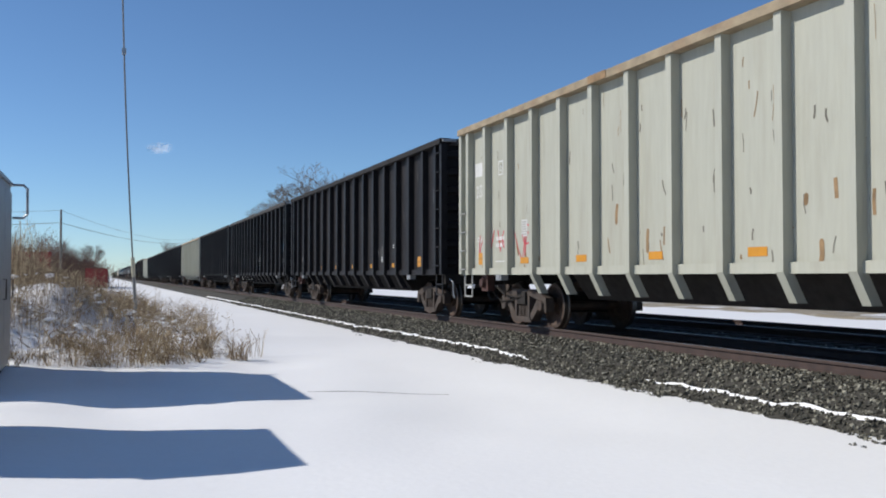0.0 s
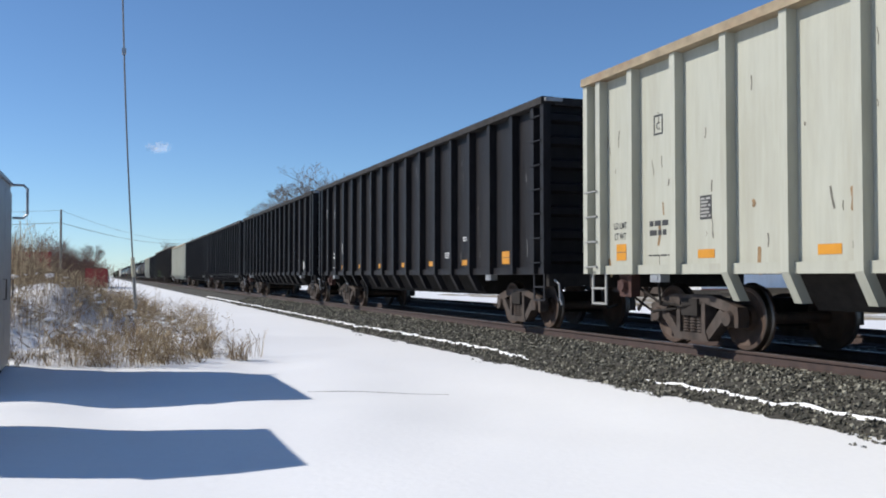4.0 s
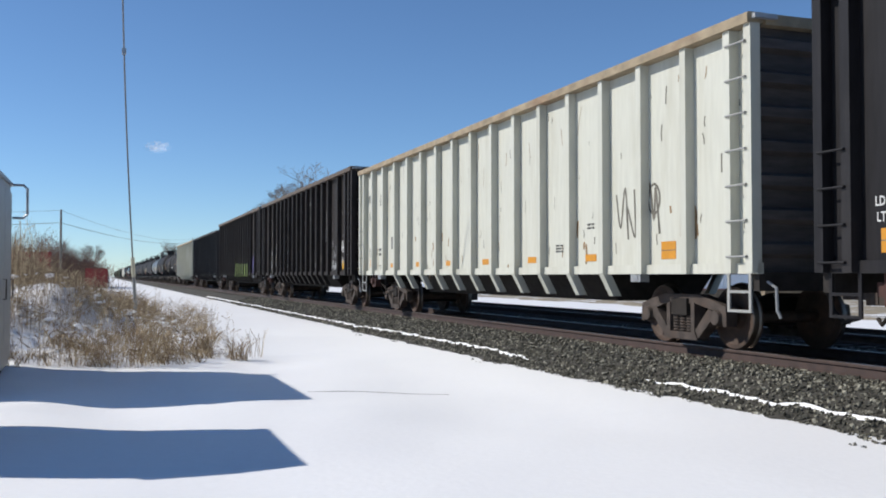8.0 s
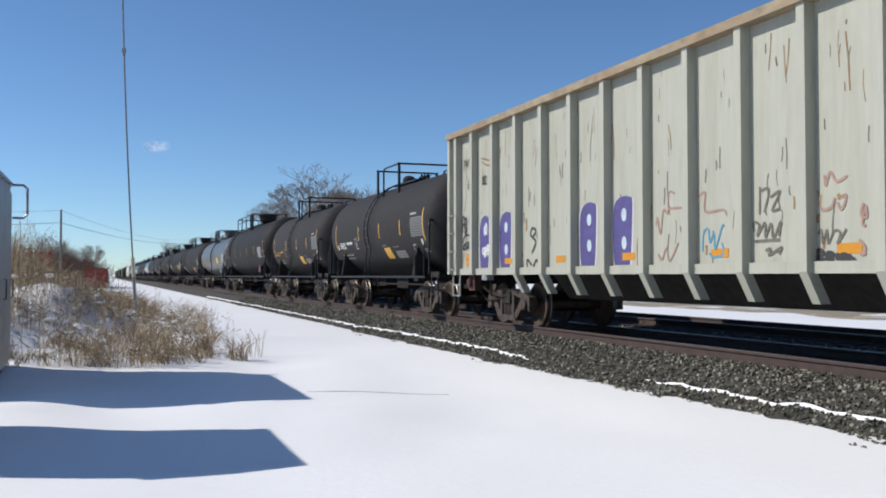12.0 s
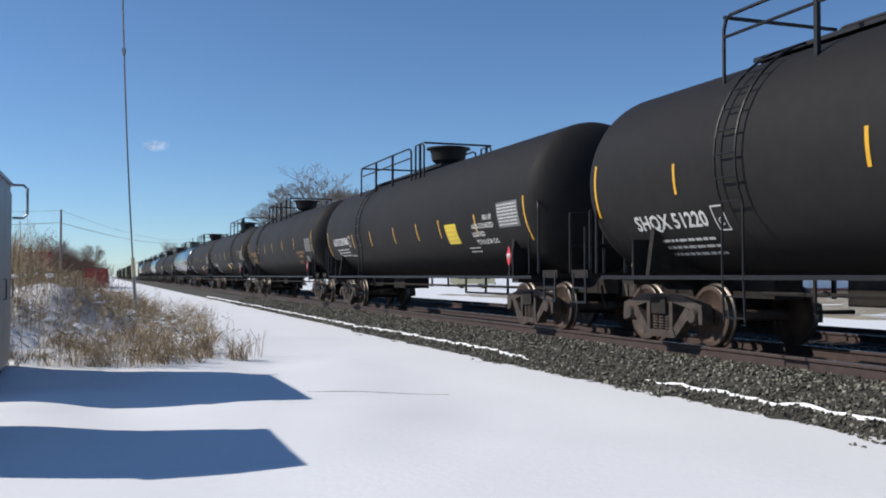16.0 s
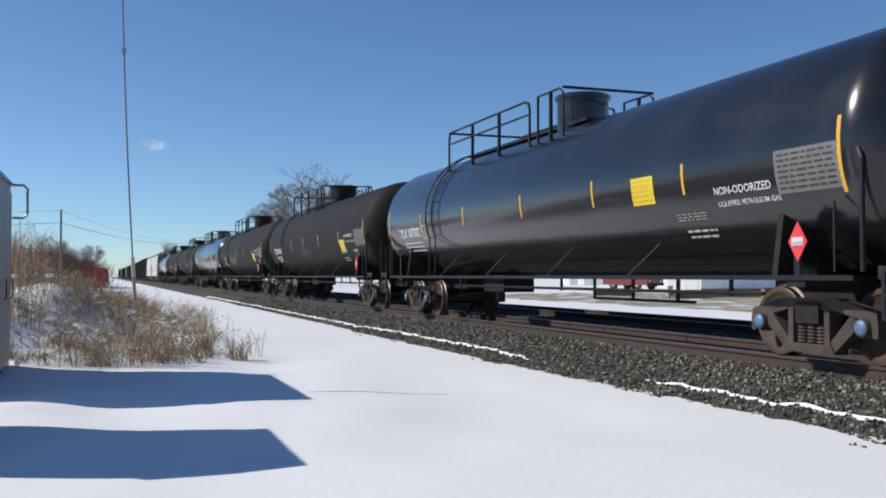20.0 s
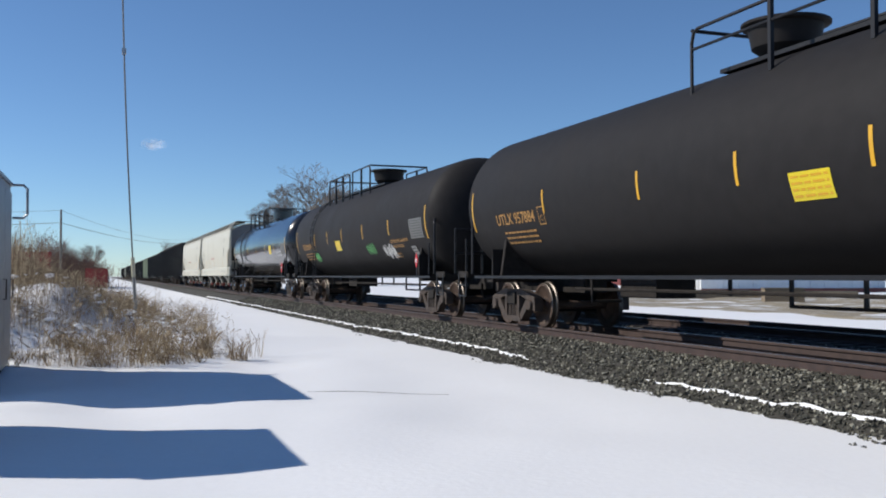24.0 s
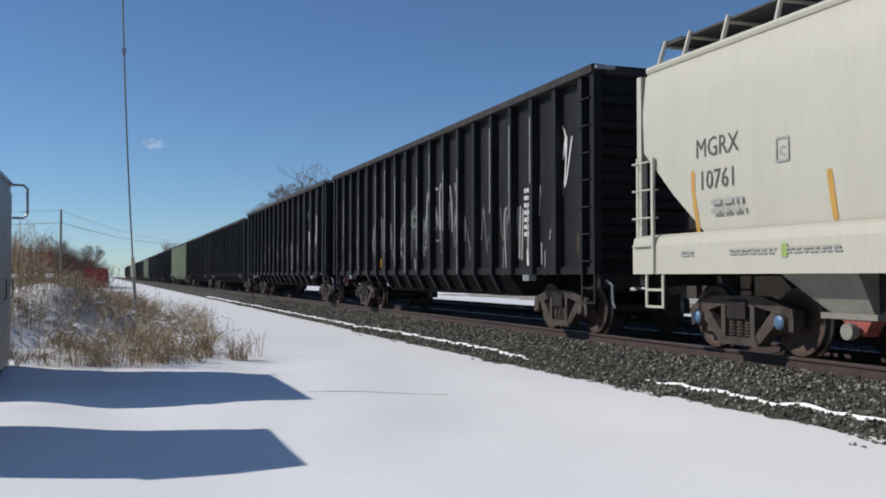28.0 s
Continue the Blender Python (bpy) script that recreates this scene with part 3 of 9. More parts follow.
    def side_ladder(g):
        for s in (-0.22, 0.22):
            pts = [(-1.50, ly + s, 0.45), (-1.52, ly + s, 1.0)] + [(-(r + 0.09) * math.cos(q), ly + s, zc + (r + 0.09) * math.sin(q)) for q in (radians(k) for k in range(-22, 80, 8))]
            pts = [p for p in pts]
            g.tube(pts, 0.018, 6)
        rungs = [(-1.5, 0.5), (-1.5, 0.78), (-1.52, 1.05)] + [(-(r + 0.09) * math.cos(q), zc + (r + 0.09) * math.sin(q)) for q in (radians(k) for k in range(-20, 78, 11))]
        for x, z in rungs:
            g.tube([(x, ly - 0.22, z), (x, ly + 0.22, z)], 0.013, 6)
    part("ladder", kept(("tank_ladder", ly, r), side_ladder, M_RAILING), M_RAILING, car)
    if ticks:
        marks = marks or [h - 0.3, 5.6, 3.3, 0.95, -1.75, -4.6, -h + 0.55]
        for k, y in enumerate(marks):
            y = max(front_end + 0.04, min(back_end - 0.04, y))
            big = k in (0, len(marks) - 1)
            half = 0.43 if big else 0.22
            tank_patch(car, "reflector_strip", y - 0.03, y + 0.03, zc + mark_z - half, zc + mark_z + half, r, zc, M_YELLOW)
    return car


def hopper_car(rear, length, paint, label):
    """A covered hopper with four outlets, sloped ends, side sills and a roof walkway."""
    car = thing("covered_hopper_car", label, "hopper car", "train cars")
    h = length / 2
    TRAIN.append((car, SPEED * rear + SIDE_SHIFT - h))
    # body: a curved side from the sill to the roof edge
    ring = [(-1.48, 1.55), (-1.585, 2.2), (-1.60, 2.9), (-1.585, 3.5), (-1.53, 4.06), (-1.40, 4.22), (-1.2, 4.27), (-0.7, 4.44), (0, 4.5)]
    ring = ring + [(-x, z) for x, z in reversed(ring[:-1])]
    half = h - 0.25

    def body(g):
        n = len(ring)
        cuts = []
        for s in (-1, 1):
            vs = []
            for x, z in ring:
                y = half if z > 2.95 else half - (2.95 - z) * 1.1
                vs.append((x, s * y, z))
            cuts.append(vs)
        g.add(cuts[0] + cuts[1], [(i, i + 1, n + i + 1, n + i) for i in range(n - 1)] + [tuple(range(n)), tuple(range(n, 2 * n)), (0, n - 1, 2 * n - 1, n)])
    part("body", kept(("hopper_body", length), body, paint, True), paint, car)
    for s in (-1, 1):
        part("side_sill", kept(("hopper_sill", length), lambda g: g.prism([(-0.09, 1.08), (0.02, 1.08), (0.05, 1.12), (0.06, 1.62), (0.0, 1.66), (-0.06, 1.62), (-0.09, 1.5)], -h, h), paint), paint, car, at=(s * 1.53, 0, 0), turn=(0, 0, 0))
        part("roof_edge", kept(("roof_edge", length), lambda g: g.tube([(0, -half, 4.17), (0, half, 4.17)], 0.06, 8), paint, True), paint, car, at=(s * 1.47, 0, 0))
        part("end_frame", kept("end_frame", lambda g: (g.box(-1.56, -1.46, -0.06, 0.06, 1.1, 4.1), g.box(1.46, 1.56, -0.06, 0.06, 1.1, 4.1)), paint), paint, car, at=(0, s * (h - 0.1), 0))
        # crossbar and panel take the shaded end grey instead of the cream paint
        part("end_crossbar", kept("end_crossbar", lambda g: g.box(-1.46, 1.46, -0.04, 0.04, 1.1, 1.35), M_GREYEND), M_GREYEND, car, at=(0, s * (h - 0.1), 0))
        part("end_panel", kept("hopper_end", lambda g: g.prism([(-1.45, 2.95), (1.45, 2.95), (1.5, 3.9), (1.2, 4.2), (0.6, 4.45), (-0.6, 4.45), (-1.2, 4.2), (-1.5, 3.9)], -0.03, 0.03), M_GREYEND), M_GREYEND, car, "end panel with its shade put into a dark grey", at=(0, s * (half + 0.03), 0))
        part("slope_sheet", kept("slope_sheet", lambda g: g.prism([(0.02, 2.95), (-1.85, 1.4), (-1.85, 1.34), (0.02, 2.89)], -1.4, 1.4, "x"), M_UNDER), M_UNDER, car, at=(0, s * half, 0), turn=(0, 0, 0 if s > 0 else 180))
        part("end_beam", kept("hopper_end_beam", lambda g: (g.box(-1.5, 1.5, -0.1, 0.1, 0.9, 1.12), g.box(-0.3, 0.3, -2.2, 0.1, 0.75, 1.05), g.box(-0.9, 0.9, -0.5, -0.2, 1.15, 2.6)), M_UNDER), M_UNDER, car, at=(0, s * (h - 0.12), 0), turn=(0, 0, 0 if s > 0 else 180))
        ladder(car, s * (h - 0.32), 1.5, 2.75, 4, paint, x=-1.66, width=0.5)

        def ladder_rail(g):
            g.box(-0.02, 0.02, -0.03, 0.03, 1.1, 2.8)
        part("ladder_post", kept("ladder_post", ladder_rail, paint), paint, car, at=(-1.64, s * (h - 0.6), 0))
        step_stirrup(car, s * (h - 0.55), paint, x=-1.58)
        truck(car, s * (h - 1.85), M_CAP)
        coupler(car, s * (h - 0.1), s)
    for k in range(4):
        y = (k - 1.5) * (length - 4.4) / 4

        def chute(g):
            w, b = 1.02, 0.34
            low = 0.62
            vs = [(-1.42, -b, 1.14), (-1.10, -b, 1.14), (-1.10, w, 1.14), (-1.42, w, 1.14), (-1.16, -b, low), (-0.98, -b, low), (-0.98, b, low), (-1.16, b, low)]
            g.add(vs, [(0, 1, 2, 3), (4, 7, 6, 5), (0, 4, 5, 1), (1, 5, 6, 2), (2, 6, 7, 3), (3, 7, 4, 0)])
        c = part("discharge_chute", kept(("chute", length), chute, M_CHUTE), M_CHUTE, car, at=(0, y, 0))
        # the chute's side away from the sun, its shade put into the dark colour
        part("chute_slope", kept(("chute_slope", length), lambda g: g.prism([(-0.35, 0.60), (-1.62, 1.10), (-1.62, 1.14), (1.05, 1.14), (0.36, 0.60)], -1.09, 1.3, "x"), M_UNDER), M_UNDER, c, "slope sheets coloured dark for the shade under the car")
        part("outlet_frame", kept("outlet_frame", lambda g: g.box(-1.22, -0.98, -0.44, 0.44, 0.55, 0.62), M_CHUTE), M_CHUTE, c)
        part("outlet_gate", kept("outlet_gate", lambda g: g.prism([(-0.34, 0.55), (0.12, 0.55), (-0.02, 0.43), (-0.22, 0.36)], -1.2, -1.0, "x"), M_REDGATE), M_REDGATE, c, "faded red outlet gate")
        part("outlet_cap", kept("outlet_cap", lambda g: g.turned([(-1.36, 0.02), (-1.36, 0.095), (-1.28, 0.10), (-1.21, 0.06), (-1.21, 0.02)], "x", 12, (0, -0.12, 0.42)), M_CHUTE, True), M_CHUTE, c)
    # roof walkway: grating on slanted brackets along the roof edges, crossovers at the ends, hatch covers
    for s in (-1, 1):
        def walkway(g):
            for k in range(13):
                x = s * (0.56 + k * 0.05)
                g.box(x - 0.013, x + 0.013, -half, half, 4.59, 4.62)
            n = int(2 * half / 0.12)
            for k in range(n):
                y = -half + k * 2 * half / n
                g.box(min(s * 0.55, s * 1.17), max(s * 0.55, s * 1.17), y - 0.012, y + 0.012, 4.595, 4.615)
        part("walkway_grating", kept(("walkway", length, s), walkway, M_GRATE), M_GRATE, car, "dark steel roof walkway grating")
        inner = [-4.85 + 1.617 * k for k in range(7)]
        for y in [-9.05, -8.4, -7.5, -6.4] + inner + [6.4, 7.5, 8.4, 9.05]:
            part("walkway_bracket", kept(("walkway_bracket", s), lambda g: (g.tube([(s * 1.43, 0, 4.2), (s * 1.17, 0.2, 4.65)], 0.035, 6), g.box(min(s * 0.55, s * 1.17), max(s * 0.55, s * 1.17), 0.18, 0.22, 4.55, 4.585), g.box(s * 0.58 - 0.02, s * 0.58 + 0.02, 0.17, 0.23, 4.35, 4.57)), paint), paint, car, at=(0, y, 0))
        part("crossover", kept("crossover", lambda g: g.box(-1.15, 1.15, -0.28, 0.28, 4.625, 4.655), M_GRATE), M_GRATE, car, at=(0, s * (half - 0.1), 0))
    part("hatch", kept(("hatch", length), lambda g: g.box(-0.3, 0.3, -half + 0.8, half - 0.8, 4.45, 4.58), paint), paint, car)
    return car


M_CHUTE = mat("grey_chute_paint", (0.21, 0.20, 0.17), 0.7, vary=0.12, second=(0.18, 0.16, 0.13), amount=0.6)
# bare steel of pads and levers; also the painted light on the chord corner
M_PADGREY = mat("bare_steel_and_lit_corner", (0.30, 0.31, 0.32), 0.5, metal=0.3, vary=0.15)
M_RUSTBOX = mat("rust_red_valve", (0.055, 0.022, 0.017), 0.8, vary=0.3)
M_GRATE = mat("dark_grating", (0.05, 0.05, 0.05), 0.7, vary=0.2)

# ---- ground, track and surroundings ----
def rise(x, y):
    """Height of the snow."""
    z = 0.065 * noise.noise((x * 0.33, y * 0.33, 0)) + 0.012 * noise.noise((x * 1.3, y * 1.3, 5))
    if -4 < x < 5 and 6 < y < 19:
        z += 0.085 * noise.noise((x * 0.62, y * 0.5, 11)) * min(1, (5 - x) / 2, (x + 4) / 2, (y - 6) / 2, (19 - y) / 2)
    for cx, cy, a, b, deep in ((-0.2, 11.9, 1.1, 0.8, 0.11), (0.6, 15.7, 1.1, 1.1, 0.11), (-0.8, 7.9, 1.2, 0.9, 0.06)):      # shallow hollows
        z -= deep * math.exp(-((x - cx) / a) ** 2 - ((y - cy) / b) ** 2)
    if x > 16.0:
        z += 0.28 * min(1, (x - 16.0) / 1.5)
    if x > 40:
        z += min((x - 40) * 0.004, 0.6)
    if 5.0 < x < 16.0:
        k = min(1.0, (x - 5.0) / 1.2)
        z = z * (1 - k) + 0.012 * k
    # the weedy mound beyond the cabinets
    m = math.exp(-((x + 2.2) / 2.9) ** 2 if x > -2.2 else 0) * math.exp(-max(0, abs(y - 28.5) - 5) ** 2 / 16.0)
    z += m * (1.22 + 0.5 * noise.noise((x * 0.5, y * 0.4, 2)) + 0.15 * noise.noise((x * 1.7, y * 1.5, 4)))
    far = math.hypot(x, y)
    if far > 120:
        z *= 120 / far
    return z


def spread(near, fine, lim):
    out, v = [], -near
    while v <= near:
        out.append(v)
        v += fine
    e = near
    step = fine
    while e < lim:
        step *= 1.35
        e += step
        out.append(e)
        out.insert(0, -e)
    return out


def toe(y):
    """How far the foot of the ballast wanders."""
    return 0.14 * max(0.0, min(1.0, (12.3 - y) / 1.5)) + 0.30 * max(0.0, 1 - max(y - 4.0, 0) / 5.0) * (y < 9) + 0.12 * noise.noise((y * 0.25, 1, 3)) + 0.06 * noise.noise((y * 1.1, 2, 3)) + 0.07 * noise.noise((y * 2.7, 6, 3)) + 0.04 * noise.noise((y * 6.3, 9, 1))


def fringe(y):
    """The ragged outer edge of the stones."""
    return toe(y) - ((0.05 if y < 13 else 0.17) if stony(y) else 0) + 0.11 * noise.noise((y * 2.3, 4, 8)) + 0.08 * noise.noise((y * 6.1, 5, 8))


def stony(y):
    """Where bare stones show outside the strip of snow."""
    return y < 11.7 or 15.2 < y < 26.0


def ground_sheet():
    xs = [x + 3 for x in spread(14, 0.3, 3500)]
    ys = [y + 22 for y in spread(24, 0.3, 3500)]
    vs = [(x, y, rise(x, y)) for x in xs for y in ys]
    n = len(ys)
    fs = [(i * n + j, (i + 1) * n + j, (i + 1) * n + j + 1, i * n + j + 1) for i in range(len(xs) - 1) for j in range(n - 1)]
    me = Geo().add(vs, fs).mesh("ground", M_SNOW)
    me.polygons.foreach_set("use_smooth", [True] * len(me.polygons))
    tagged(new("ground", me), "wide snow-covered ground, lightly rippled", "snow", kind="structure")


ground_sheet()

# track bed: one bank of ballast under both tracks
def bed():
    ys = [-60 + k * 1.0 for k in range(62)] + [2 + k * 0.15 for k in range(320)] + [50 + k * 1.0 for k in range(50)] + [100 + k * 20 for k in range(60)]
    prof = [(6.45, -0.16), (6.75, 0.02), (7.70, 0.30), (8.3, 0.332), (10.4, 0.31), (11.4, 0.22), (12.5, 0.31), (14.7, 0.31), (15.5, 0.28), (16.9, -0.1)]
    vs = []
    for y in ys:
        for k, (x, z) in enumerate(prof):
            w = fringe(y) if k in (0, 1) else 0
            vs.append((x + w, y, z))
    n = len(prof)
    fs = [(i * n + j, i * n + j + 1, (i + 1) * n + j + 1, (i + 1) * n + j) for i in range(len(ys) - 1) for j in range(n - 1)]
    tagged(new("track_bed", Geo().add(vs, fs).mesh("track_bed", M_BALLAST)), "grey crushed-stone ballast bank under two tracks", "ballast", kind="structure")


bed()


def track(x, name, ties):
    tr = thing(name, "railway track with rusty rails on dark timber ties", "railway track", kind="structure", at=(x, 0, 0))

    def rail(g):
        p = [(-0.075, 0.325), (0.075, 0.325), (0.075, 0.335), (0.012, 0.36), (0.010, 0.445), (0.036, 0.458), (0.037, 0.485), (0.028, 0.495), (-0.028, 0.495), (-0.037, 0.485), (-0.036, 0.458), (-0.010, 0.445), (-0.012, 0.36), (-0.075, 0.335)]
        g.prism(p, -60, 1100)
    for s in (-1, 1):
        r = part("rail", kept("rail", rail, M_RAIL), M_RAIL, tr, "rust-brown steel rail", at=(s * 0.7535, 0, 0))
        part("rail_head", kept("rail_head", lambda g: g.box(-0.027, 0.027, -60, 1100, 0.493, 0.50), M_RAILTOP), M_RAILTOP, r, "worn bright running surface")
    me = kept("tie", lambda g: g.box(-1.3, 1.3, -0.11, 0.11, 0.16, 0.325), M_TIE)
    pl = kept("tie_plate", lambda g: (g.box(-0.93, -0.57, -0.09, 0.09, 0.325, 0.332), g.box(0.57, 0.93, -0.09, 0.09, 0.325, 0.332)), M_RAIL)
    for k in range(ties):
        t = part("tie", me, M_TIE, tr, at=(0, -6 + k * 0.5, 0), turn=(0, 0, random.uniform(-0.6, 0.6)))
        part("tie_plate", pl, M_RAIL, t)
    return tr


# silver lineside cabinets, the second one out of view but for its shadow
def cabinet(x, y0, y1, depth, height, label):
    c = thing("signal_cabinet", label, "cabinet", "lineside cabinets", at=(x, (y0 + y1) / 2, 0))
    w = (y1 - y0) / 2
    g = Geo().box(-depth, 0, -w, w, 0.12, height - 0.06)
    body = part("body", g, M_SILVER, c)
    part("base", Geo().box(-depth + 0.05, -0.05, -w + 0.05, w - 0.05, -0.15, 0.14), M_UNDER, c)
    part("roof", Geo().prism([(-depth - 0.04, height - 0.08), (0.04, height - 0.08), (0.04, height - 0.03), (-depth / 2, height), (-depth - 0.04, height - 0.03)], -w - 0.04, w + 0.04), M_SILVER, c)
    n = max(2, int((y1 - y0) / 0.9))
    for k in range(n):
        a, b = -w + 0.06 + k * (2 * w - 0.12) / n, -w + 0.06 + (k + 1) * (2 * w - 0.12) / n - 0.03
        d = part("door", Geo().box(0.004, 0.03, a, b, 0.25, height - 0.2), M_SILVER, c)
        part("handle", Geo().tube([(0.03, b - 0.1, 1.2), (0.07, b - 0.1, 1.2), (0.07, b - 0.1, 1.5), (0.03, b - 0.1, 1.5)], 0.012), M_STEEL, d)
    return c


cab = cabinet(-1.46, 13.55, 16.95, 1.2, 3.1, "tall silver metal lineside cabinet with a lifting rail")
part("lifting_rail", Geo().tube([(0.04, 1.66, 2.5), (0.20, 1.66, 2.5), (0.26, 1.66, 2.56), (0.26, 1.66, 2.98), (0.2, 1.66, 3.04), (0.04, 1.66, 3.04)], 0.022, 8), M_SILVER, cab)
cabinet(-1.75, 9.1, 11.0, 1.2, 2.62, "silver metal lineside cabinet standing on the snow")

track(TRACK_X, "near_track", 160)
track(FAR_TRACK_X, "far_track", 160)

# ---- stones, snow strips, weeds, brush and trees ----
def scatter_stones():
    """Loose crushed stones on the near shoulder and between the rails: too many to count."""
    rng = np.random.default_rng(4)
    base = np.array([(1, 0, 0), (-1, 0, 0), (0, 1, 0), (0, -1, 0), (0, 0, 1), (0, 0, -1)], float)
    faces = np.array([(0, 2, 4), (2, 1, 4), (1, 3, 4), (3, 0, 4), (2, 0, 5), (1, 2, 5), (3, 1, 5), (0, 3, 5)])
    n = 44000
    y = 3.0 + rng.random(n) ** 1.6 * 52
    x = 6.2 + rng.random(n) ** 0.9 * 2.25
    n2 = 7000
    x = np.concatenate([x, 8.62 + rng.random(n2) * 4.0])
    y = np.concatenate([y, 4 + rng.random(n2) ** 1.3 * 45])
    keep = []
    for i in range(len(x)):
        gap = 6.80 + toe(y[i])
        if x[i] > gap - 0.14 or (stony(y[i]) and noise.noise((x[i] * 2.0, y[i] * 0.8, 4)) + 0.6 * noise.noise((x[i] * 6, y[i] * 2.6, 1)) > -0.12 + (gap - 0.14 - x[i]) * 1.9):
            keep.append(i)
    x, y = x[keep], y[keep]
    z = np.array([max(bank(a, b), rise(a, b) - 0.01) for a, b in zip(x, y)])
    m = len(x)
    size = 0.013 + 0.022 * rng.random(m) ** 2
    pts = base[None] * (0.65 + 0.6 * rng.random((m, 6, 1))) * size[:, None, None] * (0.7 + 0.6 * rng.random((m, 1, 3)))
    a = rng.random(m) * math.tau
    b = rng.random(m) * 1.2
    ca, sa, cb, sb = np.cos(a), np.sin(a), np.cos(b), np.sin(b)
    X = pts[:, :, 0] * ca[:, None] - pts[:, :, 1] * sa[:, None]
    Y = pts[:, :, 0] * sa[:, None] + pts[:, :, 1] * ca[:, None]
    Z = pts[:, :, 2]
    Y, Z = Y * cb[:, None] - Z * sb[:, None], Y * sb[:, None] + Z * cb[:, None]
    v = np.stack([X + x[:, None], Y + y[:, None], Z + (z + size * 0.35)[:, None]], -1).reshape(-1, 3)
    f = (faces[None] + (np.arange(m) * 6)[:, None, None]).reshape(-1, 3)
    me = bpy.data.meshes.new("loose_stones")
    me.from_pydata(v.tolist(), [], f.tolist())
    me.materials.append(M_STONES)
    tagged(new("loose_ballast_stones", me), "grey and brown crushed ballast stones lying loose", "gravel", kind="stuff")


def bank(x, y=60.0):
    """Height of the ballast."""
    w = fringe(y)
    xs = (6.45 + w, 6.75 + w, 7.70, 8.3, 10.4, 11.4, 12.5, 14.7)
    zs = (-0.16, 0.02, 0.30, 0.332, 0.31, 0.22, 0.31, 0.31)
    return float(np.interp(x, xs, zs))


def island(m, lo, hi, second):
    """Stones vary one by one."""
    nt = m.node_tree
    geo = nt.nodes.new("ShaderNodeNewGeometry")
    ramp = nt.nodes.new("ShaderNodeValToRGB")
    e = ramp.color_ramp.elements
    e[0].position, e[0].color = 0.0, (*lo, 1)
    e[1].position, e[1].color = 1.0, (*hi, 1)
    k = ramp.color_ramp.elements.new(0.62)
    k.color = (*second, 1)
    nt.links.new(geo.outputs["Random Per Island"], ramp.inputs["Fac"])
    nt.links.new(ramp.outputs["Color"], nt.nodes["Principled BSDF"].inputs["Base Color"])
    return m


M_STONES = island(mat("crushed_stone", (0.1, 0.1, 0.1), 0.85, bump=0.4, bscale=60), (0.016, 0.016, 0.012), (0.33, 0.315, 0.25), (0.080, 0.076, 0.057))
scatter_stones()


def snow_strip(y0, y1, x0, half, seed):
    """A thin ridge of old snow lying along the foot of the ballast."""
    n = int((y1 - y0) / 0.12)
    vs, fs = [], []
    for i in range(n + 1):
        y = y0 + (y1 - y0) * i / n
        end = min(1, i / 6, (n - i) / 6)
        w = half * end * (0.36 + 1.0 * noise.noise((y * 0.8, seed, 0)) + 0.9 * noise.noise((y * 3.1, seed, 7)) + 0.5 * noise.noise((y * 7.7, seed, 2)))
        w = max(w, 0.004)
        c = x0 + toe(y) + 0.05 * noise.noise((y * 1.4, seed, 3))
        for q in (-1, -0.5, 0, 0.5, 1):
            x = c + q * w
            vs.append((x, y, bank(x, y) + 0.02 * (1 - q * q) * end + (0.014 if abs(q) < 1 else -0.03)))
    fs = [(i * 5 + j, i * 5 + j + 1, (i + 1) * 5 + j + 1, (i + 1) * 5 + j) for i in range(n) for j in range(4)]
    me = Geo().add(vs, fs).mesh("snow_strip", M_SNOW)
    me.polygons.foreach_set("use_smooth", [True] * len(me.polygons))
    tagged(new("snow_strip", me), "thin strip of crusted snow along the ballast foot", "snow", kind="structure")


snow_strip(3.0, 11.4, 6.97, 0.036, 1)
snow_strip(15.0, 70.0, 6.98, 0.075, 2)


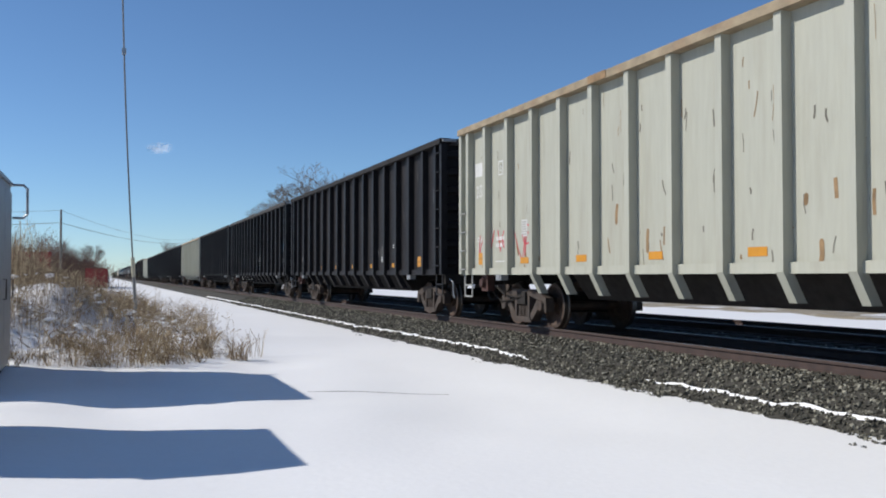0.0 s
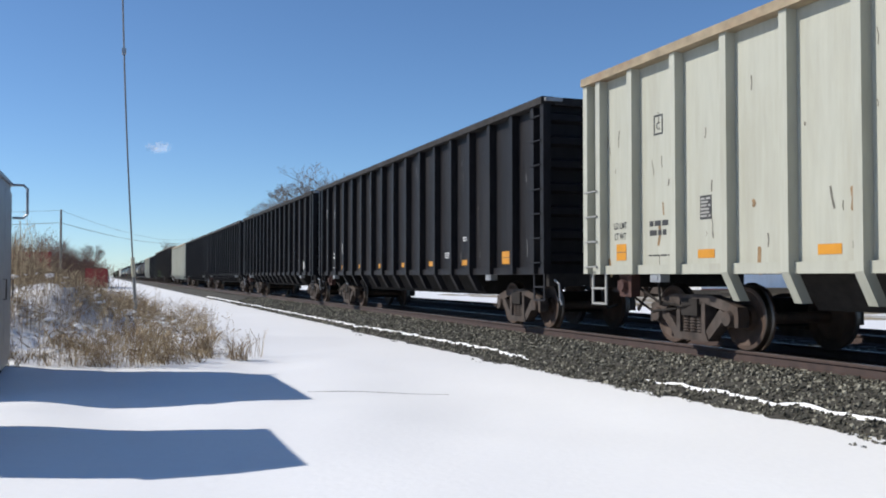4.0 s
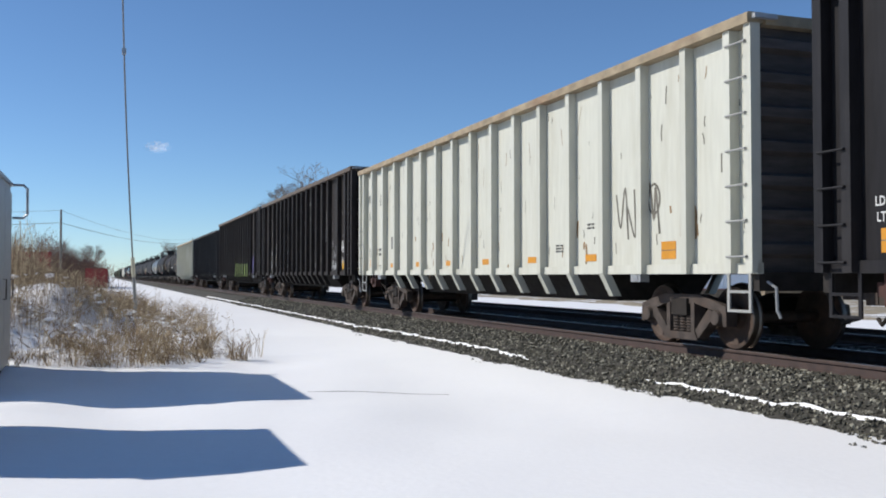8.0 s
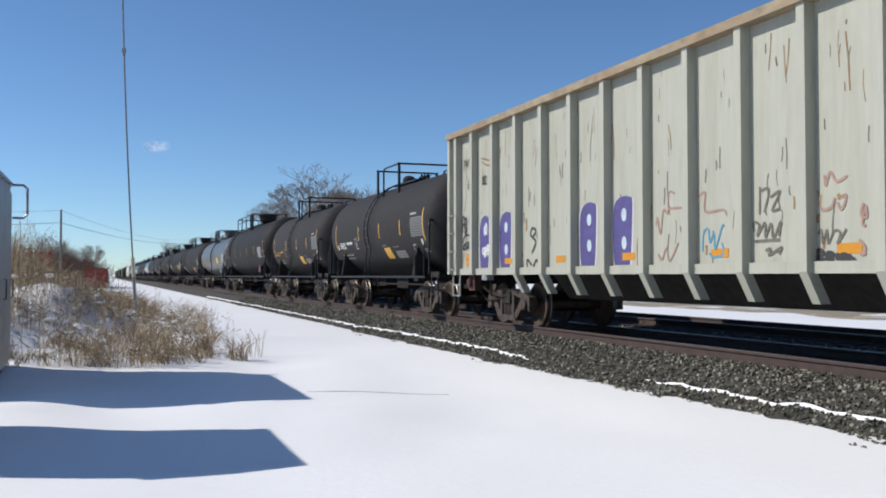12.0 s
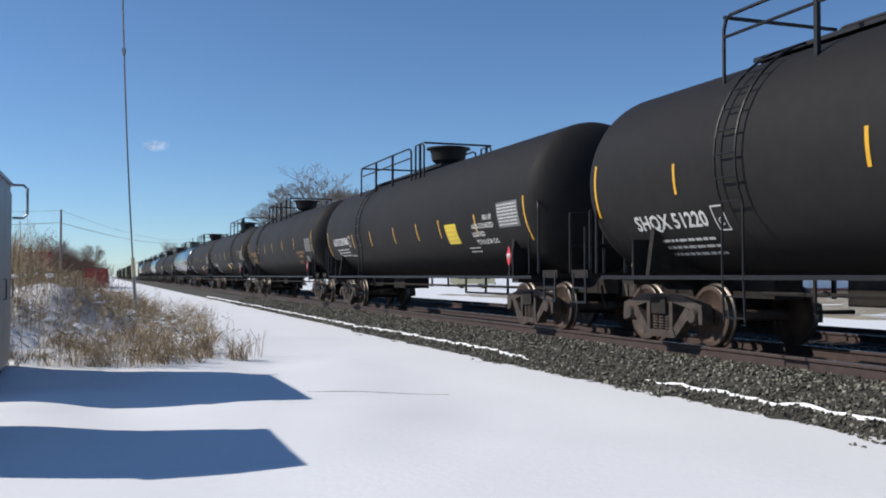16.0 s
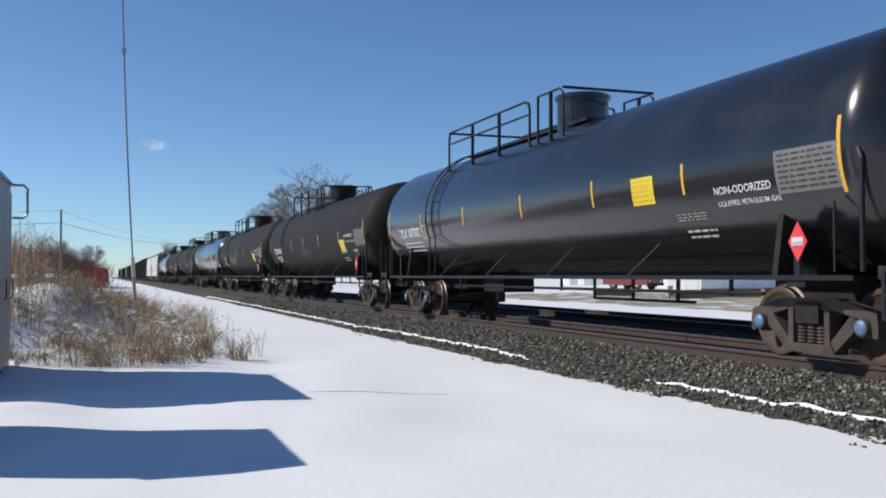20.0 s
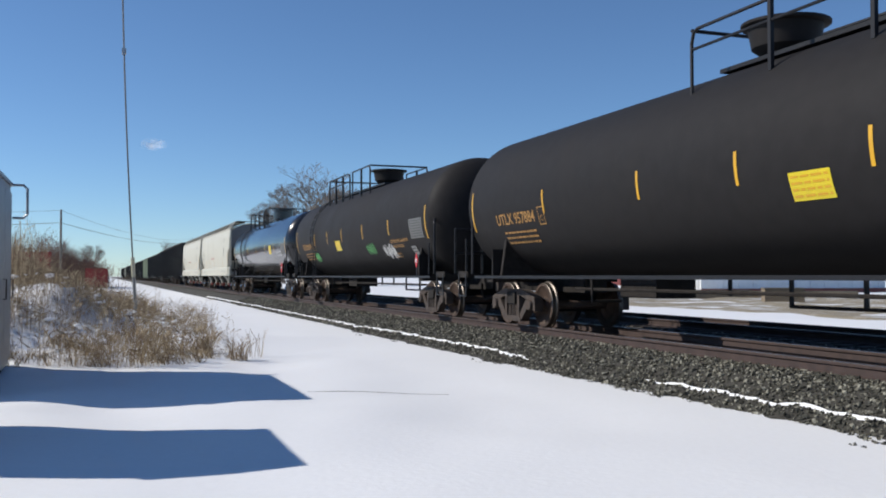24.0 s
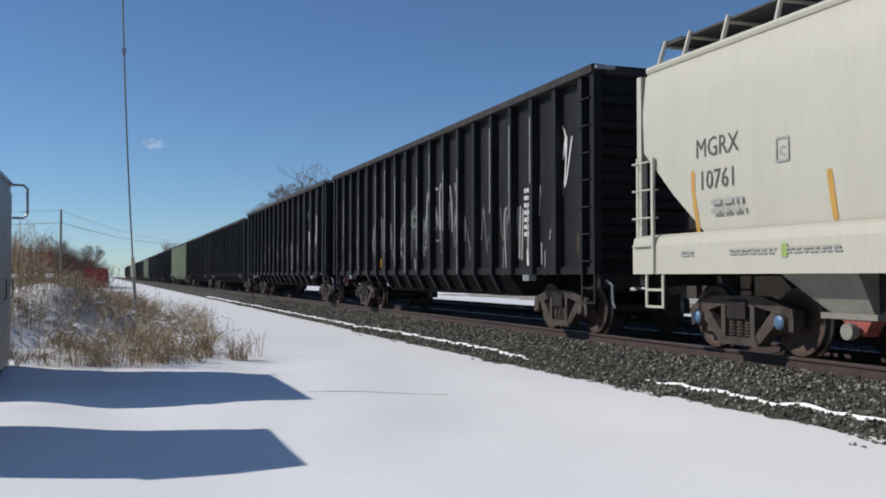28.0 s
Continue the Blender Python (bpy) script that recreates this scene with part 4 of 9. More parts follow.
def weeds():
    """Dry grass and weed stalks standing in the snow on the mound."""
    rng = random.Random(9)
    g = Geo()
    count = 0
    while count < 9600:
        y = 16.2 + rng.random() ** 1.2 * 22
        x = rng.uniform(-6.5, 2.45 + (y - 17) * 0.045)
        front = 16.6 + 0.5 * noise.noise((x * 0.7, 0, 1)) + max(0, -x - 1) * 0.9
        if y < front or noise.noise((x * 0.55, y * 0.55, 8)) + 0.5 * noise.noise((x * 1.9, y * 1.9, 2)) < (-0.14 if x < -0.4 else -0.02) + (0.16 if -3.0 < x < -1.0 and 25 < y < 31 else 0) + max(0, x - 0.6) * 0.20:
            continue
        z = rise(x, y) - 0.03
        tall = rng.uniform(0.25, 0.85) * (1.45 if x < -1.5 else 0.92) * (1.5 if rng.random() < 0.05 else 1)
        lean = rng.uniform(0.03, 0.6)
        a = rng.uniform(0, math.tau)
        dx, dy = math.cos(a) * lean * tall, math.sin(a) * lean * tall
        k1, k2 = rng.uniform(-0.1, 0.1), rng.uniform(-0.1, 0.1)
        r = rng.uniform(0.002, 0.0055)
        tip = z + tall * (1.0 if lean < 0.5 else 0.75)
        g.tube([(x, y, z), (x + dx * 0.25 + k1 * tall, y + dy * 0.25 + k2 * tall, z + tall * 0.5), (x + dx * 0.6, y + dy * 0.6, z + tall * 0.85), (x + dx, y + dy, tip)], r, 3, r * 0.4)
        if rng.random() < 0.6:
            for s in range(rng.randint(1, 4)):
                q = rng.uniform(0.45, 0.95)
                b = rng.uniform(0, math.tau)
                px, py, pz = x + dx * q * 0.8, y + dy * q * 0.8, z + tall * q * 0.9
                ln = rng.uniform(0.05, 0.22)
                g.tube([(px, py, pz), (px + math.cos(b) * ln, py + math.sin(b) * ln, pz + ln * rng.uniform(0.1, 0.9))], 0.003, 3, rng.choice((0.002, 0.009)))
        count += 1
    for k in range(150):        # the tallest stalks, beside the cabinet
        x, y = rng.gauss(-2.0, 0.3), rng.uniform(23.0, 28.0)
        z, tall, a = rise(x, y) - 0.03, rng.uniform(0.8, 1.7), rng.uniform(0, math.tau)
        bend = tall * rng.uniform(0.05, 0.3)
        g.tube([(x, y, z), (x + math.cos(a) * bend * 0.3, y + math.sin(a) * bend * 0.3, z + tall * 0.6), (x + math.cos(a) * bend, y + math.sin(a) * bend, z + tall)], 0.006, 3, 0.003)
    tagged(new("dry_weeds", g.mesh("dry_weeds", M_WEEDS)), "tall dry straw-brown weeds and grass standing in snow", "weeds", kind="stuff")
    g = Geo()
    for k in range(900):        # low matted tufts at the foot of the weeds
        y = 16.2 + rng.random() ** 1.5 * 16
        x = rng.uniform(-3.5, 2.5)
        if y < 16.7 + 0.5 * noise.noise((x * 0.7, 0, 1)) or noise.noise((x * 0.9, y * 0.9, 3)) < 0.02:
            continue
        for s in range(7):
            a, ln = rng.uniform(0, math.tau), rng.uniform(0.1, 0.28)
            x1, y1 = x + rng.uniform(-0.08, 0.08), y + rng.uniform(-0.08, 0.08)
            z = rise(x1, y1) - 0.02
            g.tube([(x1, y1, z), (x1 + math.cos(a) * ln * 0.5, y1 + math.sin(a) * ln * 0.5, z + ln * 0.8), (x1 + math.cos(a) * ln, y1 + math.sin(a) * ln, z + ln * 0.7)], 0.006, 3, 0.003)
    tagged(new("grass_tufts", g.mesh("grass_tufts", M_WEEDS)), "low matted dry grass tufts poking through snow", "grass", kind="stuff")


M_WEEDS = island(mat("dry_stalks", (0.3, 0.2, 0.1), 0.9, bump=0), (0.085, 0.058, 0.038), (0.60, 0.49, 0.31), (0.265, 0.192, 0.115))
weeds()


def snow_lumps():
    """Lumps of snow caught among the stalks."""
    rng = random.Random(31)
    g = Geo()
    for k in range(330):
        y = 18.2 + rng.random() ** 1.2 * 13
        x = rng.uniform(-4.0, 1.6)
        r = rng.uniform(0.03, 0.11)
        z = rise(x, y) + rng.uniform(-0.02, 0.28) * (y > 19)
        up = r * rng.uniform(0.25, 0.5)
        prof = [(z - up * math.cos(a), r * math.sin(a) * rng.uniform(0.85, 1.15) + 0.004) for a in (math.pi * q / 6 for q in range(7))]
        g.turned(prof, "z", 8, (x, y, 0))
    tagged(new("snow_lumps", g.mesh("snow_lumps", M_SNOW, True)), "lumps of snow caught in the dry weeds", "snow", kind="stuff")


snow_lumps()


def tuft(x, y, tall, n, label):
    rng = random.Random(int(x * 100))
    g = Geo()
    for k in range(n):
        a, lean = rng.uniform(0, math.tau), rng.uniform(0.2, 1.0)
        t = tall * rng.uniform(0.5, 1)
        x1, y1 = rng.uniform(-0.15, 0.15), rng.uniform(-0.15, 0.15)
        g.tube([(x1, y1, -0.03), (x1 + math.cos(a) * lean * t * 0.4, y1 + math.sin(a) * lean * t * 0.4, t * 0.65), (x1 + math.cos(a) * lean * t, y1 + math.sin(a) * lean * t, t)], 0.006, 3, 0.003)
    ob = new("grass_tuft", g.mesh("grass_tuft", M_WEEDS))
    ob.matrix_basis = pose(x, y, rise(x, y))
    tagged(ob, label, "grass", kind="stuff")


twig = [(2.58 + 1.78 * k / 12, 12.57 - 0.64 * k / 12 + 0.02 * noise.noise((k * 0.7, 3, 1))) for k in range(13)]
tagged(new("thin_twig", Geo().tube([(x, y, rise(x, y) + 0.003) for x, y in twig], 0.004, 5, 0.002).mesh("thin_twig", M_BARK)), "long thin dry twig lying on the snow", "twig")


tuft(2.35, 17.6, 0.5, 55, "separate clump of straw-coloured grass on snow")
tuft(2.75, 18.3, 0.6, 10, "few thin bent weed stalks on snow")
tuft(1.9, 19.4, 0.5, 90, "clump of brown dry grass on snow")


def tree_mesh(seed, tall, trunks=2, spread_=0.5, depth=6, r0=0.32, twigs=3, material=None):
    """A bare tree: tapering trunk and limbs that fork down to fine twigs."""
    rng = random.Random(seed)
    trunk, crown = Geo(), Geo()

    def grow(p, d, ln, r, k):
        mid = p + d * ln * 0.5 + Vector((rng.uniform(-1, 1), rng.uniform(-1, 1), rng.uniform(-0.3, 0.5))) * ln * 0.07
        end = p + d * ln
        (trunk if k >= depth - 1 else crown).tube([p, mid, end], r, 6 if k > 3 else 3, r * 0.62)
        if k == 0:
            return
        for s in range(twigs if k < depth - 1 else 3):
            a = rng.uniform(0, math.tau)
            side = Vector((math.cos(a), math.sin(a), 0))
            nd = (d + side * rng.uniform(0.35, 0.85) * spread_ * 1.6 + Vector((0, 0, 0.18))).normalized()
            start = p.lerp(end, rng.uniform(0.55, 1.0)) if s else end
            grow(start, nd, ln * rng.uniform(0.62, 0.82), max(r * 0.58, 0.012), k - 1)
    for t in range(trunks):
        a = t * math.tau / trunks + rng.random()
        lean = 0.0 if trunks == 1 else 0.38
        d = Vector((math.cos(a) * lean, math.sin(a) * lean, 1)).normalized()
        grow(Vector((math.cos(a) * 0.25 * (trunks - 1), math.sin(a) * 0.25 * (trunks - 1), -0.2)), d, tall * 0.30, r0, depth)
    return trunk, crown


TREES = {}


def bare_tree(kind, x, y, size, turn, label, seed=1, trunks=2, spread_=0.5, depth=6, twigs=3, r0=0.3):
    if kind not in TREES:
        a, b = tree_mesh(seed, 10.0, trunks, spread_, depth, r0, twigs)
        TREES[kind] = (a.mesh("trunk", M_BARK), b.mesh("crown", M_BARK))
    t = thing("bare_tree", label, "tree", "bare trees", at=(x, y, rise(x, y)), turn=(0, 0, turn))
    t.scale = (size, size, size)
    for nm, me in zip(("trunk", "crown"), TREES[kind]):
        o = new(nm, me)
        o.parent = t
    return t


bare_tree("big_oak", 26.6, 128.0, 1.75, 20, "large bare forked tree beyond the railway", seed=3, trunks=3, spread_=1.0, depth=7)
bare_tree("ash", 38.0, 140.0, 1.50, 100, "bare grey tree with fine upright twigs", seed=8, trunks=2, spread_=0.4, depth=6)
bare_tree("ash", 30.0, 165.0, 1.2, 10, "bare grey tree with fine upright twigs")
bare_tree("ash", 23.0, 190.0, 1.1, 200, "bare grey tree with fine upright twigs")
rng_t = random.Random(5)
for k in range(14):
    bare_tree("ash" if k % 2 else "oak", 17 + k * 2.4 + rng_t.uniform(-2, 2), 240 + k * 9 + rng_t.uniform(-8, 8), rng_t.uniform(0.85, 1.25), rng_t.uniform(0, 360), "distant bare tree beside the line", seed=3, trunks=2, spread_=0.7)
for k in range(11):
    bare_tree("oak" if k % 3 else "ash", -3.2 - k * 1.5 + rng_t.uniform(-0.6, 0.6), 142 + rng_t.uniform(0, 25), rng_t.uniform(0.5, 0.7), rng_t.uniform(0, 360), "bare tree standing in brown brush")


def brush(name, spots, label, material, seed):
    """Leafless thicket: many thin stems with side twigs."""
    rng = random.Random(seed)
    g = Geo()
    for x, y, w, tall, n in spots:
        for k in range(n):
            px, py = x + rng.gauss(0, w), y + rng.gauss(0, w)
            t = tall * rng.uniform(0.45, 1.05)
            a, lean = rng.uniform(0, math.tau), rng.uniform(0, 0.35)
            p0 = Vector((px, py, -0.1))
            p2 = p0 + Vector((math.cos(a) * lean * t, math.sin(a) * lean * t, t))
            p1 = p0.lerp(p2, 0.5) + Vector((rng.uniform(-0.1, 0.1), rng.uniform(-0.1, 0.1), 0)) * t
            g.tube([p0, p1, p2], 0.035, 3, 0.012)
            for s in range(5):
                b = p1.lerp(p2, rng.random()) if s else p1
                q = b + Vector((rng.uniform(-1, 1), rng.uniform(-1, 1), rng.uniform(0.2, 1.2))) * t * 0.22
                g.tube([b, q], 0.016, 3, 0.008)
    tagged(new(name, g.mesh(name, material)), label, "brush", kind="stuff")


spots = []
rb = random.Random(12)
for k in range(64):
    f = rb.random()
    spots.append((-0.8 - f * 14 + rb.uniform(-0.6, 0.6), 133 + rb.uniform(0, 16), 0.9, rb.uniform(3.6, 6.2) * (0.62 + 0.5 * min(1, f * 2.2)), 44))
brush("brown_thicket", spots, "dense leafless reddish-brown thicket beside the line", M_BRUSH, 3)
spots = [(16 + k * 2.2 + rb.uniform(-1, 1), 200 + k * 16, 2.0, rb.uniform(4, 8), 45) for k in range(26)]
brush("far_thicket", spots, "grey-brown leafless thicket far down the line", M_BRUSH, 4)
# low woods along the horizon
spots = [(-260 + k * 14 + rb.uniform(-4, 4), 620 + rb.uniform(-40, 60), 6.0, rb.uniform(7, 11), 36) for k in range(60)]
brush("horizon_woods", spots, "low grey leafless woods on the horizon", M_BRUSH, 5)

spots = [(-46 + rb.uniform(-6, 6), -60 + k * 6.0, 3.0, rb.uniform(7, 11), 46) for k in range(24)]
spots += [(-40 + k * 5.5, -30 + rb.uniform(-5, 5), 3.0, rb.uniform(7, 11), 46) for k in range(20)]
brush("near_woods", spots, "leafless grey-brown woods behind the standpoint", M_BRUSH, 6)

# ---- poles, wires, containers and the yard beyond the tracks ----
def pole(x, y, tall, arms, label):
    p = thing("utility_pole", label, "utility pole", "utility poles", at=(x, y, rise(x, y)))
    part("shaft", Geo().tube([(0, 0, -0.3), (0, 0, tall * 0.5), (0, 0, tall)], 0.17, 10, 0.11), M_POLE, p)
    for z in arms:
        a = part("crossarm", Geo().box(-1.1, 1.1, -0.06, 0.06, z - 0.06, z + 0.06), M_POLE, p)
        for q in (-1.0, 0.0, 1.0):
            part("insulator", Geo().turned([(z + 0.06, 0.03), (z + 0.1, 0.06), (z + 0.2, 0.05), (z + 0.22, 0.02)], "z", 8, (q, 0, 0)), M_GREYSTENCIL, a)
    return p


pole(-4.8, 118.5, 9.3, (), "weathered wooden utility pole in the brush")
pole(-46.0, 129.0, 9.3, (7.6,), "weathered wooden utility pole in the brush")
pole(22.0, 258.0, 11.5, (10.4,), "tall wooden utility pole beyond the railway")


def wire(a, b, sag, r, label):
    pts = []
    for k in range(25):
        t = k / 24
        p = Vector(a).lerp(Vector(b), t)
        p.z -= sag * 4 * t * (1 - t)
        pts.append(p)
    tagged(new("overhead_wire", Geo().tube(pts, r, 5).mesh("overhead_wire", M_WIRE)), label, "wire", "overhead wires")


wire((-4.8, 118.5, 7.75), (22.0, 258.0, 10.55), 1.2, 0.032, "dark overhead wire sagging between poles")
wire((-46.0, 129.0, 7.75), (-4.8, 118.5, 7.75), 0.5, 0.032, "dark overhead wire sagging between poles")
wire((-4.8, 118.5, 9.2), (22.0, 258.0, 11.4), 1.5, 0.018, "thin overhead wire between poles")
wire((-46.0, 129.0, 9.2), (-4.8, 118.5, 9.2), 0.5, 0.018, "thin overhead wire between poles")

# guy wire rising out of the weeds, with its pale guard
guy = thing("guy_wire", "steel guy wire with a pale plastic guard", "guy wire", at=(0.81, 26.3, rise(0.81, 26.3)))


def along(t):
    return Vector((0, 0, 0)).lerp(Vector((-0.50, -3.3, 8.7)), t) + Vector((-0.05, 0.0, 0)) * math.sin(t * math.pi)


part("cable", Geo().tube([along(k / 16) for k in range(17)], 0.02, 6), M_WIRE, guy)
part("guard", Geo().tube([along(0.0), along(0.07), along(0.14)], 0.045, 8), M_GREYSTENCIL, guy)
part("guard_sleeve", Geo().tube([along(0.14), along(0.17), along(0.195)], 0.05, 8), M_GUARD, guy, "pale yellow-white sleeve")
part("clamp", Geo().box(-0.05, 0.05, -0.05, 0.05, -0.07, 0.07), M_SILVER, guy, at=tuple(along(0.76)))


def container(x, y, w, ln, tall, turn, label):
    c = thing("red_container", label, "container", "red containers", at=(x, y, rise(x, y) - 0.02), turn=(0, 0, turn))
    g = Geo()
    n = 16
    pts = []
    for k in range(n):
        a = -ln / 2 + 0.1 + k * (ln - 0.2) / n
        s = (ln - 0.2) / n
        pts += [(w / 2, a), (w / 2, a + s * 0.4), (w / 2 - 0.04, a + s * 0.5), (w / 2 - 0.04, a + s * 0.9)]
    pts += [(-q[0], q[1]) for q in reversed(pts)]
    part("shell", Geo().prism(pts, 0.12, tall - 0.05, "z"), M_REDBOX, c)
    part("roof", Geo().box(-w / 2, w / 2, -ln / 2, ln / 2, tall - 0.05, tall), M_REDBOX, c)
    part("floor", Geo().box(-w / 2, w / 2, -ln / 2, ln / 2, 0.0, 0.12), M_UNDER, c)
    for s in (-1, 1):
        for q in (-1, 1):
            part("corner_post", Geo().box(q * w / 2 - 0.08, q * w / 2 + 0.08, s * ln / 2 - 0.1, s * ln / 2 + 0.1, 0, tall), M_REDBOX, c)
    for q in (-0.5, 0.5):
        d = part("door", Geo().box(q * w / 2 - w / 4 + 0.03, q * w / 2 + w / 4 - 0.03, -ln / 2 - 0.04, -ln / 2, 0.15, tall - 0.1), M_REDBOX, c)
        part("lock_rod", Geo().tube([(q * w / 4, -ln / 2 - 0.06, 0.2), (q * w / 4, -ln / 2 - 0.06, tall - 0.15)], 0.02), M_STEEL, d)
    return c


container(-0.9, 128.5, 2.5, 6.0, 2.55, 0, "red steel container standing beside the thicket")
container(-4.45, 60.0, 2.5, 4.0, 2.95, 8, "dull red steel container behind the weeds")
mk = thing("marker_post", "small white-topped marker post in the weeds", "marker post", at=(-8.0, 44.0, rise(-8, 44)))
part("stake", Geo().box(-0.03, 0.03, -0.03, 0.03, -0.1, 1.45), M_POLE, mk)
part("cap", Geo().box(-0.16, 0.16, -0.05, 0.05, 1.40, 1.62), M_WHITE, mk)

# far side: white sheds, timber, parked vehicles
M_SHEDWALL = mat("white_metal_siding", (0.72, 0.73, 0.73), 0.55, vary=0.04, second=(0.6, 0.6, 0.58), amount=0.3, patch=0.6, stretch=(1, 3, 0.4))
M_SHEDDOOR = mat("off_white_door", (0.55, 0.56, 0.56), 0.6, vary=0.06)
M_REDBAND = mat("faded_red_band", (0.30, 0.085, 0.06), 0.7, vary=0.2)
M_TIMBER = mat("weathered_timber", (0.20, 0.16, 0.11), 0.85, vary=0.25, stretch=(3, 0.6, 3), each=0.2)
M_TAN = mat("tan_siding", (0.42, 0.36, 0.27), 0.7, vary=0.08)
M_BLUEGREY = mat("blue_grey_siding", (0.16, 0.20, 0.26), 0.6, vary=0.08)
M_ROOF = mat("grey_roof", (0.3, 0.3, 0.31), 0.7, vary=0.1)
M_GLASS = mat("dark_window_glass", (0.02, 0.025, 0.03), 0.08, vary=0.1, bump=0)
M_BUSPAINT = mat("cream_bus_paint", (0.66, 0.60, 0.36), 0.45, vary=0.05)
M_TYRE = mat("tyre_rubber", (0.02, 0.02, 0.02), 0.85, vary=0.2)
M_REDTRUCK = mat("red_truck_paint", (0.16, 0.028, 0.024), 0.5, vary=0.06)
M_DRYGRASS = mat("dry_grass_patch", (0.27, 0.23, 0.16), 0.9, vary=0.3, scale=20, second=(0.7, 0.71, 0.72), amount=0.9, patch=0.6, bump=0.6, bscale=25)


def shed(x0, x1, y0, y1, tall, wall, label, doors=3):
    b = thing("shed", label, "shed", "yard sheds", at=((x0 + x1) / 2, (y0 + y1) / 2, rise((x0 + x1) / 2, (y0 + y1) / 2) - 0.1))
    w, ln = (x1 - x0) / 2, (y1 - y0) / 2
    part("wall", Geo().box(-w, w, -ln, ln, 0, tall), wall, b)
    part("roof", Geo().prism([(-w - 0.25, tall), (w + 0.25, tall), (w + 0.25, tall + 0.1), (0, tall + 0.8), (-w - 0.25, tall + 0.1)], -ln - 0.25, ln + 0.25), M_ROOF, b)
    for k in range(doors):
        y = -ln + (k + 0.5) * 2 * ln / doors
        d = part("door", Geo().box(-w - 0.05, -w - 0.004, y - 0.9, y + 0.9, 0.05, 2.1), M_SHEDDOOR, b)
    n = int(2 * ln / 1.2)
    for k in range(n):
        y = -ln + (k + 0.5) * 2 * ln / n
        part("wall_rib", kept(("wall_rib", tall), lambda g: g.box(-0.03, 0, -0.04, 0.04, 0.05, tall - 0.05), wall), wall, b, at=(-w, y, 0))
    m = int(2 * w / 1.2)
    for k in range(m):
        x = -w + (k + 0.5) * 2 * w / m
        part("wall_rib", kept(("end_rib", tall), lambda g: g.box(-0.04, 0.04, -0.03, 0, 0.05, tall - 0.05), wall), wall, b, at=(x, -ln, 0))
    part("base_band", Geo().box(-w - 0.06, w + 0.06, -ln - 0.06, -ln - 0.035, 0.1, 0.42), M_REDBAND, b, "faded red base band")
    return b


shed(39.5, 56, 56.5, 61, 2.6, M_SHEDWALL, "long white metal shed with a red base band", 2)
shed(52, 62, 64, 80, 3.2, M_SHEDWALL, "long low white metal shed in the yard", 5)
shed(56, 63, 84, 90, 3.0, M_BLUEGREY, "blue-grey metal shed in the yard", 1)
shed(58, 66, 93, 99, 3.0, M_TAN, "tan metal shed in the yard", 2)
shed(60, 68, 103, 116, 3.4, M_ROOF, "dark grey metal shed in the yard", 2)
shed(62, 70, 118.5, 123, 3.2, M_SHEDWALL, "small white metal shed in the yard", 1)


def wheeled(name, label, category, x, y, turn, paint, ln, tall, windows, cabin=0.0):
    v = thing(name, label, category, at=(x, y, rise(x, y)), turn=(0, 0, turn))
    h = ln / 2
    pts = [(-h, 0.45), (h, 0.45), (h, tall * 0.55), (h - 0.15, tall - 0.12), (h - 0.4, tall), (-h + 0.4, tall), (-h + 0.1, tall - 0.12), (-h, tall * 0.5)]
    if cabin:
        pts = [(-h, 0.45), (h, 0.45), (h, 1.1), (h - 0.1, 1.2), (h - cabin, 1.25), (h - cabin - 0.5, tall), (-h + 0.3, tall), (-h, tall - 0.3)]
    part("body", Geo().prism(pts, -1.15, 1.15, "x"), paint, v)
    for s in (-1, 1):
        for q in (-1, 1):
            w = part("wheel", Geo().turned([(-0.13, 0.2), (-0.13, 0.42), (-0.08, 0.46), (0.08, 0.46), (0.13, 0.42), (0.13, 0.2)], "x", 20), M_TYRE, v, at=(s * 1.0, q * (h - 1.2), 0.46))
            part("rim", Geo().turned([(-0.135, 0.05), (-0.135, 0.2), (0.135, 0.2), (0.135, 0.05)], "x", 14), M_GREYSTENCIL, w)
        for k in range(windows):
            y0 = -h + 0.5 + k * (ln - 1.2 - cabin) / windows
            part("window", Geo().box(min(s * 1.155, s * 1.165), max(s * 1.155, s * 1.165), y0, y0 + (ln - 1.2 - cabin) / windows - 0.18, tall * 0.55, tall * 0.82), M_GLASS, v)
    part("windscreen", Geo().box(-0.95, 0.95, -h - 0.01, -h + 0.02, tall * 0.52, tall * 0.85), M_GLASS, v)
    for s in (-1, 1):
        part("headlight", Geo().turned([(-h - 0.03, 0.02), (-h - 0.03, 0.1), (-h + 0.02, 0.11)], "y", 12, (s * 0.85, 0, 0.8)), M_WHITE, v)
    part("bumper", Geo().box(-1.15, 1.15, -h - 0.1, -h, 0.4, 0.6), M_UNDER, v)
    return v


wheeled("parked_van", "cream van parked on the snow beyond the tracks", "van", 35.9, 91.3, 70, M_BUSPAINT, 4.6, 1.75, 4)
wheeled("parked_truck", "red pickup truck parked by the sheds", "truck", 46.0, 76.5, 20, M_REDTRUCK, 5.2, 1.85, 2, 1.4)


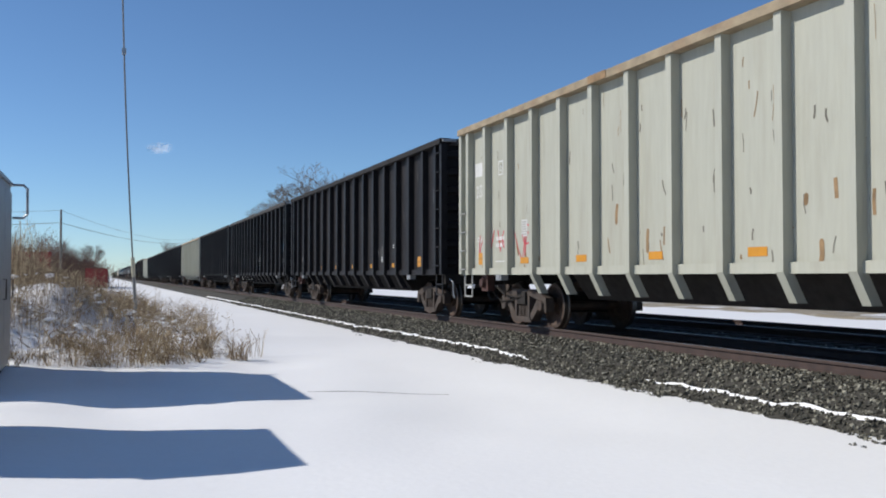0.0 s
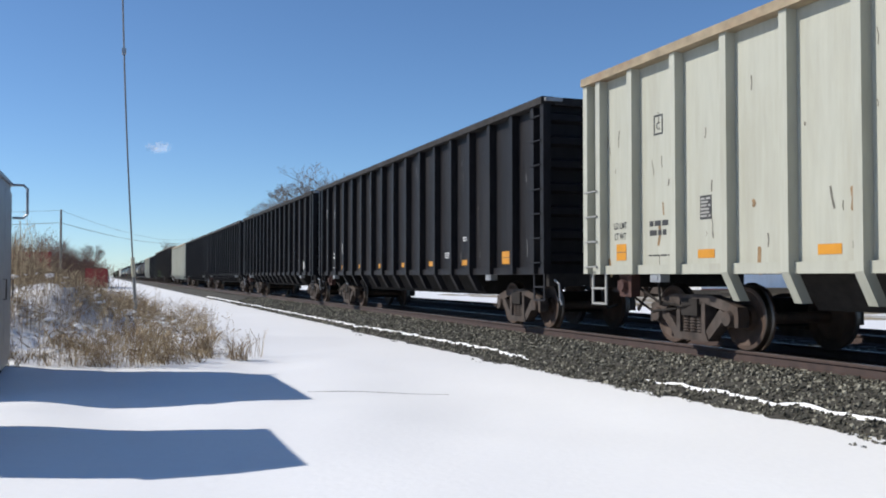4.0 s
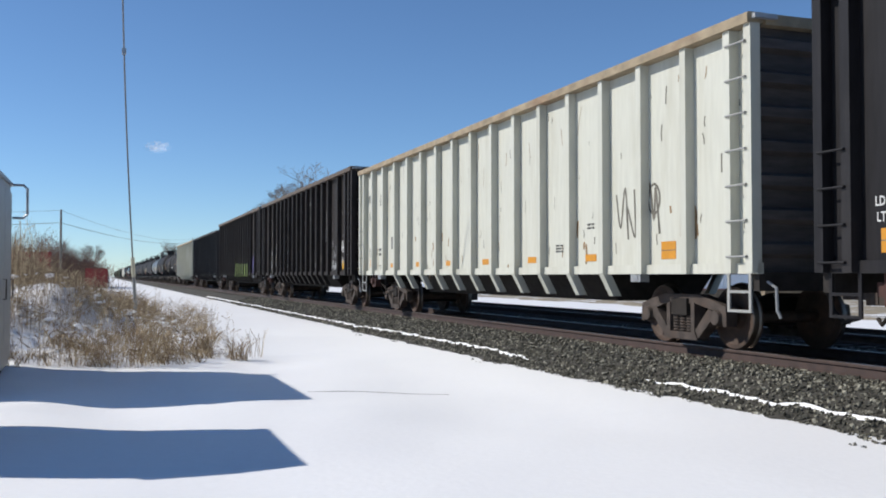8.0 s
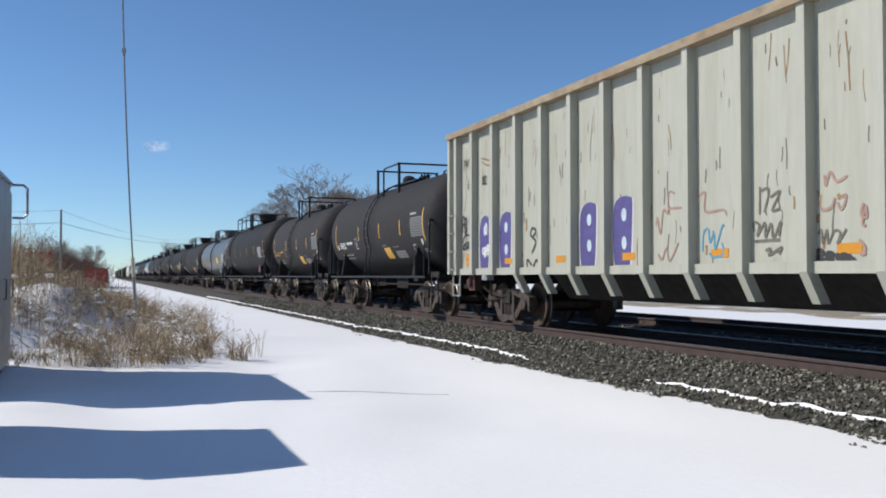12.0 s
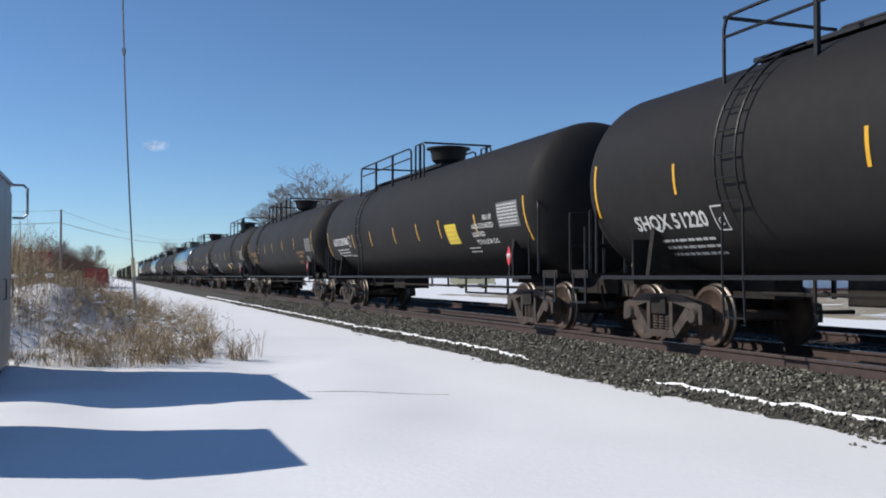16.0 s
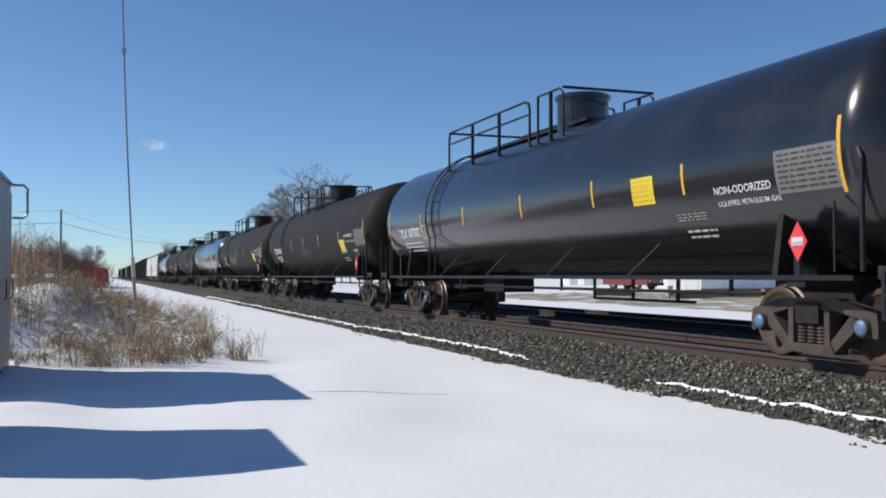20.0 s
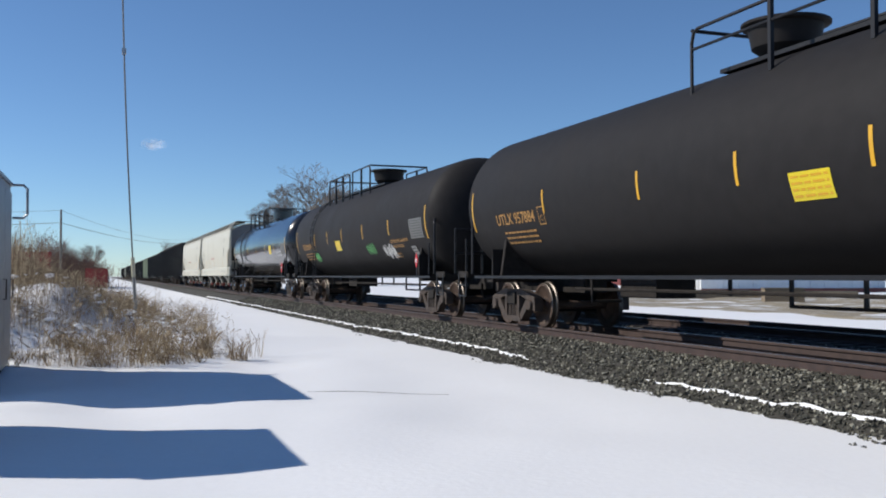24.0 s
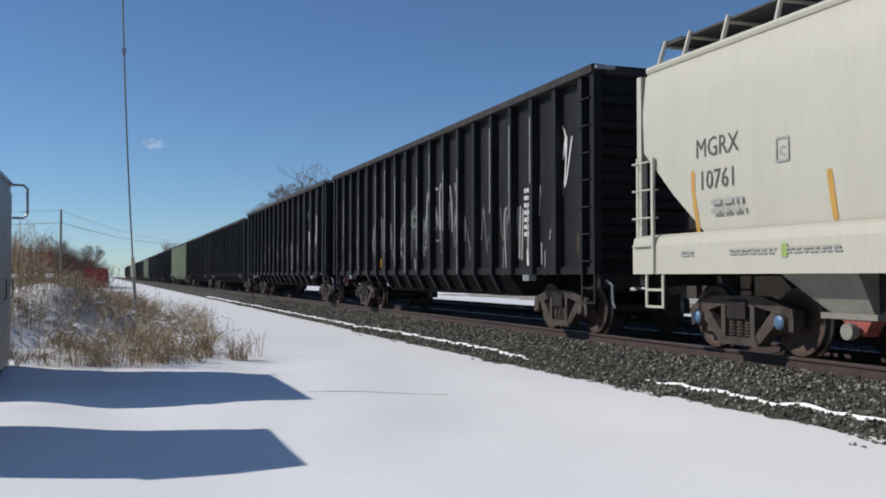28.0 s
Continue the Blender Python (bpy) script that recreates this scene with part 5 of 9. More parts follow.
def grass_patch():
    xs = [21.0 + k * 0.6 for k in range(32)]
    ys = [21 + k * 0.8 for k in range(52)]
    vs = []
    for i, x in enumerate(xs):
        for j, y in enumerate(ys):
            edge = 0 < i < len(xs) - 1 and 0 < j < len(ys) - 1
            up = 0.03 + 0.085 * noise.noise((x * 0.45, y * 0.5, 3)) + 0.05 * noise.noise((x * 1.3, y * 1.3, 5)) if edge else -0.08
            vs.append((x + 0.5 * noise.noise((y * 0.4, 1, i)), y + 0.6 * noise.noise((x, y * 0.3, 6)), rise(x, y) + up))
    n = len(ys)
    fs = [(i * n + j, (i + 1) * n + j, (i + 1) * n + j + 1, i * n + j + 1) for i in range(len(xs) - 1) for j in range(n - 1)]
    tagged(new("grass_verge", Geo().add(vs, fs).mesh("grass_verge", M_DRYGRASS)), "trampled dry grass half covered with old snow", "grass", kind="structure")


grass_patch()


def timber_box(x, y, w, d, tall, turn):
    b = thing("timber_box", "low weathered timber box on the grass verge", "box", at=(x, y, rise(x, y)), turn=(0, 0, turn))
    for s in (-1, 1):
        for k in range(3):
            z = k * tall / 3
            part("plank", kept(("long_plank", w, tall), lambda g: g.box(-w / 2, w / 2, -0.03, 0.03, 0.01, tall / 3 - 0.01), M_TIMBER), M_TIMBER, b, at=(0, s * d / 2, z))
            part("plank", kept(("end_plank", d, tall), lambda g: g.box(-0.03, 0.03, -d / 2 + 0.04, d / 2 - 0.04, 0.01, tall / 3 - 0.01), M_TIMBER), M_TIMBER, b, at=(s * (w / 2 - 0.03), 0, z))
    part("lid", Geo().box(-w / 2 - 0.04, w / 2 + 0.04, -d / 2 - 0.05, d / 2 + 0.05, tall, tall + 0.04), M_TIMBER, b)


timber_box(30.6, 37.2, 1.8, 1.1, 0.66, -30)
for k, (x, y, ln, turn) in enumerate(((31.5, 44.5, 3.6, -22), (34.5, 44.0, 4.2, -34), (38.5, 45.0, 6.0, -30), (36.0, 50.5, 5.0, -26), (30.0, 52.0, 2.4, -20))):
    t = thing("timber_stack", "stack of old brown timbers lying on the verge", "timber", "timber stacks", at=(x, y, rise(x, y) - 0.03), turn=(0, 0, turn))
    for q in range(3 + k % 2):
        part("timber", kept(("timber", ln), lambda g: g.box(-ln / 2, ln / 2, -0.11, 0.11, 0, 0.2), M_TIMBER), M_TIMBER, t, at=(0.12 * (q % 2), (q % 2) * 0.24, 0.21 * (q // 2)), turn=(0, 0, (q - 1) * 0.8))
block = thing("marker_block", "small white block on the verge", "block", at=(29.4, 45.0, rise(29.4, 45.0)))
part("post", Geo().box(-0.05, 0.05, -0.05, 0.05, -0.05, 0.45), M_TIMBER, block)
part("cap", Geo().box(-0.17, 0.17, -0.1, 0.1, 0.40, 0.72), M_WHITE, block)


# a small wisp of cloud low in the sky, far off
def make_cloud():
    vs, fs, n, m = [], [], 16, 8
    for i in range(n + 1):
        for k in range(m + 1):
            u, w = 2 * i / n - 1, 2 * k / m - 1
            vs.append((u * 24, 5 * (u * u + w * w), w * 11))
    fs = [(i * (m + 1) + k, (i + 1) * (m + 1) + k, (i + 1) * (m + 1) + k + 1, i * (m + 1) + k + 1) for i in range(n) for k in range(m)]
    return Geo().add(vs, fs).mesh("cloud_wisp", M_CLOUD, True)


def cloud_vapour():
    """Thin vapour that lets most of the sky through and fades out towards its edge."""
    m = bpy.data.materials.new("thin_cloud")
    m.use_nodes = True
    t = m.node_tree
    n, l = t.nodes, t.links
    n.remove(n["Principled BSDF"])
    thin, lit, mix = n.new("ShaderNodeBsdfTransparent"), n.new("ShaderNodeBsdfTranslucent"), n.new("ShaderNodeMixShader")
    lit.inputs["Color"].default_value = (0.92, 0.96, 1.0, 1)
    tc, shift, ball, wisp, cut, mul = n.new("ShaderNodeTexCoord"), n.new("ShaderNodeMapping"), n.new("ShaderNodeTexGradient"), n.new("ShaderNodeTexNoise"), n.new("ShaderNodeMapRange"), n.new("ShaderNodeMath")
    shift.inputs["Scale"].default_value = (1 / 22, 0.0, 1 / 10)
    ball.gradient_type = "SPHERICAL"
    wisp.inputs["Scale"].default_value, wisp.inputs["Detail"].default_value = 0.14, 4.0
    cut.inputs["From Min"].default_value, cut.inputs["From Max"].default_value, cut.inputs["To Max"].default_value = 0.3, 0.75, 1.5
    mul.operation, mul.use_clamp = "MULTIPLY", True
    l.new(tc.outputs["Object"], shift.inputs["Vector"])
    l.new(shift.outputs["Vector"], ball.inputs["Vector"])
    l.new(tc.outputs["Object"], wisp.inputs["Vector"])
    l.new(wisp.outputs["Fac"], cut.inputs["Value"])
    l.new(cut.outputs[0], mul.inputs[0])
    l.new(ball.outputs["Fac"], mul.inputs[1])
    l.new(mul.outputs[0], mix.inputs["Fac"])
    l.new(thin.outputs[0], mix.inputs[1])
    l.new(lit.outputs[0], mix.inputs[2])
    l.new(mix.outputs[0], n["Material Output"].inputs["Surface"])
    return m


M_CLOUD = cloud_vapour()
CLOUD_AT = (75.0, 1480.0, 195.0)
cloud = tagged(new("cloud_wisp", make_cloud()), "small thin white cloud in the blue sky", "cloud", kind="stuff")
cloud.matrix_basis = pose(*CLOUD_AT, 0, 0, -TURN)
# ---- the train, from the first car to the last ----
CDEX = "black high-sided steel gondola car with vertical side posts"
PALE = "pale grey-green high-sided gondola car with tan top chord"


def cdex(rear, label=CDEX, paint=M_BLACK):
    return gondola(rear, 19.5, paint, M_CHORDK, label)


def pale(rear, label=PALE):
    return gondola(rear, 19.5, M_LIGHT, M_CHORD, label)


car_a = pale(1.035)
car_b = cdex(1.966)
car_c = cdex(2.902)
car_d = cdex(3.835)
car_e = pale(4.766)
car_e2 = cdex(5.712)
car_f = cdex(6.639)
car_g = cdex(7.583)
car_h = cdex(8.517)
car_i = gondola(9.443, 19.5, M_LIGHTER, M_CHORD, "off-white high-sided gondola car with tan top chord")
REGX_POSTS = [0.07, 0.55, 1.92, 3.22] + [4.33 + 0.98 * k for k in range(12)] + [16.62, 17.72, 18.22, 18.63]
car_j = gondola(10.327, 18.7, M_DARK, M_CHORD_WARM, "faded black gondola car with white graffiti", top=4.69, posts=REGX_POSTS)
car_k = gondola(11.2055, 18.7, M_DARK, M_CHORD_WARM, "faded black gondola car with silver, green and purple graffiti", top=4.69, posts=REGX_POSTS)
car_l = cdex(12.141)
car_m = pale(13.070)
TILX_MARKS = [9.0, 6.17, 3.08, -0.12, -3.05, -5.7, -8.83]
MATT_MARKS = [9.1, 5.89, 3.49, 0.91, -2.02, -5.39, -8.95]
SHQX_MARKS = [8.87, 6.56, 2.88, 0.40, -2.60, -5.3, -8.48]
UTLX_MARKS = [8.9, 5.38, 3.22, 0.91, -1.84, -4.73, -8.53]
MATT = "matt black pressure tank car with yellow reflector strips"
GLOSSY = "glossy black tank car with yellow reflector strips"
tank_1 = tank_car(13.655, 13.6, M_TANKWORN, "short faded black tank car with white lettering", platform=(-1.35, 0.95), r=1.45, rail_h=0.47, ladder_y=0.5, low=True, marks=[4.9, 1.75, -0.7, -2.85, -4.9], mark_z=-0.08)
tank_2 = tank_car(14.235, 13.2, M_TANKWORN, "short faded black tank car with orange lettering", platform=(-1.35, 0.95), r=1.45, rail_h=0.47, ladder_y=0.5, low=True, marks=[4.9, 1.75, -0.7, -2.85, -4.9], mark_z=-0.08)
tank_b = tank_car(15.060, 18.8, M_TANK, MATT)
tank_c = tank_car(15.865, 18.8, M_GREYTANK, "grey tank car with yellow reflector strips", r=1.46, platform=(-1.2, 1.68), rail_gap=-0.5, ladder_y=0.0, marks=[8.1, 4.47, 1.35, -1.75, -4.8, -7.7], mark_z=-0.42, manway=-0.2)
tank_d = tank_car(16.765, 20.4, M_TANK, MATT, platform=(-0.65, 6.1), marks=SHQX_MARKS)
tank_e = tank_car(17.671, 20.4, M_TANK, MATT, marks=[8.84, 5.3, 3.07, 0.57, -1.55, -3.32, -5.72, -8.6], mark_z=-0.40, ladder_y=4.2)
tank_f = tank_car(18.582, 20.4, M_TANK, MATT, platform=(-1.08, 5.0), rail_gap=1.6, marks=UTLX_MARKS)
tank_g = tank_car(19.482, 20.4, M_TANK, MATT, platform=(-5.4, 1.44), rail_gap=-4.2, ladder_y=-3.9, marks=[9.12, 5.79, 2.94, 0.28, -2.2, -6.1, -8.42], rear_more=0.25)
tank_h = tank_car(20.387, 20.4, M_TANK, MATT, marks=SHQX_MARKS, caps=True)
tank_i = tank_car(21.318, 20.6, M_GLOSS, GLOSSY, r=1.53, funnel=False, platform=(-0.96, 5.4), rail_gap=0.5, marks=TILX_MARKS, gap=2.3)
tank_j = tank_car(22.252, 20.6, M_TANK, MATT, r=1.53, funnel=False, platform=(-0.70, 5.55), rail_gap=0.65, marks=MATT_MARKS, gap=2.3)
tank_k = tank_car(23.188, 20.6, M_TANK, MATT, r=1.53, funnel=False, platform=(-0.70, 5.55), rail_gap=0.65, marks=MATT_MARKS, gap=2.3)
tank_l = tank_car(24.117, 20.6, M_GLOSS, GLOSSY, r=1.53, funnel=False, platform=(-0.96, 5.4), rail_gap=0.5, marks=TILX_MARKS, gap=2.3)
tank_m = tank_car(25.020, 20.4, M_TANK, MATT, platform=(-5.4, 1.21), rail_gap=-4.2, ladder_y=-3.9, marks=[8.8, 5.24, 1.89, -0.53, -2.85, -5.2, -8.45], manway=0.34)
tank_n = tank_car(25.943, 20.4, M_TANK, MATT, platform=(-1.08, 4.85), rail_gap=1.6, marks=[8.67, 5.16, 2.94, 0.71, -2.08, -5.02, -8.5])
tank_o = tank_car(26.876, 20.6, M_GLOSS, GLOSSY, r=1.53, funnel=False, platform=(-0.96, 5.4), rail_gap=0.5, marks=TILX_MARKS, gap=2.3)
hop_p = hopper_car(27.795, 19.0, M_CREAM, "cream covered hopper car with four outlets")
hop_q = hopper_car(28.694, 19.0, M_CREAM, "cream covered hopper car with four outlets")
rest = 29.603
tail = []
for k in range(18):
    paint = {4: M_OLIVE, 8: M_OLIVE, 13: M_LIGHT}.get(k, M_BLACK)
    tail.append(gondola(rest + k * 0.965, 19.0 if k == 0 else 20.2, paint, M_CHORDK, "black gondola car far down the train" if paint is M_BLACK else "dull green gondola car far down the train", ribs=15 if k else 17, top=4.6 if k < 2 else 4.45))



# ---- lettering, reflectors and graffiti ----
M_SILVERPAINT = mat("silver_spray", (0.27, 0.28, 0.29), 0.55, vary=0.1, bump=0)
M_GREENPAINT = mat("pale_green_spray", (0.155, 0.215, 0.178), 0.6, vary=0.1, bump=0)
M_LIMEPAINT = mat("lime_spray", (0.26, 0.36, 0.09), 0.6, vary=0.1, bump=0)
M_BLUEPAINT = mat("light_blue_spray", (0.075, 0.25, 0.36), 0.6, vary=0.1, bump=0)
M_PURPLEPAINT = mat("purple_spray", (0.070, 0.058, 0.185), 0.6, vary=0.15, bump=0)
M_REDPAINT = mat("red_spray", (0.45, 0.06, 0.08), 0.6, vary=0.1, bump=0)
M_SMOKE = mat("worn_chalk", (0.13, 0.13, 0.13), 0.8, vary=0.25, bump=0)
M_RUSTSTAIN = mat("rust_scuff", (0.22, 0.14, 0.07), 0.85, vary=0.3, bump=0)
M_GRIME = mat("dark_scuff", (0.12, 0.11, 0.09), 0.85, vary=0.3, bump=0)
M_DATAPANEL = mat("grey_data_panel", (0.136, 0.136, 0.129), 0.6, vary=0.1, bump=0)
M_PALEPANEL = mat("pale_data_panel", (0.42, 0.42, 0.40), 0.6, vary=0.1, bump=0)
M_FADED = mat("faded_grey_print", (0.30, 0.295, 0.27), 0.6, vary=0.1, bump=0)
M_FAINTBLUE = mat("faint_blue_spray", (0.045, 0.075, 0.10), 0.7, vary=0.2, bump=0)
M_LETTEREDGE = mat("pale_letter_edge", (0.33, 0.36, 0.32), 0.6, vary=0.1, bump=0)
M_GREENTAG = mat("green_marker", (0.09, 0.36, 0.10), 0.6, vary=0.1, bump=0)
M_DARKFILL = mat("slate_spray", (0.055, 0.065, 0.08), 0.6, vary=0.3, bump=0)
M_ICEPAINT = mat("ice_blue_spray", (0.22, 0.35, 0.42), 0.6, vary=0.1, bump=0)
M_PALEBLUE = mat("pale_blue_spray", (0.44, 0.52, 0.57), 0.6, vary=0.12, bump=0)
M_STRAW = mat("straw_yellow_spray", (0.55, 0.49, 0.27), 0.6, vary=0.12, bump=0)
M_PALESILVER = mat("pale_silver_spray", (0.31, 0.32, 0.315), 0.55, vary=0.14, second=(0.24, 0.24, 0.235), amount=0.6, patch=2.5, bump=0)
M_FAINTRED = mat("faint_red_marker", (0.30, 0.19, 0.15), 0.7, vary=0.15, bump=0)
SHEET_X = -1.467
def smooth_line(pts, n=6):
    out = []
    for i in range(len(pts) - 1):
        p0, p1, p2, p3 = (Vector(pts[max(0, min(len(pts) - 1, k))]) for k in (i - 1, i, i + 1, i + 2))
        for k in range(n):
            t = k / n
            out.append(0.5 * ((2 * p1) + (p2 - p0) * t + (2 * p0 - 5 * p1 + 4 * p2 - p3) * t * t + (3 * p1 - p0 - 3 * p2 + p3) * t ** 3))
    return out + [Vector(pts[-1])]


def ribbon(g, pts, w, put, lift):
    """A flat painted stroke along points (y, z), its ends rounded."""
    vs = []
    if w > 0.06:
        for end, nxt in ((pts[0], pts[1]), (pts[-1], pts[-2])):
            g.add([put(end.x + math.cos(a) * w / 2, end.y + math.sin(a) * w / 2, lift - 0.0006) for a in (math.tau * j / 12 for j in range(12))], [tuple(range(12))])
    for i, p in enumerate(pts):
        d = pts[min(i + 1, len(pts) - 1)] - pts[max(i - 1, 0)]
        nrm = Vector((-d.y, d.x)).normalized() * w / 2 if d.length > 1e-6 else Vector((w / 2, 0))
        up = lift + i * 4e-5
        vs += [put(p.x + nrm.x, p.y + nrm.y, up), put(p.x - nrm.x, p.y - nrm.y, up)]
    g.add(vs, [(2 * i, 2 * i + 1, 2 * i + 3, 2 * i + 2) for i in range(len(pts) - 1)])


def side_put(x):
    return lambda y, z, lift: (x - lift, y, z)


def round_put(r, zc):
    def put(y, z, lift):
        a = math.asin(max(-0.99, min(0.99, (z - zc) / r)))
        return (-(r + 0.008 + lift) * math.cos(a), y, zc + (r + 0.008 + lift) * math.sin(a))
    return put


def graffiti(car, y0, y1, z0, z1, n, seed, line, fill=None, width=0.045, fat=0.24, put=None, name="graffiti"):
    """Sprayed shapes from y0 (towards the rear) to y1: with a fill, rounded blocks with an edge and inner cuts; without one, scribbled loops."""
    rng = random.Random(seed)
    put = put or side_put(SHEET_X)
    outer, inner = Geo(), Geo()
    step = (y1 - y0) / n
    tall = z1 - z0
    for k in range(n):
        cy, cz = y0 + step * (k + 0.5), z0 + tall * 0.5
        hw, hh = abs(step) * 0.46, tall * rng.uniform(0.42, 0.5)
        if fill:
            ring = []
            m = 14
            for q in range(m):
                a = math.tau * q / m
                c, s_ = math.cos(a), math.sin(a)
                e = 0.55
                ry = hw * math.copysign(abs(c) ** e, c) * rng.uniform(0.86, 1.04)
                rz = hh * math.copysign(abs(s_) ** e, s_) * rng.uniform(0.9, 1.05)
                ring.append(Vector((cy + ry, cz + rz)))
            line_pts = smooth_line([tuple(p) for p in ring + ring[:1]], 3)[:-1]
            for geo, grow, lift in ((outer, 1.0, 0.0015), (inner, 0.86, 0.003)):
                pts = [put(cy + (p.x - cy) * grow, cz + (p.y - cz) * grow, lift) for p in line_pts]
                geo.add([put(cy, cz, lift)] + pts, [(0, i + 1, (i + 1) % len(pts) + 1) for i in range(len(pts))])
            for cut in range(rng.randint(1, 3)):
                a = rng.uniform(-0.4, 0.4)
                p0 = (cy + hw * rng.uniform(-0.35, 0.35), cz + hh * rng.uniform(-0.5, 0.5))
                p2 = (p0[0] + hw * rng.uniform(-0.3, 0.3), p0[1] + hh * rng.choice((-0.5, 0.5)))
                p1 = ((p0[0] + p2[0]) / 2 + hw * 0.25 * rng.uniform(-1, 1), (p0[1] + p2[1]) / 2)
                ribbon(outer, smooth_line([p0, p1, p2]), 0.07, put, 0.0045)
        else:
            pts = []
            m = rng.randint(6, 9)
            for q in range(m):
                t = q / (m - 1)
                pts.append((cy - step * 0.45 + step * 0.9 * (t * 0.75 + rng.uniform(-0.12, 0.25)), z0 + tall * (rng.uniform(0.0, 0.35) if q % 2 else rng.uniform(0.6, 1.0))))
            ribbon(outer, smooth_line(pts), width * rng.uniform(0.8, 1.2), put, 0.002)
            if rng.random() < 0.6:
                c = (cy + step * rng.uniform(-0.2, 0.2), z0 + tall * rng.uniform(0.3, 0.7))
                loop = [(c[0] + math.cos(a) * abs(step) * 0.22, c[1] + math.sin(a) * tall * 0.25) for a in (math.tau * q / 7 for q in range(8))]
                ribbon(outer, smooth_line(loop), width, put, 0.0025)
    part(name, outer, line, car)
    if fill:
        part(name, inner, fill, car)


SKELETONS = (
    (((-0.45, -0.05), (-0.3, 0.9), (-0.1, 1.0), (-0.02, 0.3)), ((0.2, 1.0), (0.32, 0.0))),
    (((0.4, 0.95), (-0.1, 1.0), (-0.42, 0.7), (-0.3, 0.2), (0.1, 0.0)), ((0.1, 0.5), (0.38, 0.1))),
    (((-0.4, 0.0), (-0.32, 0.8), (0.0, 1.0)), ((0.05, 0.1), (0.16, 0.9), (0.42, 1.05))),
    (((-0.42, 1.0), (-0.38, 0.2), (-0.1, 0.0), (0.05, 0.6)), ((0.2, 0.95), (0.42, 0.4), (0.36, -0.1))),
    (((-0.4, -0.15), (-0.42, 0.8), (-0.1, 1.0)), ((0.0, 0.0), (0.1, 0.75), (0.42, 0.9), (0.4, 0.45))),
    (((-0.42, 0.1), (-0.2, 1.0)), ((-0.1, 0.05), (0.1, 1.02)), ((0.2, 0.0), (0.42, 0.95))),
    (((-0.4, 0.9), (-0.1, 0.5), (-0.35, 0.0)), ((0.42, 1.0), (0.12, 0.48), (0.4, -0.15))),
)
SHARP = (
    (((-0.42, 0.95), (0.42, 1.0), (0.1, 0.55), (-0.2, 0.52), (0.3, 0.5), (-0.3, 0.04), (0.45, 0.0)),),
    (((-0.4, 1.0), (0.3, 0.98), (-0.25, 0.04), (0.4, 0.0)),),
    (((0.42, 0.9), (-0.1, 1.0), (-0.42, 0.6), (-0.3, 0.1), (0.42, 0.0)),),
    (((-0.4, 0.0), (-0.3, 1.0), (0.05, 0.35), (0.3, 1.0), (0.42, 0.0)),),
)


def tag_letters(car, y0, y1, z0, z1, n, seed, edge, fill=None, fat=0.2, rim=0.05, grow=0.0, sharp=False):
    """Sprayed letter-like strokes from the rear towards the front: a filled stroke with a pale rim, or the line alone."""
    rng = random.Random(seed)
    put = side_put(SHEET_X)
    outer, inner = Geo(), Geo()
    step = (y1 - y0) / n
    book = SHARP if sharp else SKELETONS
    last = -1
    for k in range(n):
        cy, tall = y0 + step * (k + 0.5), (z1 - z0) * (1 + grow * k / n) * rng.uniform(0.86, 1.08)
        pick = rng.randrange(len(book))
        pick = (pick + 1) % len(book) if pick == last else pick
        last = pick
        lean = rng.uniform(-0.12, 0.12)
        for q, stroke in enumerate(book[pick]):
            pts = [(cy + step * 0.86 * (x + lean * z + rng.uniform(-0.05, 0.05)), z0 + tall * (z + rng.uniform(-0.04, 0.04))) for x, z in stroke]
            line = [Vector(p) for p in pts] if sharp else smooth_line(pts, 6)
            w = fat * rng.uniform(0.8, 1.2)
            if fill:
                ribbon(outer, line, w + rim * 2, put, 0.0015 + 0.0006 * q + 0.0002 * k)
                ribbon(inner, line, w, put, 0.0048 + 0.0006 * q + 0.0002 * k)
            else:
                ribbon(outer, line, w, put, 0.0050 + 0.0006 * q + 0.0002 * k)
    tagged(part("graffiti", outer, edge, car), kind="stuff")
    if fill:
        tagged(part("graffiti", inner, fill, car), kind="stuff")


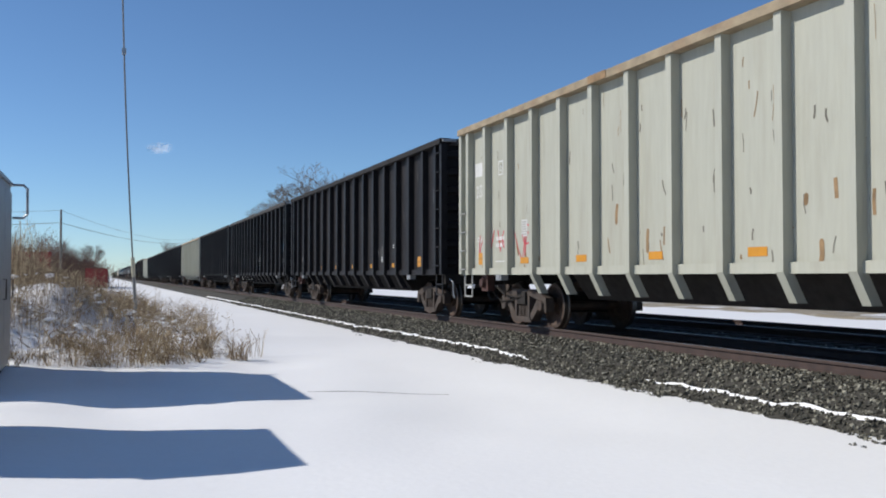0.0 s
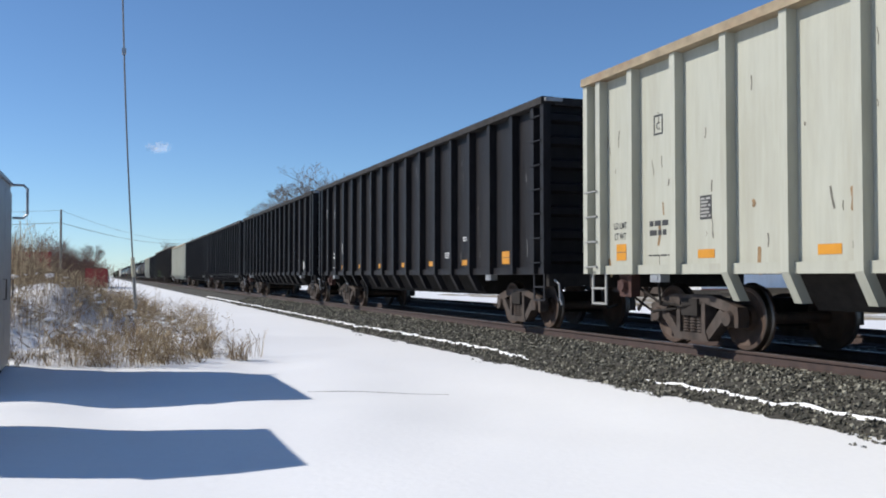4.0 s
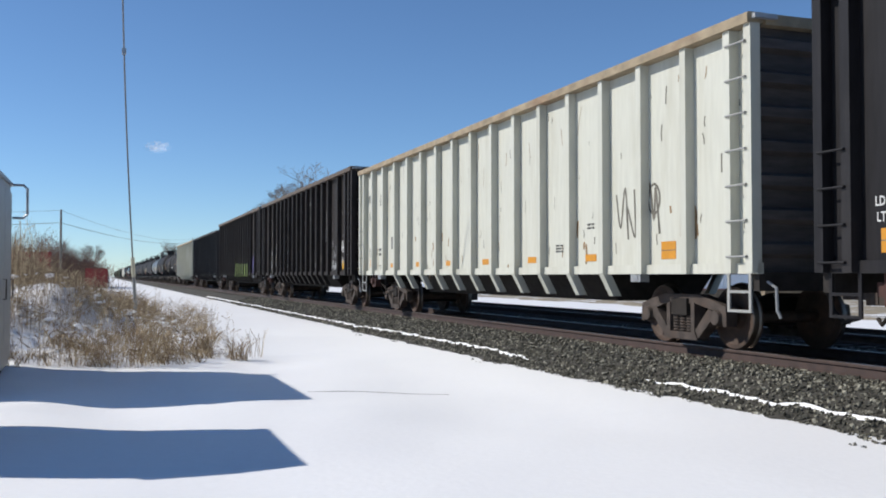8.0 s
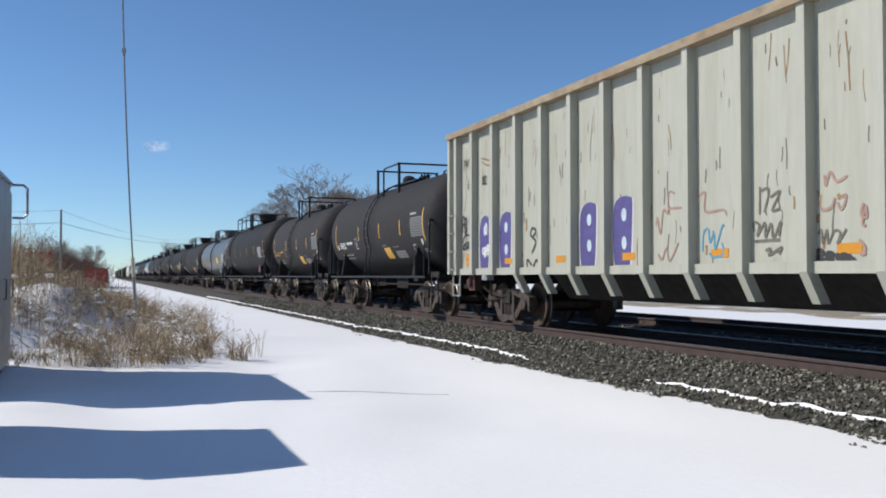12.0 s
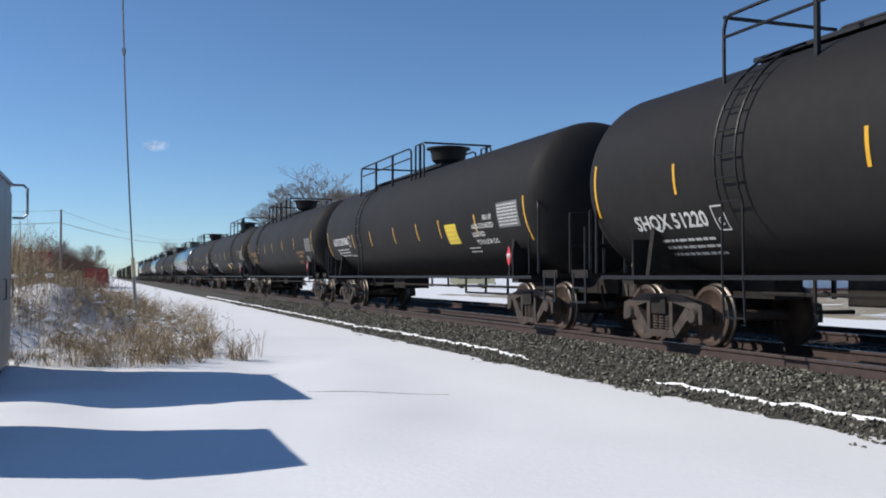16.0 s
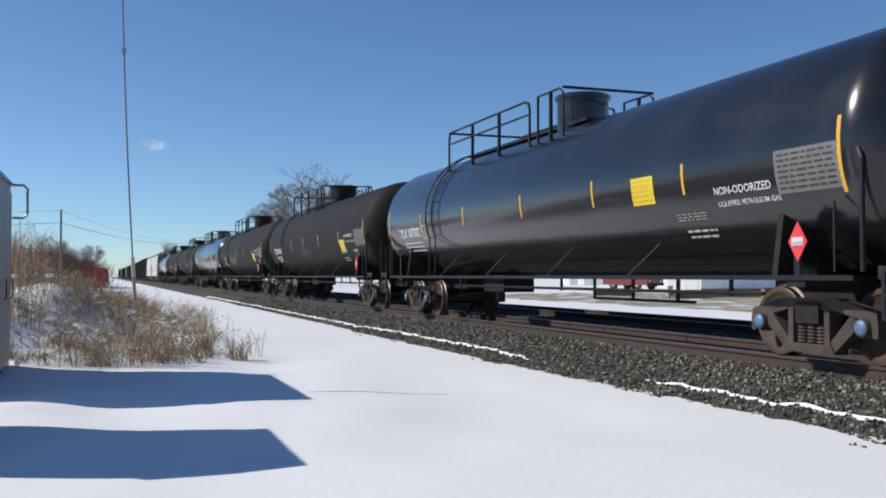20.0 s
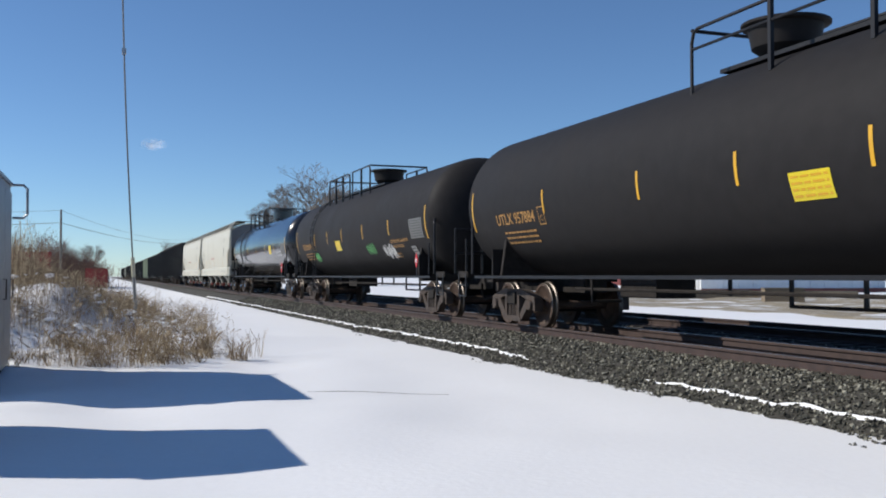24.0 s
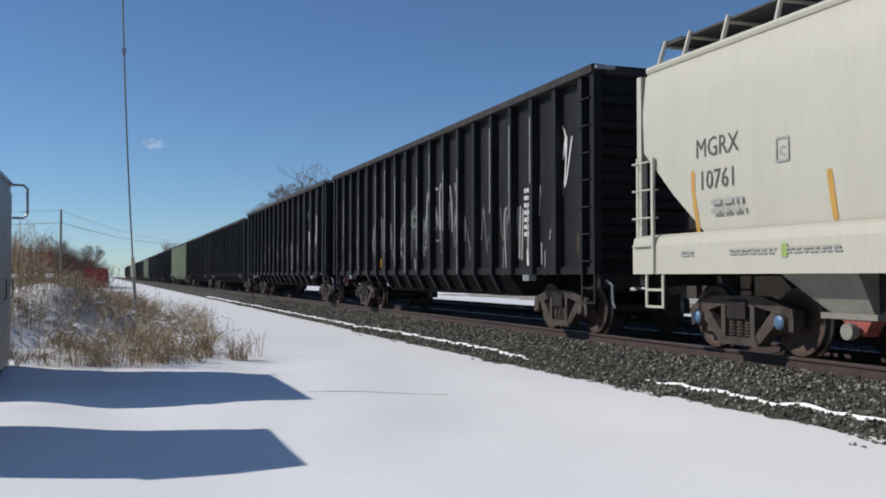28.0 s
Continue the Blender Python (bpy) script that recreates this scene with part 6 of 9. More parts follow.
def misty(name, color, seed, strength):
    """Thin soft paint: wisps that fade out towards the edge of the patch."""
    m = mat(name, color, 0.7, vary=0.2, bump=0)
    nt = m.node_tree
    n, l = nt.nodes, nt.links
    tc = n.new("ShaderNodeTexCoord")
    wisp = n.new("ShaderNodeTexNoise")
    wisp.noise_dimensions = "4D"
    wisp.inputs["W"].default_value = seed * 1.7
    wisp.inputs["Scale"].default_value, wisp.inputs["Detail"].default_value, wisp.inputs["Distortion"].default_value = 2.6, 4.0, 1.2
    l.new(tc.outputs["Object"], wisp.inputs["Vector"])
    cut = n.new("ShaderNodeMapRange")
    cut.inputs["From Min"].default_value, cut.inputs["From Max"].default_value = 0.42, 0.72
    l.new(wisp.outputs["Fac"], cut.inputs["Value"])
    axes = n.new("ShaderNodeSeparateXYZ")
    l.new(tc.outputs["Generated"], axes.inputs[0])
    last = cut.outputs[0]
    for axis, power in (("Y", 8.0), ("Z", 2.0)):
        a, b, c, d = (n.new("ShaderNodeMath") for _ in range(4))
        a.operation, b.operation, c.operation, d.operation = "MULTIPLY_ADD", "ABSOLUTE", "POWER", "SUBTRACT"
        a.inputs[1].default_value, a.inputs[2].default_value = 2.0, -1.0
        c.inputs[1].default_value, d.inputs[0].default_value = power, 1.0
        l.new(axes.outputs[axis], a.inputs[0])
        l.new(a.outputs[0], b.inputs[0])
        l.new(b.outputs[0], c.inputs[0])
        l.new(c.outputs[0], d.inputs[1])
        e = n.new("ShaderNodeMath")
        e.operation = "MULTIPLY"
        l.new(last, e.inputs[0])
        l.new(d.outputs[0], e.inputs[1])
        last = e.outputs[0]
    f = n.new("ShaderNodeMath")
    f.operation = "MULTIPLY"
    f.inputs[1].default_value = strength
    l.new(last, f.inputs[0])
    l.new(f.outputs[0], n["Principled BSDF"].inputs["Alpha"])
    return m


def mist(car, y0, y1, z0, z1, material, lift=0.0006):
    """A patch of thin overspray on the side sheet."""
    x = SHEET_X - lift
    z0 = max(z0, 1.23)
    part("overspray", Geo().add([(x, y1, z0), (x, y0, z0), (x, y0, z1), (x, y1, z1)], [(0, 1, 2, 3)]), material, car)


def blobs(car, y0, y1, z0, z1, n, seed, material, r=0.1):
    rng = random.Random(seed)
    g = Geo()
    for k in range(n):
        cy, cz, q = rng.uniform(min(y0, y1), max(y0, y1)), rng.uniform(z0, z1), r * rng.uniform(0.4, 1.2)
        g.add([(SHEET_X - 0.0035 - k * 0.00025, cy + q * 0.7 * math.cos(a), cz + q * math.sin(a)) for a in (math.tau * j / 10 for j in range(10))], [tuple(range(10))])
    part("paint_spots", g, material, car)


def strokes(car, paint, w, *paths):
    """Sprayed lines on the side sheet, each through a few points (y, z)."""
    for k, path in enumerate(paths):
        g = Geo()
        ribbon(g, smooth_line(path, 6), w, side_put(SHEET_X), 0.0052 + 0.0006 * k)
        part("graffiti", g, paint, car)


def blot(car, paint, ring, lift):
    """A sprayed patch with a rounded outline."""
    line = smooth_line([ring[-1]] + ring + ring[:2], 4)[4:-4]
    cy, cz = sum(p.x for p in line) / len(line), sum(p.y for p in line) / len(line)
    put = side_put(SHEET_X)
    pts = [put(p.x, max(p.y, 1.23), lift) for p in line]
    part("graffiti", Geo().add([put(cy, cz, lift)] + pts, [(0, i + 1, (i + 1) % len(pts) + 1) for i in range(len(pts))]), paint, car)


def drops(car, paint, spots, lift):
    """Round sprayed spots (y, z, half width, half height)."""
    for y, z, a, b in spots:
        ring = [(SHEET_X - lift, y + a * math.cos(q), z + b * math.sin(q)) for q in (math.tau * k / 16 for k in range(16))]
        part("paint_spot", Geo().add(ring, [tuple(range(16))]), paint, car)


def streaks(car, half, n, seed, material, z0=1.3, z1=4.1, long=0.25, w=0.02, x=SHEET_X):
    """Small scratches, runs and scuffs on the side sheet."""
    rng = random.Random(seed)
    g = Geo()
    for k in range(n):
        y, z = rng.uniform(-half + 0.2, half - 0.2), rng.uniform(z0, z1)
        ln = long * rng.uniform(0.2, 1.4)
        a = rng.gauss(0, 0.12)
        pts = [Vector((y, z)), Vector((y + a * ln * 0.5 + rng.uniform(-0.02, 0.02), z - ln * 0.5)), Vector((y + a * ln, z - ln))]
        ribbon(g, pts, w * rng.uniform(0.5, 1.6), side_put(x), 0.001)
    tagged(part("scuff_marks", g, material, car), kind="stuff")


def reflectors(car, half, paint, count=8, seed=0):
    step = (2 * half - 3.0) / 14
    for k in range(count):
        y = half - 1.0 if k == 0 else half - 1.5 - (2 * k - 0.5) * step
        wide = 0.3 if k == 0 else 0.38
        tall = 0.26 if k in (0, count - 1) else 0.12
        plate(car, "reflector", y, 1.30 + tall / 2, wide, tall, paint, x=SHEET_X)
        if tall > 0.2:
            plate(car, "reflector_seam", y, 1.30 + tall / 2, wide, 0.012, M_GRIME, x=SHEET_X - 0.0045, thick=0.001)


def gondola_marks(car, half, mark, number, ink=M_WHITE, seed=0, z=3.35, at=2, limits=()):
    step = (2 * half - 3.0) / 14
    cells = [half - 0.25, half - 0.92] + [half - 1.5 - step * (k + 0.5) for k in range(14)]
    y, nxt = cells[at - 1], cells[at]
    if mark:
        words(car, mark, 0.38, y, z, ink, SHEET_X - 0.002, 0.004, narrow=0.5)
        words(car, number, 0.38, y, z - 0.50, ink, SHEET_X - 0.002, 0.004, narrow=0.5)
    frame_mark(car, nxt, z - 0.08, 0.24, 0.30, ink, SHEET_X - 0.001)
    words(car, "LD LMT", 0.15, cells[1] - 0.05, 1.85, ink, SHEET_X - 0.002, 0.002, narrow=0.8)
    words(car, "LT WT", 0.15, cells[1] - 0.05, 1.68, ink, SHEET_X - 0.002, 0.002, narrow=0.8)
    if limits:
        for k, figure in enumerate(limits):
            words(car, figure, 0.17, cells[2], 1.85 - 0.18 * k, ink, SHEET_X - 0.002, 0.002, narrow=0.8)
    else:
        bars(car, cells[2], 1.77, 0.5, 0.28, 2, ink, SHEET_X, seed + 1)
    bars(car, cells[2], 1.36, 0.55, 0.04, 1, ink, SHEET_X, seed + 2)
    plate(car, "notice", cells[3], 2.0, 0.26, 0.33, ink, SHEET_X)
    bars(car, cells[3], 2.0, 0.22, 0.29, 6, M_FADED, SHEET_X - 0.005, seed + 9)
    bars(car, cells[13], 1.9, 0.24, 0.12, 2, ink, SHEET_X, seed + 3)
    bars(car, cells[12], 1.55, 0.30, 0.16, 3, ink, SHEET_X, seed + 4)
    part("routing_mark", kept("routing_mark", lambda g: g.turned([(-0.003, 0.105), (0, 0.105)], "x", 16), ink), ink, car, at=(SHEET_X, -half + 0.25, 1.72))
    bars(car, -half + 0.25, 1.55, 0.16, 0.05, 1, ink, SHEET_X, seed + 6)


H = 9.75
for car, mark, number, seed in ((car_b, "CDEX", "16110", 1), (car_c, "CDEX", "1617", 2), (car_d, "CDEX", "1600", 3), (car_e2, "CDEX", "", 4), (car_f, "CDEX", "1607", 5),
                                (car_g, "CDEX", "16357", 6), (car_h, "CDEX", "1635", 7), (car_l, "CDEX", "16271", 8)):
    gondola_marks(car, H, mark, number, M_WHITE, seed, at=3 if seed in (6, 7, 8) else 2, limits={3: ("213500", "72500"), 5: ("213500", "72500"), 6: ("214300", "71700")}.get(seed, ()))
    reflectors(car, H, M_ORANGE)
    streaks(car, H, 26, seed, M_SMOKE, long=0.3, w=0.014)
for car, mark, number, seed in ((car_a, "LEWX", "2137", 11), (car_e, "", "", 12), (car_i, "WCTR", "569", 13), (car_m, "", "", 14)):
    if car is car_m:
        words(car, "LD LMT", 0.15, H - 0.95, 1.68, M_FADED, SHEET_X - 0.002, 0.002, narrow=0.8)
        words(car, "LT WT", 0.15, H - 0.95, 1.48, M_FADED, SHEET_X - 0.002, 0.002, narrow=0.8)
    else:
        gondola_marks(car, H, mark, number, M_WHITE if car is car_a else M_BLACKLET, seed, 3.4)
    reflectors(car, H, M_ORANGE)
    streaks(car, H, 110, seed, M_GRIME, long=0.2, w=0.02)
    streaks(car, H, 26, seed + 60, M_RUSTSTAIN, z0=3.3, z1=4.15, long=0.35, w=0.016)
    streaks(car, H, 34, seed + 40, M_RUSTSTAIN, z0=1.25, z1=2.2, long=0.22, w=0.05)
plate(car_a, "notice", H - 1.0, 3.4, 0.7, 0.3, M_WHITE, SHEET_X + 0.001)
plate(car_a, "rusty_patch", 3.2, 4.33, 0.6, 0.13, M_RUSTSTAIN, x=-1.665)
plate(car_e, "dark_patch", 1.6, 4.33, 0.5, 0.13, M_UNDER, x=-1.665)
graffiti(car_a, H - 0.8, H - 3.8, 1.35, 2.1, 3, 21, M_REDPAINT, width=0.035)
graffiti(car_i, -H + 3.6, -H + 2.2, 1.6, 2.5, 2, 22, M_GRIME, width=0.04)
graffiti(car_i, -H + 1.9, -H + 1.3, 1.5, 2.2, 1, 23, M_RUSTSTAIN, width=0.07)
graffiti(car_e, -H + 5.2, -H + 3.6, 1.4, 2.3, 2, 24, M_GREYSTENCIL, width=0.03)
graffiti(car_b, H - 13, H - 14.2, 1.5, 2.0, 2, 25, M_SMOKE, width=0.03)
MIST_GREY = misty("grey_overspray", (0.22, 0.235, 0.25), 1, 0.55)
MIST_OLIVE = misty("olive_overspray", (0.17, 0.22, 0.045), 3, 1.0)
MIST_RED = misty("red_overspray", (0.20, 0.045, 0.05), 4, 1.0)
MIST_GREEN = misty("green_overspray", (0.03, 0.06, 0.05), 5, 1.0)
MIST_CHALK = misty("chalk_overspray", (0.30, 0.30, 0.29), 8, 1.1)
# white letters along the third car
tag_letters(car_c, H - 9.9, H - 11.3, 1.3, 2.3, 2, 32, M_WHITE, fat=0.07)
for k in range(9, 14):
    y = H - 1.5 - 16.5 / 14 * (k + 0.5)
    graffiti(car_c, y + 0.26, y - 0.30, 1.82, 2.3, 2, 330 + k, M_WHITE, width=0.04)
    graffiti(car_c, y + 0.30, y - 0.26, 1.5, 1.76, 3, 350 + k, M_WHITE, width=0.032)
graffiti(car_c, H - 17.75, H - 18.5, 1.98, 2.65, 3, 36, M_BLUEPAINT, width=0.045)
graffiti(car_c, H - 17.8, H - 18.5, 2.05, 2.5, 4, 37, M_ICEPAINT, width=0.03)
graffiti(car_c, H - 17.8, H - 18.45, 1.6, 1.92, 4, 38, M_WHITE, width=0.035)
graffiti(car_c, -H + 0.42, -H + 0.1, 1.6, 2.2, 2, 39, M_WHITE, width=0.035)
# blue, green and pale letters on the fourth
mist(car_d, H - 9.8, H - 15.6, 1.0, 2.3, MIST_GREEN)
# blue and white
graffiti(car_f, H - 16.0, H - 17.6, 1.3, 1.75, 4, 51, M_WHITE, width=0.05)
mist(car_g, H - 10.6, H - 17.4, 1.0, 2.7, MIST_GREY)
# chalky scribbles, then silver letters with lime edges
HJ = 9.35
for car, seed in ((car_j, 60), (car_k, 80)):
    if car is car_j:
        for y, w, tall in ((-7.72, 0.42, 0.30), (-4.30, 0.36, 0.15), (-1.58, 0.32, 0.15), (2.55, 0.3, 0.14), (5.53, 0.3, 0.14), (8.1, 0.3, 0.2)):
            plate(car, "reflector", y, 1.30 + tall / 2, w, tall, M_YELLOW, SHEET_X - 0.001)
    for y, tall in () if car is car_j else ((HJ - 2.0, 0.62), (-HJ + 0.95, 0.95)):
        plate(car, "reflector", y, 1.30 + tall / 2, 0.10, tall, M_YELLOW, SHEET_X, "upright yellow reflector strip")
    streaks(car, HJ, 90, seed, M_SMOKE, long=0.55, w=0.03)
    streaks(car, HJ, 40, seed + 1, M_WHITE, long=0.2, w=0.02)
    words(car, "REGX", 0.36, HJ - 3.17, 2.45, M_WHITE, SHEET_X - 0.002, 0.004, narrow=0.8)
    words(car, "6831" if car is car_j else "6691", 0.36, HJ - 3.17, 1.98, M_WHITE, SHEET_X - 0.002, 0.004, narrow=0.8)
    bars(car, HJ - 3.17, 1.62, 0.8, 0.3, 2, M_SILVERPAINT, SHEET_X, seed)
    blobs(car, HJ - 2.0, HJ - 2.7, 1.4, 1.9, 12, seed + 2, M_SMOKE, 0.16)
tag_letters(car_k, HJ - 17.25, HJ - 18.0, 1.85, 2.45, 2, 85, M_WHITE, fat=0.09)
tag_letters(car_k, HJ - 17.35, HJ - 17.95, 1.4, 1.7, 2, 88, M_WHITE, fat=0.06)
tag_letters(car_k, HJ - 18.2, HJ - 18.5, 1.45, 2.2, 1, 89, M_WHITE, fat=0.05)
streaks(car_m, H, 60, 99, M_GRIME, long=0.3, w=0.016)
streaks(car_m, H, 50, 100, M_RUSTSTAIN, z0=3.2, z1=4.15, long=0.5, w=0.016)
# white and pale-blue outlines along the third car
strokes(car_c, M_WHITE, 0.055, [(9.48, 2.04), (9.47, 1.65), (9.44, 1.23)], [(9.02, 1.75), (9.02, 2.26), (8.84, 2.28), (8.72, 2.12), (8.93, 2.04), (8.66, 1.9)], [(8.92, 1.67), (8.69, 1.77), (8.47, 1.73)])
strokes(car_c, M_WHITE, 0.055, [(7.9, 1.91), (7.92, 2.28), (7.76, 2.32), (7.64, 2.16), (7.82, 2.04), (7.61, 1.93)], [(7.89, 1.71), (7.59, 1.83), (7.4, 1.76)])
strokes(car_c, M_WHITE, 0.06, [(6.8, 2.38), (6.69, 2.15), (6.56, 2.38), (6.42, 2.13), (6.25, 2.35), (6.14, 2.3), (6.27, 2.09), (6.61, 2.09)])
blot(car_c, M_WHITE, [(6.46, 2.07), (6.19, 2.07), (6.19, 1.81), (6.48, 1.83)], 0.0012)
words(car_c, "PRA", 0.47, 6.41, 1.61, M_WHITE, SHEET_X - 0.006, 0.004, narrow=0.5)
strokes(car_c, M_PALEBLUE, 0.09, [(5.15, 2.27), (5.42, 2.28), (5.62, 2.2), (5.72, 1.99), (5.73, 1.67), (5.68, 1.36), (5.59, 1.23), (5.27, 1.23)])
strokes(car_c, M_WHITE, 0.06, [(5.27, 1.23), (5.34, 1.29)], [(5.32, 2.1), (5.3, 1.82)])
strokes(car_c, M_PALEBLUE, 0.09, [(3.87, 2.12), (4.04, 2.31), (4.24, 2.33), (4.42, 2.19), (4.47, 1.92), (4.43, 1.46), (4.3, 1.23), (3.91, 1.23)])
strokes(car_c, M_WHITE, 0.06, [(4.19, 2.09), (4.17, 1.81)], [(4.16, 1.49), (4.1, 1.3)])
strokes(car_c, M_PALEBLUE, 0.09, [(2.67, 2.22), (2.83, 2.31), (3.13, 2.28), (3.31, 2.14), (3.36, 1.74), (3.34, 1.39), (3.26, 1.23), (3.08, 1.23), (2.8, 1.23)])
strokes(car_c, M_WHITE, 0.06, [(2.81, 1.23), (2.97, 1.25)], [(2.97, 2.11), (2.95, 1.79)])
strokes(car_c, M_PALEBLUE, 0.09, [(1.54, 1.66), (1.7, 1.76), (1.58, 1.88), (1.51, 2.09), (1.61, 2.29), (1.84, 2.38), (2.08, 2.33), (2.19, 2.07), (2.19, 1.68), (2.16, 1.32), (2.09, 1.23), (1.62, 1.23)])
strokes(car_c, M_WHITE, 0.06, [(1.91, 2.16), (1.89, 1.87)], [(1.88, 1.61), (1.85, 1.3)])
words(car_c, "OOB", 0.29, 5.35, 1.59, M_WHITE, SHEET_X - 0.006, 0.004, narrow=0.55)
strokes(car_c, M_STRAW, 0.045, [(3.73, 2.66), (3.8, 2.49), (3.7, 2.32), (3.85, 2.18), (3.7, 2.04), (3.87, 1.93), (3.69, 1.79), (3.91, 1.68), (3.68, 1.61), (3.86, 1.44), (3.76, 1.31), (3.9, 1.36)], [(3.77, 2.56), (3.68, 2.23), (3.84, 1.99), (3.68, 1.75)])
strokes(car_c, M_WHITE, 0.075, [(0.94, 1.95), (0.94, 2.25), (0.84, 2.32), (0.78, 2.2), (0.88, 2.08), (0.78, 1.93)], [(0.77, 1.96), (0.74, 2.24), (0.67, 2.25), (0.65, 2.09), (0.74, 2.03), (0.64, 1.97)], [(0.9, 1.79), (0.78, 1.89), (0.6, 1.88), (0.71, 1.79), (0.57, 1.84), (0.45, 1.83)])
words(car_c, "HENCE", 0.4, 0.7, 1.48, M_WHITE, SHEET_X - 0.006, 0.004, narrow=0.52)
# pale green letters on a dark green ground
blot(car_d, MIST_GREEN, [(0.09, 2.01), (-0.39, 2.01), (-0.35, 1.23), (0.14, 1.23)], 0.001)
blot(car_d, MIST_GREEN, [(-1.09, 1.99), (-1.5, 1.99), (-1.49, 1.23), (-1.09, 1.23)], 0.001)
blot(car_d, MIST_GREEN, [(-2.23, 2.13), (-2.55, 2.09), (-2.68, 1.23), (-2.25, 1.23)], 0.001)
blot(car_d, MIST_GREEN, [(-3.41, 2.11), (-3.76, 2.14), (-3.79, 1.23), (-3.45, 1.23)], 0.001)
blot(car_d, M_GREENPAINT, [(0.6, 2.01), (0.2, 2.01), (0.17, 1.48), (0.19, 1.23), (0.46, 1.23), (0.6, 1.49)], 0.0024)
blot(car_d, M_GREENPAINT, [(-0.47, 1.96), (-0.66, 1.99), (-0.88, 1.94), (-0.97, 1.56), (-1.02, 1.23), (-0.66, 1.23), (-0.49, 1.44)], 0.0024)
blot(car_d, M_GREENPAINT, [(-1.94, 2.09), (-2.19, 2.11), (-2.22, 1.43), (-2.17, 1.23), (-1.97, 1.24), (-1.82, 1.54), (-1.71, 1.84)], 0.0024)
blot(car_d, M_GREENPAINT, [(-2.7, 2.03), (-2.99, 2.06), (-3.27, 2.12), (-3.41, 2.11), (-3.41, 1.67), (-3.39, 1.27), (-2.79, 1.23), (-2.75, 1.61)], 0.0024)
blot(car_d, M_GREENPAINT, [(-3.78, 2.03), (-3.92, 2.06), (-4.04, 1.82), (-4.17, 1.47), (-4.24, 1.23), (-4.02, 1.23), (-3.88, 1.48)], 0.0024)
blot(car_d, M_GREENPAINT, [(-4.11, 1.94), (-4.41, 2.1), (-4.43, 1.98), (-4.29, 1.81), (-4.4, 1.6), (-4.4, 1.23), (-4.28, 1.23), (-4.24, 1.56)], 0.0024)
strokes(car_d, M_LETTEREDGE, 0.045, [(0.52, 2.03), (0.69, 1.83), (0.66, 1.49), (0.54, 1.23)], [(0.17, 2.06), (0.52, 2.05)], [(0.47, 1.94), (0.36, 2.0), (0.2, 1.95), (0.19, 1.59), (0.14, 1.23), (0.03, 1.23)], [(0.44, 1.53), (0.22, 1.53)], [(0.51, 1.23), (0.42, 1.23)])
strokes(car_d, M_LETTEREDGE, 0.045, [(-0.35, 2.05), (-0.36, 1.79), (-0.41, 1.47), (-0.49, 1.23)], [(-0.98, 2.06), (-0.98, 1.77), (-0.99, 1.46), (-1.08, 1.23), (-1.2, 1.23)], [(-0.47, 1.98), (-0.95, 2.0)], [(-0.6, 1.68), (-0.67, 1.74), (-0.76, 1.65), (-0.78, 1.52), (-0.56, 1.53), (-0.62, 1.65)], [(-0.49, 1.47), (-0.87, 1.46), (-0.72, 1.33)])
strokes(car_d, M_LETTEREDGE, 0.045, [(-1.5, 2.03), (-1.53, 1.75), (-1.55, 1.44), (-1.58, 1.23)], [(-1.63, 1.99), (-1.7, 1.74), (-1.82, 1.54), (-1.9, 1.57), (-1.75, 1.9), (-1.97, 1.99), (-2.09, 1.92), (-1.91, 1.69)], [(-1.98, 2.15), (-2.19, 2.11), (-2.22, 1.62), (-2.23, 1.23)], [(-1.89, 1.34), (-1.85, 1.42), (-2.06, 1.47), (-2.18, 1.37), (-2.05, 1.23), (-1.83, 1.23), (-2.2, 1.23)])
strokes(car_d, M_LETTEREDGE, 0.05, [(-2.63, 2.12), (-2.65, 1.8), (-2.68, 1.42), (-2.75, 1.23)], [(-2.81, 2.04), (-2.83, 1.7), (-2.88, 1.36), (-3.04, 1.43), (-2.99, 1.88), (-2.89, 2.05)], [(-3.04, 2.02), (-3.15, 2.07), (-3.28, 1.86), (-3.16, 1.65), (-3.29, 1.4), (-3.41, 1.23), (-3.56, 1.23)], [(-3.38, 2.15), (-3.4, 1.77), (-3.43, 1.37)])
strokes(car_d, M_LETTEREDGE, 0.05, [(-3.76, 2.0), (-3.92, 2.1), (-4.02, 2.04), (-4.09, 1.73), (-4.23, 1.38), (-4.36, 1.23)], [(-3.8, 1.98), (-3.82, 1.66), (-3.91, 1.39), (-3.98, 1.23)], [(-4.08, 1.95), (-4.25, 2.11), (-4.44, 2.15), (-4.46, 1.94), (-4.26, 1.88), (-4.28, 1.61), (-4.4, 1.6), (-4.42, 1.23)], [(-4.21, 1.61), (-4.35, 1.36)])
strokes(car_d, M_GREENPAINT, 0.02, [(-3.41, 2.17), (-3.62, 2.1), (-3.75, 2.0)], [(-1.09, 2.01), (-1.46, 2.04)], [(0.09, 2.03), (-0.32, 2.03)], [(-2.22, 2.07), (-2.51, 2.07)], [(-4.08, 2.0), (-4.25, 2.14), (-4.41, 2.17)])
